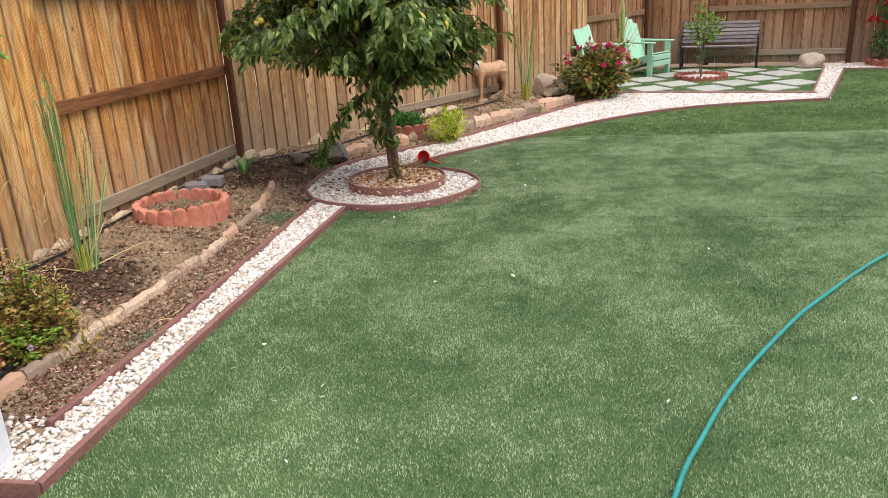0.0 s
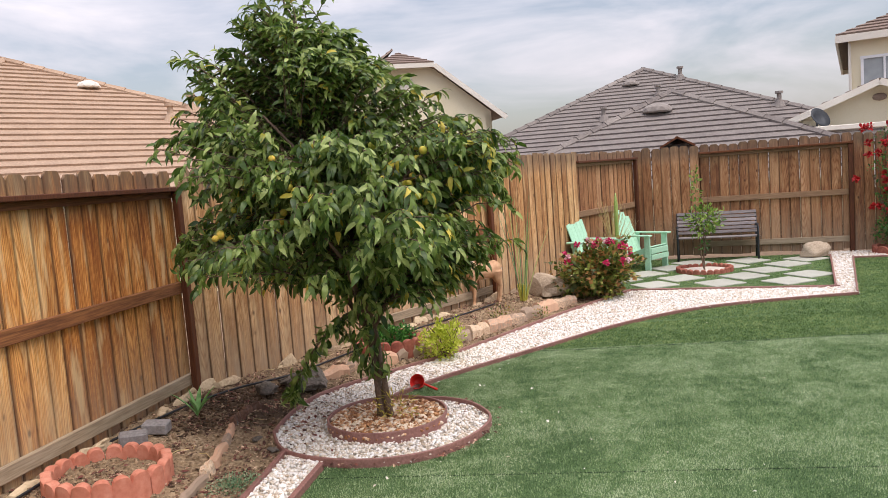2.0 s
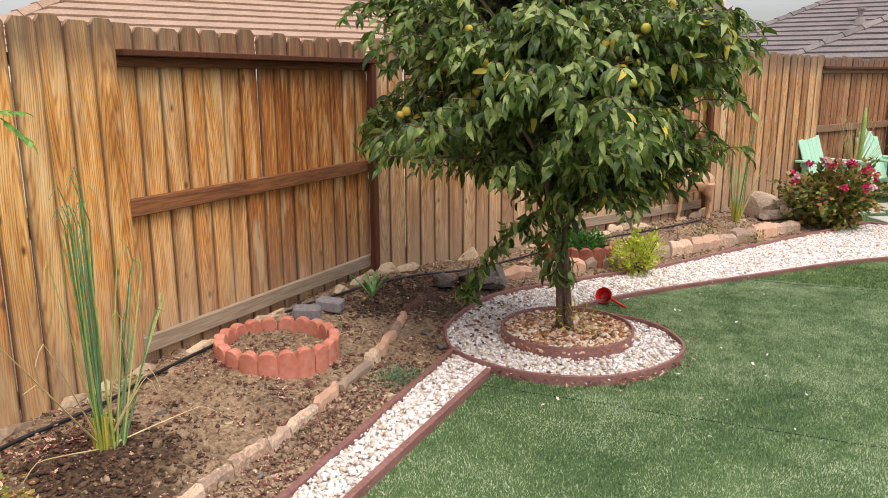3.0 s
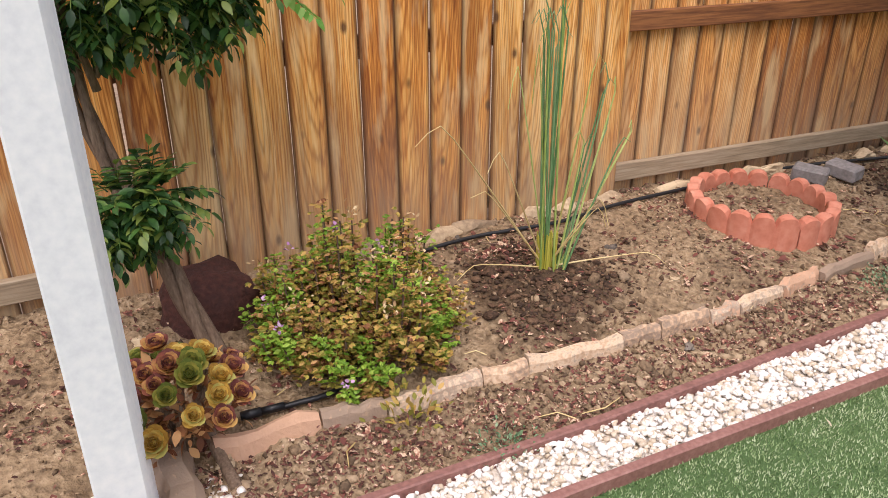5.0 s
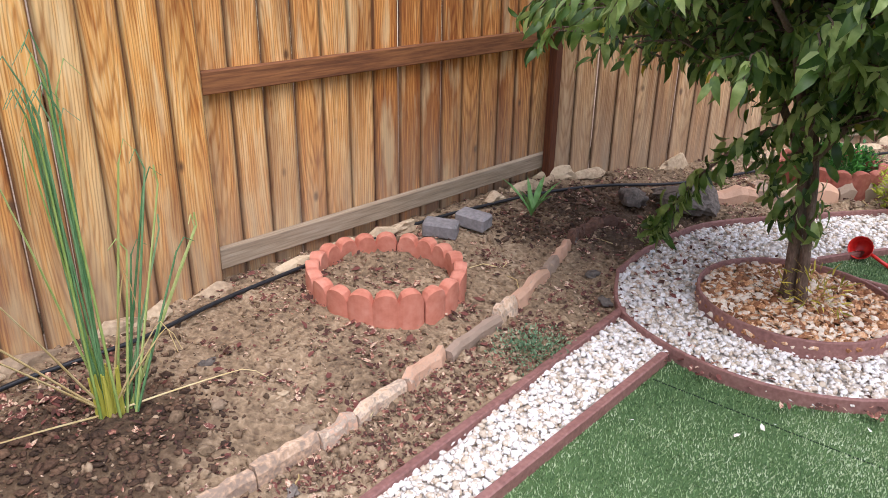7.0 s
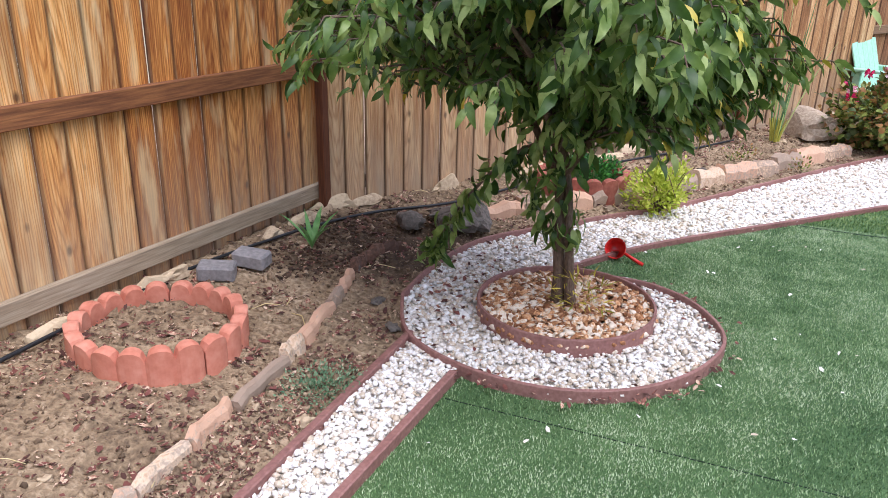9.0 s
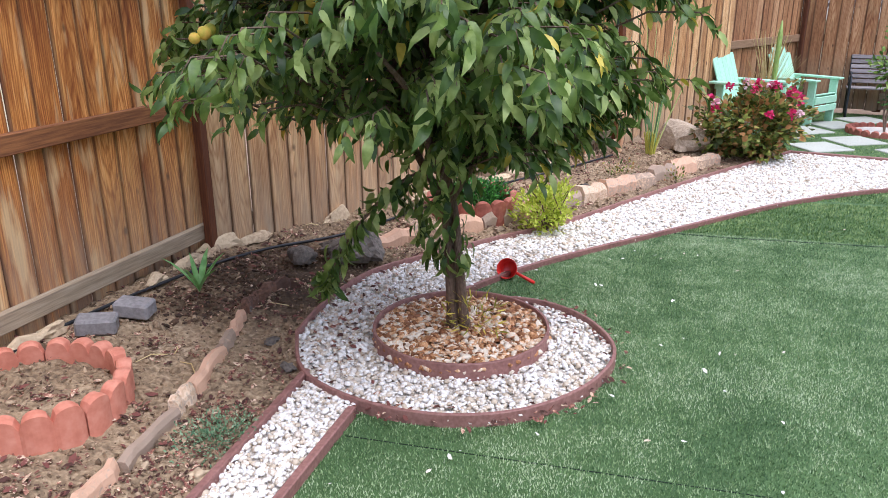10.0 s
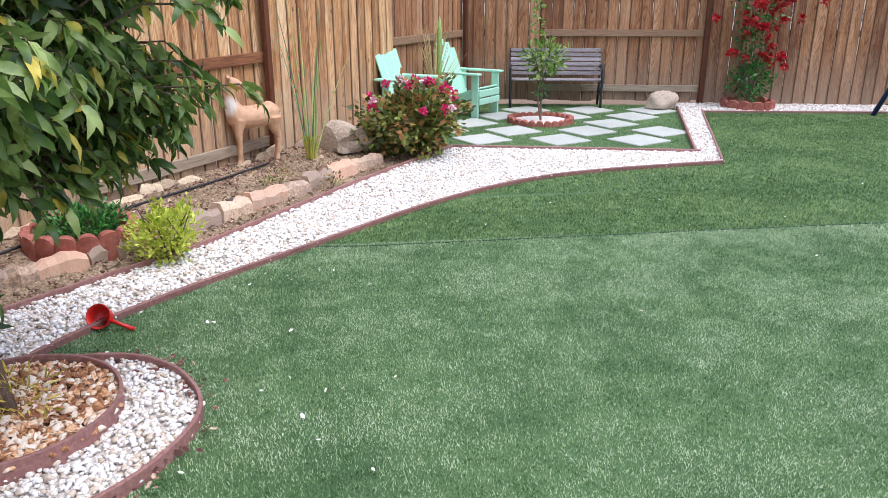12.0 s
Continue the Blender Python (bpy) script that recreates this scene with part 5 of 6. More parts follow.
# scented geranium
GER = material("geranium_leaf", ("7c7c30", "a09a44", "bca652", "c8a45e"), scale=5, fine=30, rough=0.6, bump=0.1, per="island", spread=0.8, through_light=0.25)
GERGREEN = material("geranium_green", ("648c2a", "86ac3a", "a6c452"), scale=5, fine=30, rough=0.55, bump=0.1, per="island", spread=0.6, through_light=0.3)
GERBROWN = material("geranium_brown", ("7a4a30", "a8744a", "c89c6a"), scale=5, fine=30, rough=0.7, bump=0.1, per="island", spread=0.8, through_light=0.2)
LILAC = material("lilac_petal", ("a577a8", "c49ac4", "dbbcd8"), scale=9, fine=30, rough=0.6, bump=0, per="island", spread=0.5)
ger = thing("geranium_bush", "sprawling scented geranium, green tips over browning leaves", "bush")
GERPINK = material("geranium_seed_head", ("8a6a48", "b5976c", "d0b890"), scale=5, fine=30, rough=0.7, bump=0, per="island", spread=0.8)
heaps = {"green": ([], []), "olive": ([], []), "brown": ([], []), "pink": ([], [])}
ger_stems = bmesh.new()
flower_tips = []
for i in range(125):
    a = i * 2.39996
    q = math.sqrt((i + 0.5) / 125)
    ax, ay = 0.35 * q * math.cos(a), 0.36 * q * math.sin(a)
    hump = 0.80 + 1.0 * noise.noise(Vector((ax * 6, ay * 6, 2.0)))
    tip = Vector((-2.62 + ax, 2.86 + ay, 0.10 + (0.36 - 0.25 * q * q) * hump + rng.uniform(-0.07, 0.10)))
    foot_ = Vector((-2.62 + 0.3 * ax, 2.86 + 0.3 * ay, 0.06))
    mid = foot_.lerp(tip, 0.55) + Vector((0.25 * ax, 0.25 * ay, -0.01))
    tube(ger_stems, [foot_, mid, tip], [0.006, 0.0045, 0.0028], 5, cap=False)
    fresh = noise.noise(Vector((tip.x * 4.5, tip.y * 4.5, 7.0))) + 0.3 * rng.normal() > 0.0
    for k in range(60):
        t = 1 - 0.66 * (k / 60) ** 1.1
        b = (mid.lerp(tip, t * 2 - 1) if t > 0.5 else foot_.lerp(mid, t * 2)) + Vector(rng.normal(0, 0.018, 3))
        kind_ = "green" if fresh and k < 36 else "brown" if rng.uniform() < 0.22 else "olive"
        d = Vector((math.cos(k * 2.4), math.sin(k * 2.4), rng.uniform(0.0, 0.8)))
        for fan in (-0.65, 0.0, 0.65):
            heaps[kind_][0].append(b)
            heaps[kind_][1].append(Matrix.Rotation(fan, 3, "Z") @ d)
    if not fresh and i % 4 == 1:
        for k in range(16):
            heaps["pink"][0].append(tip + Vector(rng.normal(0, 0.016, 3)) + Vector((0, 0, 0.03)))
            heaps["pink"][1].append(Vector(rng.normal(0, 1, 3)) + Vector((0, 0, 0.6)))
    if i % 16 == 3:
        flower_tips.append(tip + Vector((0, 0, 0.035)))
part("stem", ger_stems, BARK, ger)["kind"] = "stuff"
for nm, key, mat, size in (("green_foliage", "green", GERGREEN, 0.020), ("olive_foliage", "olive", GER, 0.022), ("dead_foliage", "brown", GERBROWN, 0.022), ("dry_bloom", "pink", GERPINK, 0.017)):
    ps, ds = np.array(heaps[key][0], float), np.array(heaps[key][1], float)
    v, f = scattered(*OVAL, turned(ds, rng, 0.4), rng.uniform(size * 0.65, size * 1.2, len(ps)), ps)
    bulk(nm, v, f, mat, ger)["kind"] = "stuff"
for q in flower_tips:
    bush(ger, "flower", rng, q, (0.016, 0.016, 0.010), 9, 0.015, ROUND, LILAC)

# vine with a twisted trunk by the fence
VINE = material("vine_leaf", ("1f3f20", "345c2a", "4c7434", "788c40"), scale=4, fine=24, rough=0.45, bump=0.1, per="island", spread=0.6, through_light=0.25)
VINETIP = material("vine_tip", ("5f9a3c", "7fb552", "9fcb70"), scale=4, fine=24, rough=0.5, bump=0.05, per="island", spread=0.5, through_light=0.35)
VBARK = material("vine_bark", ("5a4a3d", "7c6857", "96826f"), scale=8, fine=50, stretch=(3, 3, 0.6), rough=0.9, bump=0.7, spread=0.1, dist=0.01)
vine = thing("vine", "twisted old vine with pinnate green leaves against fence", "vine", pose(-2.70, 2.42, 0.05))
TR = [(0.02, 0.03, -0.02), (-0.02, -0.05, 0.20), (-0.05, -0.10, 0.38), (-0.11, -0.18, 0.62), (-0.16, -0.24, 0.88), (-0.18, -0.26, 1.2), (-0.20, -0.2, 1.6)]
bm = bmesh.new()
for ph in (0, 2.1, 4.2):
    pts = []
    for i, p in enumerate(smooth_line(TR, 4)):
        a = ph + i * 0.42
        pts.append((p[0] + 0.019 * math.cos(a), p[1] + 0.019 * math.sin(a), p[2]))
    tube(bm, pts, [0.022 - 0.0005 * i for i in range(len(pts))], 7)
part("trunk", bm, VBARK, vine, smooth=True)


def pinnate(parent, rng, places, mat, size=0.046, pairs=5, nm="leaves"):
    """Feather leaves: leaflets in pairs along a drooping stalk."""
    ps, ds = [], []
    bm = bmesh.new()
    for p, d in places:
        p, d = Vector(p), Vector(d).normalized()
        side = d.cross(Vector((0, 0, 1))).normalized()
        tip = p + d * 0.115 + Vector((0, 0, -0.015))
        tube(bm, [p, p + d * 0.06, tip], [0.003, 0.002, 0.001], 4)
        for k in range(pairs):
            t = 0.15 + 0.85 * k / pairs
            c = p.lerp(tip, t)
            for s in (-1, 1):
                ps.append(c)
                ds.append(side * s + d * 0.45 + Vector((0, 0, -0.08)))
        ps.append(tip)
        ds.append(d + Vector((0, 0, -0.3)))
    v, f = scattered(*leaf_shape(0.25, 0.30, 0.06), turned(np.array(ps, float) * 0 + np.array(ds, float), rng, 0.25), rng.uniform(size * 0.75, size * 1.2, len(ps)), np.array(ps, float))
    bulk(nm, v, f, mat, parent)["kind"] = "stuff"
    part("leaf_stalk", bm, mat, parent)["kind"] = "stuff"


clumps = [((-0.10, -0.14, 1.42), 0.32, 260), ((-0.10, 0.02, 1.22), 0.19, 130), ((-0.14, 0.18, 1.30), 0.14, 55), ((-0.08, -0.26, 1.18), 0.13, 60), ((-0.02, -0.21, 0.63), 0.09, 60), ((-0.01, -0.12, 0.64), 0.07, 30)]
pl = []
for c, r, n in clumps:
    for i in range(n):
        d = Vector(rng.normal(0, 1, 3))
        d.normalize()
        d.x = abs(d.x) * 0.8 if rng.uniform() < 0.6 else d.x
        pl.append((Vector(c) + d * r * rng.uniform(0.3, 0.9), d + Vector((0.1, 0, -0.25))))
pinnate(vine, rng, pl, VINE, 0.042, 5)
for c, r, n in clumps[:5]:
    bm = tube(bmesh.new(), [(-0.12, -0.2, c[2] - 0.25), ((c[0] - 0.12) / 2, (c[1] - 0.2) / 2, c[2] - 0.1), c], [0.014, 0.01, 0.006], 6)
    part("branch", bm, VBARK, vine, smooth=True)
bm = tube(bmesh.new(), [(-0.12, 0.26, 1.25), (-0.18, 0.55, 1.32), (-0.20, 0.9, 1.42), (-0.18, 1.15, 1.40)], [0.006, 0.005, 0.004, 0.002], 5)
part("branch", bm, VBARK, vine, smooth=True)
pinnate(vine, rng, [((-0.20, 0.9, 1.42), (0.5, 0.5, 0.3)), ((-0.19, 1.0, 1.41), (0.6, 0.2, -0.3)), ((-0.18, 1.1, 1.40), (0.3, 0.8, 0.1)), ((-0.18, 1.15, 1.38), (0.4, 0.5, -0.6)), ((-0.16, 0.42, 1.22), (0.3, 0.8, -0.5)), ((-0.16, 0.36, 1.15), (0.5, 0.5, -0.4))], VINETIP, 0.045, 6, "young_leaves")

# aeonium rosettes in a low clump
AEO = material("aeonium_bronze", ("6a3c3a", "96584a", "b98458", "cfa864"), scale=9, fine=50, rough=0.45, bump=0.05, per="island", spread=0.7)
AEOY = material("aeonium_gold", ("a5803a", "c8a24a", "dcc06c", "b8b468"), scale=9, fine=50, rough=0.4, bump=0.05, per="island", spread=0.6)
AEOG = material("aeonium_green", ("5d6a2c", "858a3f", "a59a4a"), scale=9, fine=50, rough=0.45, bump=0.05, per="island", spread=0.6)
aeo = thing("aeonium", "clump of bronze and gold aeonium rosettes on bare stems", "succulent", pose(-2.33, 2.22, 0.05))
PETAL = leaf_shape(0.42, -0.30, 0.10, 0.88)
for i in range(32):
    a, r = i * 2.39996, 0.18 * math.sqrt((i + 0.5) / 32)
    p = Vector((r * math.cos(a) + 0.02, 1.1 * r * math.sin(a), 0.34 - 3.6 * r * r + rng.uniform(-0.03, 0.03)))
    ax = (Vector((p.x * 2.4, p.y * 2.4, 0.75)) + Vector((0.25, 0, 0))).normalized()
    s = rng.uniform(0.038, 0.056)
    ps, ds, ss = [], [], []
    q = ax.to_track_quat("Z", "Y").to_matrix()
    for k in range(34):
        b = k * 2.39996
        ele = 0.12 + 1.25 * (1 - k / 34)
        ps.append(p)
        ds.append(q @ Vector((math.cos(b) * math.cos(ele), math.sin(b) * math.cos(ele), math.sin(ele))))
        ss.append(s * (0.45 + 0.6 * k / 34))
    d = np.array(ds)
    up = np.tile(np.array(ax), (len(d), 1))
    y = np.cross(up, d)
    y /= np.linalg.norm(y, axis=1, keepdims=True) + 1e-9
    rot = np.stack([d, y, np.cross(d, y)], -1)
    v, f = scattered(*PETAL, rot, np.array(ss), np.array(ps, float))
    bulk("rosette", v, f, (AEO, AEOY, AEO, AEOG, AEO)[i % 5] if p.x > -0.05 else (AEO, AEOG)[i % 2], aeo)
bm = bmesh.new()
for i in range(7):
    a = i * 0.9
    tube(bm, [(0.01, 0, -0.03), (0.03 * math.cos(a), 0.03 * math.sin(a), 0.12), (0.10 * math.cos(a), 0.10 * math.sin(a), 0.26)], [0.014, 0.012, 0.01], 6)
part("stem", bm, VBARK, aeo, smooth=True)
bush(aeo, "old_leaves", rng, (0, 0, 0.20), (0.16, 0.17, 0.12), 520, 0.038, OVAL, GERBROWN, shell=0.3, base_z=0.0)["kind"] = "stuff"
tagged(part("driftwood", tube(bmesh.new(), smooth_line([(-2.40, 2.30, 0.14), (-2.33, 2.30, 0.10), (-2.27, 2.31, 0.07), (-2.17, 2.32, 0.045)], 4), 0.017, 9), VBARK, smooth=True), "short bare brown stick lying by the succulent", "branch")

# ---- small plants in the bed ----
AGAVE = material("agave_green", ("4f8040", "6fa257", "92bd78"), scale=4, fine=30, rough=0.5, bump=0.1, per="island", spread=0.4, through_light=0.15)


def spiky(label, base, n, size, mat, rng, name="agave", up=0.9):
    root = thing(name, label, "plant", pose(*base))
    for i in range(n):
        a = i * 2.39996
        d = np.array([[math.cos(a), math.sin(a), up * (1.3 - 0.9 * i / n)]])
        v, f = scattered(*leaf_shape(0.065, 0.25, 0.03), turned(d, rng, 0.1), np.array([size * (0.75 + 0.3 * i / n)]), np.zeros((1, 3)))
        bulk("leaf", v, f, mat, root)
    return root


spiky("young green sprout with sword leaves in dark soil", (-2.71, 6.05, 0.10), 7, 0.27, AGAVE, rng, up=2.2)
tagged(part("cactus", tube(bmesh.new(), [(0.92, 12.55, -0.02), (0.92, 12.55, 0.35), (0.925, 12.55, 0.75), (0.93, 12.55, 1.05), (0.93, 12.55, 1.20)], [0.02, 0.026, 0.03, 0.028, 0.006], 9), REEDPALE, smooth=True), "tall slim yellow-green cactus beside a mint chair", "plant")
YG = material("yellow_green_leaf", ("98ac30", "bfcb44", "dce26a"), scale=6, fine=30, rough=0.5, bump=0.05, per="island", spread=0.6, through_light=0.35)
yb = thing("shrub", "bright yellow-green shrub beside the gravel path", "shrub", pose(-1.16, 7.72, 0.03))
bush(yb, "leaves", rng, (0, 0, 0.15), (0.19, 0.19, 0.17), 1700, 0.034, OVAL, YG, up=0.9, shell=0.3, base_z=0.0, lobes=0.9)["kind"] = "stuff"
stems(yb, rng, (0, 0, 0), [(0.15 * math.cos(k), 0.15 * math.sin(k), 0.3) for k in range(7)], 0.006, name="stem")
GL = material("dark_green_leaf", ("2a5526", "3f7a30", "5b9a40"), scale=6, fine=30, rough=0.5, bump=0.05, per="island", spread=0.6, through_light=0.25)
p2 = thing("potted_greens", "low bright green plant inside a scalloped ring", "plant", pose(-1.68, 7.95, 0.12))
bush(p2, "leaves", rng, (0, 0, 0.06), (0.24, 0.24, 0.12), 2000, 0.032, OVAL, GL, up=0.8, shell=0.3, base_z=0.0)["kind"] = "stuff"
FB = material("flower_bush_leaf", ("46551f", "6c7c33", "99a650", "a87a4a"), scale=6, fine=30, rough=0.5, bump=0.05, per="island", spread=0.7, through_light=0.25)
PINK = material("magenta_petal", ("b3134f", "d42468", "e8558c"), scale=9, fine=40, rough=0.55, bump=0, per="island", spread=0.5, through_light=0.2)
PALEPINK = material("pale_petal", ("d98aa0", "ecc0cb", "f3dfe2"), scale=9, fine=40, rough=0.55, bump=0, per="island", spread=0.5, through_light=0.2)
fb = thing("rose_bush", "round rose bush with magenta flowers by the path", "bush", pose(0.46, 10.50, 0.03))
bush(fb, "leaves", rng, (0, 0, 0.31), (0.47, 0.43, 0.33), 3600, 0.058, ROUND, FB, up=0.4, shell=0.3, base_z=0.02, lobes=0.85)["kind"] = "stuff"
stems(fb, rng, (0, 0, 0), [(0.4 * math.cos(k * 0.7), 0.35 * math.sin(k * 0.7), 0.5) for k in range(9)], 0.009)
for i in range(26):
    a, e = rng.uniform(0, 6.283), rng.uniform(0.25, 1.35)
    c = (0.50 * math.cos(a) * math.cos(e), 0.45 * math.sin(a) * math.cos(e), 0.33 + 0.36 * math.sin(e))
    bush(fb, "flower", rng, c, (0.03, 0.03, 0.024), 26, 0.038, ROUND, PALEPINK if i % 7 == 0 else PINK, shell=0.1)
REDP = material("crimson_petal", ("8e0f18", "b31a22", "cf3434"), scale=9, fine=40, rough=0.55, bump=0, per="island", spread=0.5, through_light=0.2)
cr = thing("climbing_rose", "tall climbing rose with crimson flowers against fence", "rose", pose(5.02, BACK(5.02) - 0.32, 0.08))
tips = []
for c, r, n in (((0, 0, 0.30), (0.30, 0.22, 0.26), 700), ((-0.02, 0.05, 0.75), (0.22, 0.18, 0.28), 280), ((0.05, 0.08, 1.18), (0.40, 0.18, 0.26), 260), ((0.08, 0.1, 1.58), (0.32, 0.14, 0.28), 190)):
    bush(cr, "leaves", rng, c, r, n, 0.055, OVAL, GL, up=0.2, shell=0.3, base_z=0.0)["kind"] = "stuff"
    tips += [(c[0] + r[0] * math.cos(k), c[1] + 0.5 * r[1] * math.sin(k), c[2] + 0.1) for k in range(4)]
stems(cr, rng, (0, 0, 0), tips, 0.008)
for i in range(58):
    z = rng.choice([0.55, 0.62, 0.9, 1.05, 1.1, 1.25, 1.4, 1.5, 1.62, 1.72, 1.8]) + rng.normal(0, 0.06)
    c = (rng.normal(0.03, 0.22 + 0.14 * max(0.0, z - 0.8)), rng.uniform(-0.2, 0.05), z)
    bush(cr, "flower", rng, c, (0.04, 0.035, 0.03), 26, 0.05, ROUND, REDP, shell=0.1)
SAPLEAF = material("citrus_leaf", ("4a6a24", "6b8c34", "96b050"), scale=6, fine=30, rough=0.45, bump=0.05, per="island", spread=0.6, through_light=0.3)
lm = thing("sapling", "thin citrus sapling with bright leaves in a brick ring", "tree", pose(2.10, 12.28, 0.02))
stems(lm, rng, (0, 0, 0), [(0.02, 0, 0.45), (-0.05, 0.02, 0.5)], 0.014, name="trunk")
stems(lm, rng, (0, 0, 0.42), [(0.18 * math.cos(k), 0.15 * math.sin(k), 0.7 + 0.08 * k) for k in range(6)] + [(-0.06, 0, 1.35)], 0.006, name="branch")
bush(lm, "leaves", rng, (0.03, 0, 0.72), (0.25, 0.20, 0.24), 300, 0.075, OVAL, SAPLEAF, up=0.3, shell=0.2)["kind"] = "stuff"
bush(lm, "top_leaves", rng, (-0.08, 0, 1.15), (0.07, 0.06, 0.32), 80, 0.055, OVAL, SAPLEAF, shell=0.2)["kind"] = "stuff"
bush(lm, "lower_leaves", rng, (0.0, 0, 0.36), (0.08, 0.07, 0.10), 40, 0.05, OVAL, GL, shell=0.2)["kind"] = "stuff"
FERN = material("grey_green_weed", ("4f7252", "6e9068", "8ea884"), scale=6, fine=30, rough=0.6, bump=0.05, per="island", spread=0.6, through_light=0.2)
for nm, x, y, r, n, m_, lb in (("weed", -2.02, 4.98, 0.15, 200, AGAVE, "low grey-green weeds creeping over dry soil"), ("weed", -0.72, 9.25, 0.16, 180, FB, "small leafy weeds on the far bed"), ("weed", -0.28, 9.30, 0.10, 110, FB, "small weed between edging stones"), ("weed", -2.18, 2.85, 0.10, 130, GER, "small browning weed against the edging stones"), ("weed", -1.98, 3.05, 0.09, 50, AGAVE, "tiny grey-green weeds on dry soil")):
    w_ = thing(nm, lb, "weed", pose(x, y, float(soil_height(np.array(x), np.array(y))) + 0.005))
    bush(w_, "leaves", rng, (0, 0, 0.015), (r, r * 1.2, 0.03 if m_ is AGAVE else 0.14), n * (5 if m_ is AGAVE else 1), 0.013 if m_ is AGAVE else 0.028, OVAL, FERN if m_ is AGAVE else m_, up=0.9, shell=0.05, base_z=-0.005)["kind"] = "stuff"

# ---- stones ----
rnd = random.Random(5)
LOW = smooth_line([(-2.31, 2.30), (-2.28, 2.84), (-2.25, 3.22), (-2.20, 3.85), (-2.20, 4.50), (-2.23, 5.10), (-2.30, 5.50), (-2.36, 5.72), (-2.41, 5.92)], 8)
LOWEND = smooth_line([(-2.42, 5.97), (-2.45, 6.12), (-2.41, 6.30), (-2.33, 6.42)], 6)
UP = smooth_line([(-2.12, 7.08), (-1.91, 7.34), (-1.58, 7.66), (-1.10, 8.31), (-0.47, 9.23), (0.10, 10.15)], 8)
SIDE = smooth_line([(-2.36, 2.20), (-2.22, 2.19), (-2.06, 2.17)], 6)


BROWNSTONE = material("brown_stone", ("5a4236", "7a5a48", "946f58"), scale=7, fine=60, rough=0.9, bump=0.7, spread=0.6, dist=0.01)


def flag_row(line, lo, hi, high, thick, rnd, label, group, mat=FLAG):
    """Upright flagstones, end to end along a line."""
    pts = [Vector((x, y, 0)) for x, y in line]
    total = [0.0]
    for a, b in zip(pts, pts[1:]):
        total.append(total[-1] + (b - a).length)

    def at(s):
        for i in range(len(pts) - 1):
            if total[i + 1] >= s:
                return pts[i].lerp(pts[i + 1], (s - total[i]) / (total[i + 1] - total[i] + 1e-9))
        return pts[-1]
    s = 0.0
    while s < total[-1] - 0.08:
        ln = min(rnd.uniform(lo, hi), total[-1] - s)
        a, b = at(s), at(s + ln)
        s += ln + 0.005
        mid, d = (a + b) / 2, b - a
        z = float(soil_height(np.array(mid.x), np.array(mid.y)))
        h = high * rnd.uniform(0.8, 1.25)
        bm = bmesh.new()
        nx = 5
        rows = []
        for i in range(nx + 1):
            x = -d.length / 2 + d.length * i / nx
            wob = rnd.uniform(-0.008, 0.008)
            top = h * (1 + rnd.uniform(-0.28, 0.20)) * (0.95 if i in (0, nx) else 1)
            t = thick * rnd.uniform(0.8, 1.2)
            rows.append([bm.verts.new(p) for p in ((x, -t + wob, -0.06), (x, -t * 1.05 + wob, top * 0.6), (x, -t * 0.6 + wob, top), (x, t * 0.6 + wob, top * rnd.uniform(0.9, 1.0)), (x, t + wob, top * 0.5), (x, t + wob, -0.06))])
        for r, q in zip(rows, rows[1:]):
            for k in range(6):
                bm.faces.new((r[k], q[k], q[(k + 1) % 6], r[(k + 1) % 6]))
        bm.faces.new(rows[0])
        bm.faces.new(rows[-1][::-1])
        bmesh.ops.recalc_face_normals(bm, faces=bm.faces)
        ob = part("edging_stone", bm, mat)
        ob.matrix_world = pose(mid.x, mid.y, z, rnd.uniform(-12, 4), 0, math.degrees(math.atan2(d.y, d.x)) + rnd.uniform(-5, 5))
        tagged(ob, label, "stone", group)


flag_row(LOW, 0.14, 0.40, 0.058, 0.021, rnd, "tan flagstone set on edge across the soil bed", "flagstones edging the near bed")
flag_row(LOWEND, 0.12, 0.20, 0.07, 0.022, rnd, "brown weathered stone set on edge in dark soil", "dark stones ending the near row", BROWNSTONE)
flag_row(UP, 0.24, 0.36, 0.10, 0.055, rnd, "pale tan block edging the far planting bed", "blocks edging the far bed")
flag_row(SIDE, 0.28, 0.30, 0.07, 0.05, rnd, "grey-brown block beside gravel and succulent", "flagstones edging the near bed")


def rock(label, at, size, mat, seed, rough=0.2, name="rock", turn=0, group="", broken=0):
    bm = lump(bmesh.new(), (0, 0, 0), size, rough, seed, 3, flat=0.45)
    cutter = random.Random(seed * 7 + 1)
    for k in range(broken):
        d = Vector((cutter.gauss(0, 1), cutter.gauss(0, 1), abs(cutter.gauss(0.4, 0.7)))).normalized()
        for v in bm.verts:
            u = Vector((v.co.x / size[0], v.co.y / size[1], v.co.z / size[2]))
            over = u.dot(d) - 0.62
            if over > 0:
                u -= d * over * 0.92
                v.co = Vector((u.x * size[0], u.y * size[1], u.z * size[2]))
    ob = part(name, bm, mat, smooth=not broken)
    ob.matrix_world = pose(*at, 0, 0, turn)
    return tagged(ob, label, "rock", group)


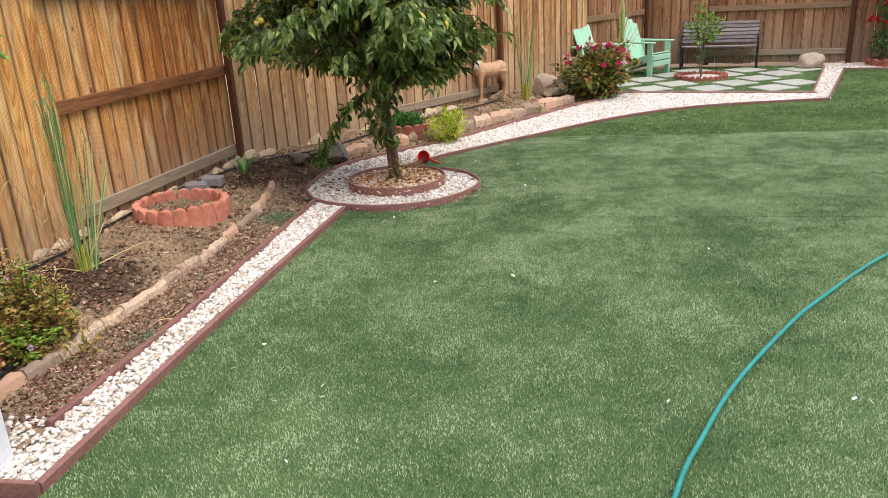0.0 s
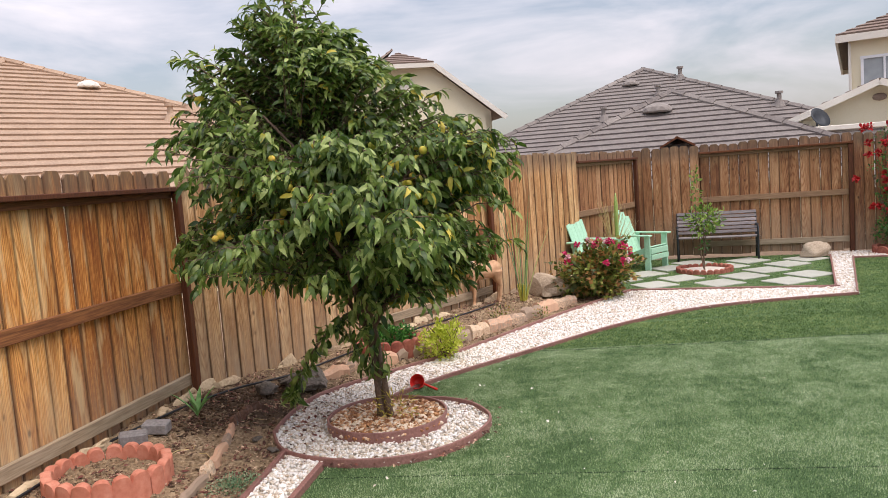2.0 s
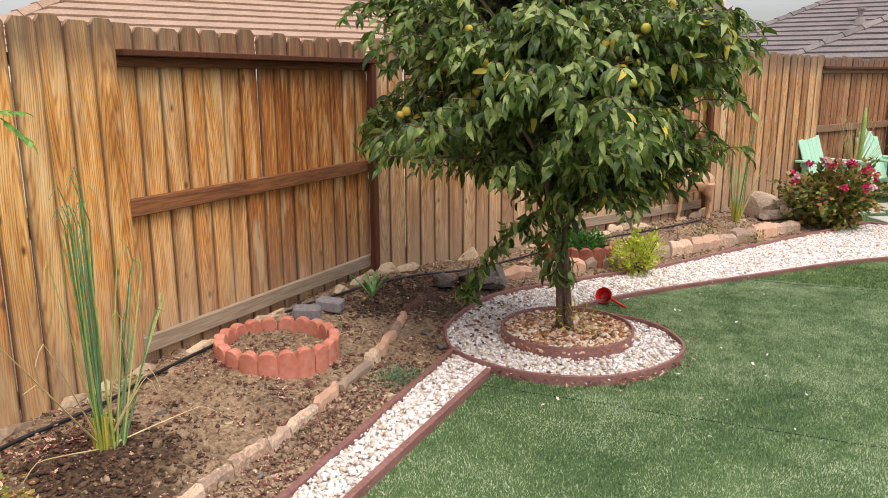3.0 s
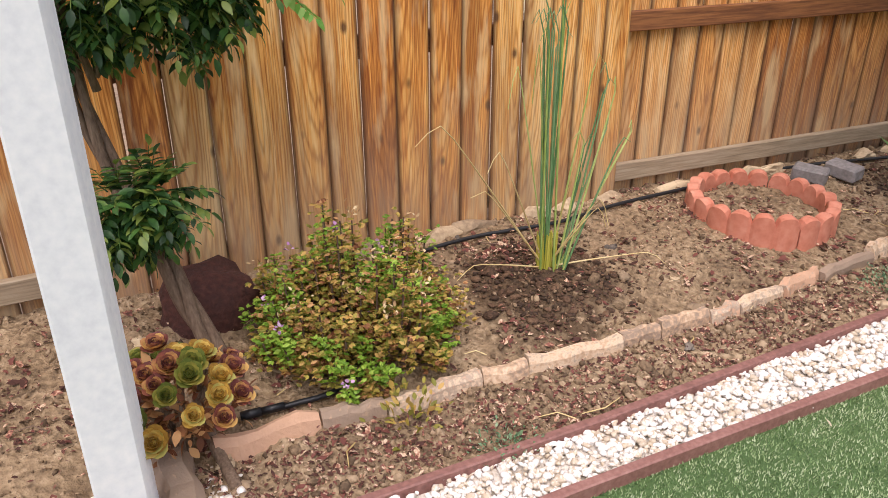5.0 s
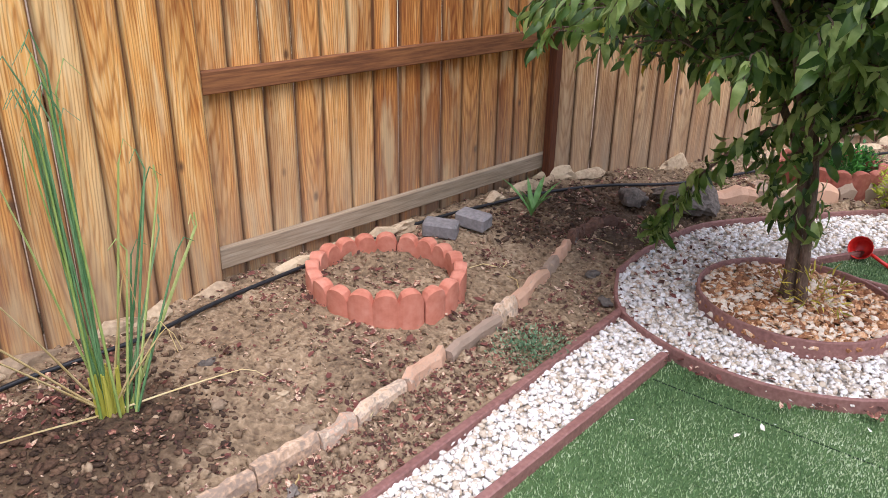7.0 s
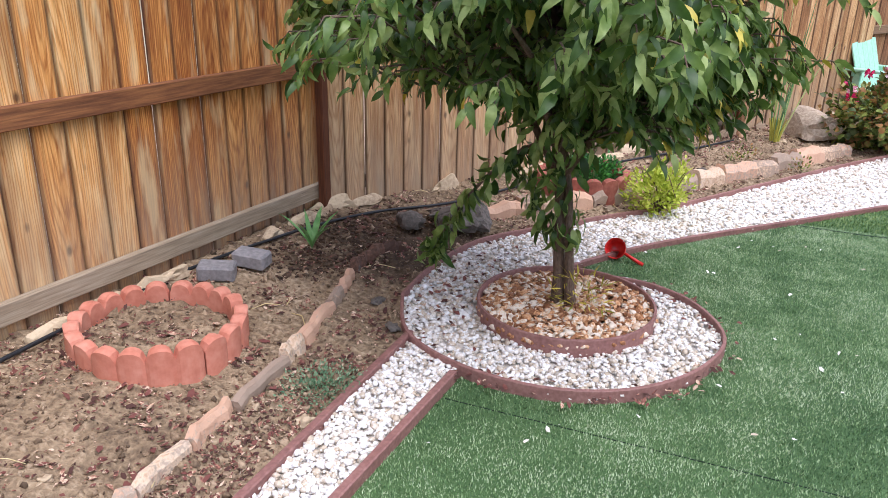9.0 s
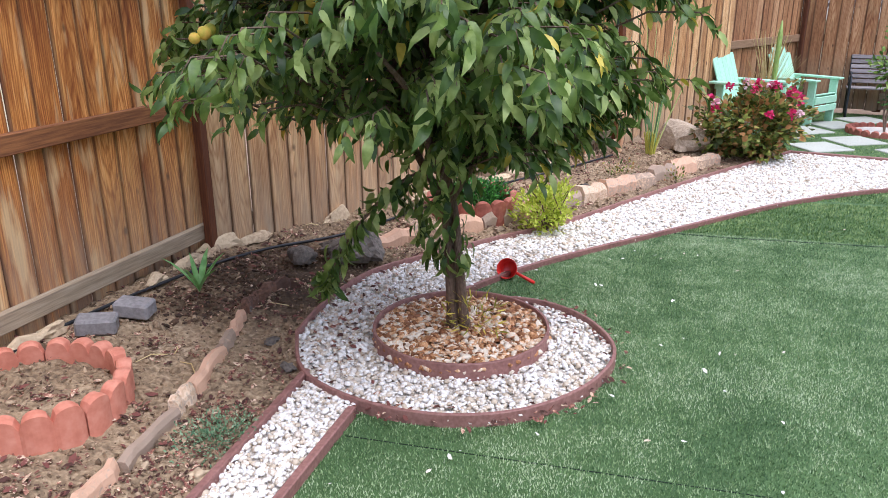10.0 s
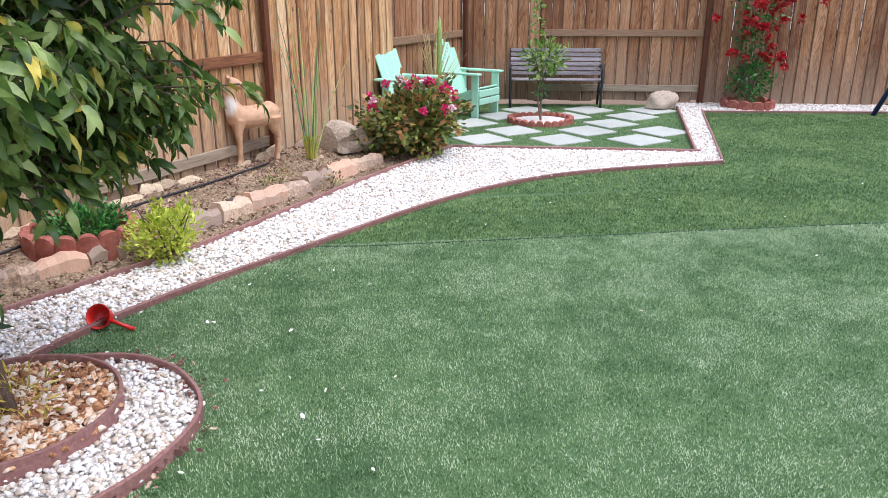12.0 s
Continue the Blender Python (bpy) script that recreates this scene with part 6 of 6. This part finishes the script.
rock("round pale grey-brown boulder on the far bed", (-0.18, 10.42, 0.20), (0.24, 0.19, 0.23), ROCK, 3, 0.25, broken=5)
rock("round pale boulder at the paved corner's edge", (3.88, 13.02, 0.10), (0.19, 0.15, 0.16), ROCK, 2, 0.22)
rock("dark weathered rock in the bed behind the tree", (-2.19, 6.84, 0.10), (0.25, 0.15, 0.12), ROCK_DARK, 5, 0.45, broken=5)
rock("dark stone beside the bed's rock", (-2.42, 6.68, 0.10), (0.08, 0.07, 0.06), ROCK_DARK, 7, 0.3)
rock("dark red volcanic boulder against the fence", (-3.0, 2.46, 0.13), (0.16, 0.19, 0.17), material("red_lava_rock", ("33201c", "4c2c26", "643e35"), scale=8, fine=50, rough=0.9, bump=0.9, spread=0, dist=0.02), 4, 0.14)
# flat stones tucked under the fence
k = 0
for i in range(1, 6):
    a, b = Vector((*FENCE[i], 0)), Vector((*FENCE[i + 1], 0))
    n = int((b - a).length / 0.21)
    nrm = Vector(((b - a).y, -(b - a).x, 0)).normalized()
    for j in range(n):
        if rnd.random() < 0.12 or (i == 1 and j < 5):
            continue
        p = a.lerp(b, (j + rnd.uniform(0.2, 0.8)) / n) + nrm * rnd.uniform(0.07, 0.11)
        k += 1
        s = rnd.uniform(0.08, 0.19)
        rock("flat tan stone tucked against the fence's foot", (p.x, p.y, 0.125 + rnd.uniform(-0.01, 0.015)), (s, 0.045, rnd.uniform(0.035, 0.075)), FOOTSTONE, k, 0.3, "fence_stone", math.degrees(math.atan2((b - a).y, (b - a).x)) + rnd.uniform(-12, 12), "stones along the fence's foot", 7)
for i in range(46):
    at_ = on_soil(6, np.random.default_rng(300 + i))
    if len(at_):
        s = rnd.uniform(0.016, 0.032)
        rock("small brown stone lying on the soil", (at_[0][0], at_[0][1], at_[0][2] + s * 0.2), (s * 1.3, s, s * 0.7), FOOTSTONE if i % 3 else ROCK_DARK, i, 0.42, "pebble", rnd.uniform(0, 180), "stones on the soil")
BLOCKGREY = material("grey_block", ("7f7c7c", "989494", "aaa6a4"), scale=6, fine=50, rough=0.9, bump=0.5, spread=0.3, dist=0.01)
for x, y, t in ((-2.85, 5.50, 18), (-2.80, 5.70, -4)):
    bm = bmesh.new()
    box(bm, (0, 0, 0), (0.17, 0.10, 0.075), bevel=0.01)
    ob = part("paver_block", bm, BLOCKGREY)
    ob.matrix_world = pose(x - 0.03, y, 0.15, 4, 3, t + 10)
    tagged(ob, "loose grey concrete block on the soil", "block", "loose grey blocks")

# ---- scalloped planters ----


def scallop_block(parent, a0, a1, r, h, mat, lobes=3, thick=0.045):
    """A curved block with a scalloped top, between two angles of a ring."""
    bm = bmesh.new()
    n = lobes * 8
    prev = None
    for i in range(n + 1):
        a = a0 + (a1 - a0) * i / n
        u = (i / 8) % 1.0 if i < n else 0.0
        z = h - 0.046 + 0.046 * math.sqrt(max(0, 1 - (2 * u - 1) ** 2))
        c, s = math.cos(a), math.sin(a)
        ri, ro = r - thick / 2, r + thick / 2
        bulge = 0.011 * math.sin(math.pi * u) ** 0.6
        q = [bm.verts.new(p) for p in ((ri * c, ri * s, -0.05), ((ro + bulge) * c, (ro + bulge) * s, -0.05), ((ro + bulge) * c, (ro + bulge) * s, z - 0.006), ((ro - 0.008) * c, (ro - 0.008) * s, z), ((ri + 0.008) * c, (ri + 0.008) * s, z), (ri * c, ri * s, z - 0.006))]
        if prev:
            for k in range(6):
                bm.faces.new((prev[k], q[k], q[(k + 1) % 6], prev[(k + 1) % 6]))
        else:
            first_q = q
        prev = q
    bm.faces.new(first_q)
    bm.faces.new(prev[::-1])
    bmesh.ops.recalc_face_normals(bm, faces=bm.faces)
    return part("edging_block", bm, mat, parent)


def scallop_ring(label, at, r, h, mat, pieces, lobes, start=0.2, arc=6.2832):
    root = thing("planter_ring", label, "planter", pose(*at))
    for i in range(pieces):
        a = start + arc * i / pieces
        b = scallop_block(root, a + 0.012, a + arc / pieces - 0.012, r * (1 + 0.012 * (i % 2)), h, mat, lobes)
        b.matrix_basis = pose(0, 0, rnd.uniform(-0.006, 0.006), rnd.uniform(-1.5, 1.5), rnd.uniform(-1.5, 1.5), 0)
    return root


scallop_ring("ring of pink-red scalloped concrete edging blocks around soil", (-2.72, 4.94, 0.085), 0.305, 0.120, TERRA, 5, 4, 0.9)
scallop_ring("half ring of dull red scalloped edging blocks round greens", (-1.70, 7.93, 0.085), 0.285, 0.125, TERRA_OLD, 4, 4, 2.6)
scallop_ring("low ring of scalloped red edging round a sapling", (2.10, 12.28, 0.0), 0.36, 0.075, TERRA_OLD, 5, 5, 0.3)
scallop_ring("small red scalloped planter at the climbing rose's foot", (5.02, BACK(5.02) - 0.32, 0.02), 0.30, 0.12, TERRA_OLD, 4, 3, 0.2)
tagged(sheet("gravel_bed", [(2.10 + 0.34 * math.cos(k * 0.4), 12.28 + 0.34 * math.sin(k * 0.4)) for k in range(15)], 0.022, GRAVELBED), "pale chips inside the small brick ring", "gravel", kind="structure")
tagged(sheet("soil_patch", [(5.02 + 0.28 * math.cos(k * 0.4), BACK(5.02) - 0.32 + 0.28 * math.sin(k * 0.4)) for k in range(15)], 0.06, SOIL), "dark soil inside the rose planter", "soil", kind="structure")

# ---- pavers ----
for m_ in range(5):
    for k_ in range(-3, 3):
        x, y = 1.23 + 0.80 * k_ + 0.42 * m_, 11.24 - 0.13 * k_ + 0.45 * m_
        c = [(x + 0.3 * math.cos(a), y + 0.3 * math.sin(a)) for a in (0.4, 1.97, 3.54, 5.1)]
        if not inside(patio_poly, np.array(x), np.array(y)) or (m_ == 2 and k_ == 0):
            continue
        if sum(bool(inside(patio_poly, np.array(p[0]), np.array(p[1]))) for p in c) < 3:
            continue
        bm = bmesh.new()
        box(bm, (0, 0, 0), (0.46, 0.46, 0.05), bevel=0.007)
        ob = part("paver", bm, PAVER, patio)
        ob.matrix_world = pose(x, y, -0.005 + rnd.uniform(-0.003, 0.003), rnd.uniform(-0.4, 0.4), rnd.uniform(-0.4, 0.4), 26 + rnd.uniform(-3, 3))

# ---- furniture ----


def board(name, parent, at, size, rot=(0, 0, 0), mat=MINT, bevel=0.006):
    bm = bmesh.new()
    box(bm, (0, 0, 0), size, bevel=bevel)
    ob = part(name, bm, mat, parent)
    ob.matrix_basis = pose(*at, *rot)
    return ob


# adirondack chair, facing -y in its own frame
chair = thing("adirondack_chair", "mint-green wooden adirondack chair on the paved corner", "chair", None, "mint chairs")
for s in (-1, 1):
    board("front_leg", chair, (s * 0.28, -0.34, 0.27), (0.035, 0.11, 0.54))
    board("side_rail", chair, (s * 0.245, 0.05, 0.20), (0.03, 0.86, 0.12), (-17, 0, 0))
    board("arm", chair, (s * 0.31, -0.06, 0.555), (0.125, 0.74, 0.025))
    board("arm_post", chair, (s * 0.27, 0.20, 0.38), (0.035, 0.09, 0.33))
for i in range(5):
    board("seat_slat", chair, (0, -0.34 + 0.105 * i, 0.365 - 0.033 * i), (0.52, 0.095, 0.022), (-17, 0, 0))
board("front_apron", chair, (0, -0.405, 0.31), (0.56, 0.022, 0.09))
board("front_apron", chair, (0, -0.41, 0.21), (0.56, 0.022, 0.08))
board("back_rail", chair, (0, 0.25, 0.52), (0.60, 0.03, 0.07))
for i in range(5):
    x = (i - 2) * 0.097
    h = 0.82 - 0.045 * abs(i - 2) ** 1.5
    bm = bmesh.new()
    made = box(bm, (0, 0, h / 2), (0.0985, 0.02, h))
    for v in made:
        if v.co.z > 0.5:
            v.co.x *= 1.12
    bmesh.ops.bevel(bm, geom=bm.edges[:], offset=0.005, segments=1, affect="EDGES")
    ob = part("back_slat", bm, MINT, chair)
    ob.matrix_basis = pose(x, 0.09, 0.20, -24, 0, 0) @ Matrix.Rotation(radians(x * 10), 4, "Y")
chair.matrix_world = pose(1.30, 13.02, 0.0, 0, 0, 50) @ Matrix.Diagonal((0.86, 0.86, 0.95, 1))
copy_thing(chair, pose(0.53, 11.85, 0.0, 0, 0, 56) @ Matrix.Diagonal((1, 1, 1.1, 1)))

bench = thing("garden_bench", "weathered grey slatted bench with dark iron ends", "bench", pose(2.57, BACK(2.57) - 0.30, 0.0, 0, 0, -12) @ Matrix.Diagonal((0.95, 1, 0.86, 1)))
for s in (-1, 1):
    bm = bmesh.new()
    x = s * 0.62
    tube(bm, [(x, -0.24, 0), (x, -0.22, 0.22), (x, -0.25, 0.42), (x, -0.26, 0.60), (x, -0.20, 0.64), (x, 0.05, 0.63), (x, 0.16, 0.60)], 0.018, 8)
    tube(bm, [(x, 0.22, 0), (x, 0.14, 0.25), (x, 0.12, 0.42), (x, 0.17, 0.62), (x, 0.25, 0.86)], 0.018, 8)
    tube(bm, [(x, -0.24, 0.41), (x, 0.12, 0.39)], 0.018, 8)
    tube(bm, [(x, -0.22, 0.18), (x, 0.0, 0.28), (x, 0.15, 0.18)], 0.012, 8)
    part("iron_end", bm, IRON, bench, smooth=True)
for i in range(6):
    board("seat_slat", bench, (0, -0.21 + 0.065 * i, 0.435 - 0.004 * i), (1.30, 0.055, 0.022), mat=BENCHWOOD, bevel=0.004)
for i in range(6):
    board("back_slat", bench, (0, 0.118 + 0.021 * i, 0.50 + 0.068 * i), (1.26, 0.022, 0.055), (-16, 0, 0), mat=BENCHWOOD, bevel=0.004)

# deer statue, one plain mesh
bm = bmesh.new()
tube(bm, [(-0.235, 0, 0.41), (-0.21, 0, 0.405), (-0.14, 0, 0.385), (-0.03, 0, 0.375), (0.08, 0, 0.385), (0.16, 0, 0.40), (0.205, 0, 0.40), (0.22, 0, 0.40)], [0.03, 0.075, 0.098, 0.098, 0.095, 0.098, 0.06, 0.02], 14)
tube(bm, [(-0.17, 0, 0.42), (-0.205, 0, 0.52), (-0.205, -0.005, 0.62), (-0.195, -0.01, 0.66)], [0.085, 0.055, 0.045, 0.045], 12)
tube(bm, [(-0.225, 0.015, 0.675), (-0.20, -0.01, 0.675), (-0.165, -0.04, 0.66), (-0.125, -0.075, 0.635), (-0.108, -0.09, 0.63)], [0.022, 0.047, 0.042, 0.026, 0.016], 12)
for a, b, c in (((-0.22, -0.03, 0.70), (-0.245, -0.055, 0.715), (-0.262, -0.07, 0.722)), ((-0.19, 0.03, 0.70), (-0.182, 0.06, 0.715), (-0.18, 0.08, 0.722))):
    tube(bm, [a, b, c], [0.014, 0.022, 0.006], 8)
for s, dx in ((-1, -0.02), (1, 0.035)):
    tube(bm, [(-0.165, s * 0.05, 0.37), (-0.17 + dx, s * 0.055, 0.26), (-0.165 + dx, s * 0.055, 0.17), (-0.17 + dx * 1.4, s * 0.055, 0.05), (-0.18 + dx * 1.4, s * 0.055, 0.0)], [0.052, 0.032, 0.023, 0.018, 0.024], 10)
    tube(bm, [(0.145, s * 0.05, 0.37), (0.17 + dx, s * 0.055, 0.27), (0.205 + dx, s * 0.055, 0.19), (0.185 + dx, s * 0.055, 0.05), (0.175 + dx, s * 0.055, 0.0)], [0.075, 0.045, 0.025, 0.018, 0.024], 10)
tube(bm, [(0.205, 0, 0.44), (0.24, 0, 0.40), (0.245, 0, 0.35)], [0.022, 0.022, 0.008], 8)
deer = tagged(part("deer_statue", bm, CLAY, smooth=True), "tan painted deer garden statue standing by the fence", "statue")
blend = deer.modifiers.new("blend", "REMESH")
blend.mode, blend.voxel_size, blend.use_smooth_shade = "VOXEL", 0.008, True
soften = deer.modifiers.new("soften", "SMOOTH")
soften.factor, soften.iterations = 0.5, 8
deer.matrix_world = pose(-0.905, 9.91, 0.12, 0, 0, 38)

# red dipper lying on the turf's edge
dip = thing("red_dipper", "red plastic dipper with a handle lying on turf", "dipper", pose(-1.27, 6.85, 0.054, 62, 0, -12) @ Matrix.Diagonal((0.72, 0.72, 0.72, 1)))
bm = bmesh.new()
prof = [(0.0, -0.055), (0.055, -0.05), (0.068, 0.0), (0.078, 0.05), (0.082, 0.052), (0.082, 0.046), (0.070, 0.0), (0.052, -0.042), (0.0, -0.045)]
rings_ = []
for r_, z_ in prof:
    rings_.append([bm.verts.new((r_ * math.cos(k * 0.2618), r_ * math.sin(k * 0.2618), z_)) for k in range(24)] if r_ else [bm.verts.new((0, 0, z_))])
for a_, b_ in zip(rings_, rings_[1:]):
    for k in range(24):
        if len(a_) == 1:
            bm.faces.new((a_[0], b_[k], b_[(k + 1) % 24]))
        elif len(b_) == 1:
            bm.faces.new((a_[k], b_[0], a_[(k + 1) % 24]))
        else:
            bm.faces.new((a_[k], b_[k], b_[(k + 1) % 24], a_[(k + 1) % 24]))
bmesh.ops.recalc_face_normals(bm, faces=bm.faces)
part("bowl", bm, RED, dip, smooth=True)
bm = bmesh.new()
tube(bm, [(0.075, -0.02, 0.03), (0.13, -0.04, 0.01), (0.22, -0.07, -0.015)], [0.012, 0.013, 0.015], 10)
part("handle", bm, RED, dip, smooth=True)

# hoses
hose = smooth_line([(0.10, 1.2), (0.35, 2.06), (0.48, 2.38), (0.68, 2.79), (1.01, 3.32), (1.25, 3.65), (1.80, 4.30), (2.6, 5.0), (3.6, 5.5), (4.9, 5.7)], 8)
tagged(part("garden_hose", tube(bmesh.new(), [(x, y, 0.026) for x, y in hose], 0.0095, 10), HOSE, smooth=True), "thin teal garden hose lying across the lawn", "hose")
drip = smooth_line([(-2.41, 2.42), (-2.40, 2.55), (-2.41, 2.72), (-2.56, 2.95), (-2.78, 3.10), (-3.02, 3.28), (-3.06, 3.55), (-3.04, 3.75), (-3.02, 4.0), (-3.06, 4.35), (-3.06, 4.8), (-3.05, 5.3), (-2.96, 5.9), (-2.84, 6.35), (-2.66, 6.75), (-2.35, 7.15), (-2.05, 7.7), (-1.6, 8.5), (-1.15, 9.2), (-0.8, 9.8)], 6)
dl = thing("drip_line", "black drip irrigation pipe along the fence's foot", "pipe")
part("pipe", tube(bmesh.new(), [(x, y, float(soil_height(np.array(x), np.array(y))) + 0.020) for x, y in drip], 0.009, 8), BLACK, dl, smooth=True)
bm = bmesh.new()
z = float(soil_height(np.array(-2.41), np.array(2.45))) + 0.025
tube(bm, [(-2.41, 2.40, z), (-2.405, 2.46, z)], 0.014, 12)
tube(bm, [(-2.405, 2.46, z), (-2.40, 2.53, z)], 0.0115, 12)
part("fitting", bm, BLACK, dl, smooth=True)

# white post at the bed's near corner
post = thing("white_post", "white painted post standing at the bed's corner", "post", pose(-2.03, 2.05, 0.0))
bm = bmesh.new()
box(bm, (0, 0, 1.31), (0.10, 0.105, 2.66), bevel=0.005)
part("shaft", bm, WHITE, post)
bm = bmesh.new()
box(bm, (0, 0, 0.0), (0.108, 0.113, 0.07), bevel=0.004)
part("base_plate", bm, WHITE, post)
for k in range(6):
    part("flute", tube(bmesh.new(), [(-0.06 - 0.022 * k, 0.052 + 0.004 * k, 0.05), (-0.06 - 0.022 * k, 0.052 + 0.004 * k, 2.6)], 0.010, 8), WHITE, post)

# swing frame's leg at the yard's far side
sw = thing("swing_frame", "dark blue steel swing frame leg on the lawn", "swing")
NAVY = material("navy_paint", ("1a2346", "222d57", "2c3868"), scale=6, fine=40, rough=0.4, bump=0.05, spread=0)
for a_, b_ in (((6.27, 12.2, 0.0), (7.19, 12.0, 2.2)), ((8.1, 11.85, 0.0), (7.21, 12.0, 2.2))):
    part("leg", tube(bmesh.new(), [a_, b_], 0.03, 12), NAVY, sw, smooth=True)
part("top_bar", tube(bmesh.new(), [(7.20, 12.0, 2.2), (7.9, 9.0, 2.2)], 0.03, 12), NAVY, sw, smooth=True)
for a_ in ((7.0, 9.15, 0.0), (8.8, 8.85, 0.0)):
    part("leg", tube(bmesh.new(), [a_, (7.9, 9.0, 2.2)], 0.03, 12), NAVY, sw, smooth=True)

# petals, chips and twigs
lr = np.random.default_rng(77)
n = 150
px, py = lr.uniform(-1.9, 4.0, n), lr.uniform(2.0, 9.5, n)
px[:70], py[:70] = lr.normal(-0.9, 0.5, 70), lr.normal(6.6, 0.9, 70)
ok = inside(lawn_poly, px, py)
at = np.stack([px[ok], py[ok], np.full(ok.sum(), 0.022)], -1)
v, f = scattered(FLAKE_V, FLAKE_F, rotations(lr, len(at), 0.5), lr.uniform(0.006, 0.016, len(at)), at, lr, 0.2)
tagged(bulk("lawn_debris", v, f, GRAVEL), "white stone chips and dry flakes on turf", "debris", kind="stuff")
n = 260
t_ = lr.integers(0, len(SPIRAL), n)
px = np.array(SPIRAL)[t_, 0] + lr.normal(0, 0.05, n)
py = np.array(SPIRAL)[t_, 1] + lr.normal(0, 0.05, n)
at = np.stack([px, py, np.full(n, 0.03)], -1)
v, f = scattered(FLAKE_V, FLAKE_F, rotations(lr, n, 0.5), lr.uniform(0.008, 0.02, n), at, lr, 0.2)
tagged(bulk("fallen_leaves", v, f, LITTER), "dry fallen leaves along the ring's edging", "litter", kind="stuff")
n = 220
px, py = lr.normal(-1.85, 0.14, n), lr.normal(6.15, 0.34, n)
ok = inside(path_poly, px, py) & ~inside(INNER, px, py)
at = np.stack([px[ok], py[ok], np.full(ok.sum(), 0.036)], -1)
v, f = scattered(FLAKE_V, FLAKE_F, rotations(lr, len(at), 0.6), lr.uniform(0.008, 0.02, len(at)), at, lr, 0.2)
tagged(bulk("fallen_leaves", v, f, LITTER), "dry fallen leaves scattered over the white gravel", "litter", kind="stuff")
a = lr.uniform(0, 6.283, 700)
q = 0.37 * np.sqrt(lr.uniform(0, 1, 700))
at = np.stack([-1.355 + q * np.cos(a), 6.0 + q * np.sin(a), np.full(700, 0.070)], -1)
v, f = scattered(FLAKE_V, FLAKE_F, rotations(lr, 700, 0.6), lr.uniform(0.012, 0.026, 700), at, lr, 0.2)
tagged(bulk("fallen_leaves", v, f, GRAVEL_TAN), "dry tan leaves and chips on the amber gravel", "litter", kind="stuff")
for i in range(64):
    p = on_soil(6, np.random.default_rng(900 + i))
    if not len(p):
        continue
    x, y, z = p[0]
    a, ln = rnd.uniform(0, 6.28), rnd.uniform(0.05, 0.20)
    bm = bmesh.new()
    tube(bm, [(x, y, z + 0.012), (x + ln / 2 * math.cos(a), y + ln / 2 * math.sin(a), z + 0.02), (x + ln * math.cos(a + 0.3), y + ln * math.sin(a + 0.3), z + 0.012)], [0.0024, 0.0024, 0.0015], 4)
    tagged(part("twig", bm, STRAW if i % 3 else BARK), "dry straw-coloured twig lying on soil" if i % 3 else "thin dark brown twig lying on soil", "twig", "twigs on the soil")

# wire rack resting in the tree's fork
rack = thing("wire_rack", "small grey wire rack hung among the peach leaves", "rack", pose(-1.20, 6.63, 1.47, 4, -3, 12))
STEEL = material("galvanised_wire", ("7c8084", "9a9ea2", "b2b6ba"), scale=8, fine=50, rough=0.4, metal=0.8, bump=0.05, spread=0)
for z_ in (0.0, -0.03):
    part("rim", tube(bmesh.new(), [(-0.11, -0.06, z_), (0.11, -0.06, z_), (0.11, 0.06, z_), (-0.11, 0.06, z_), (-0.11, -0.06, z_)], 0.003, 6), STEEL, rack)
for k in range(8):
    part("wire", tube(bmesh.new(), [(-0.098 + 0.028 * k, -0.06, 0.0), (-0.098 + 0.028 * k, -0.06, -0.03), (-0.098 + 0.028 * k, 0.06, -0.03), (-0.098 + 0.028 * k, 0.06, 0.0)], 0.002, 5), STEEL, rack)
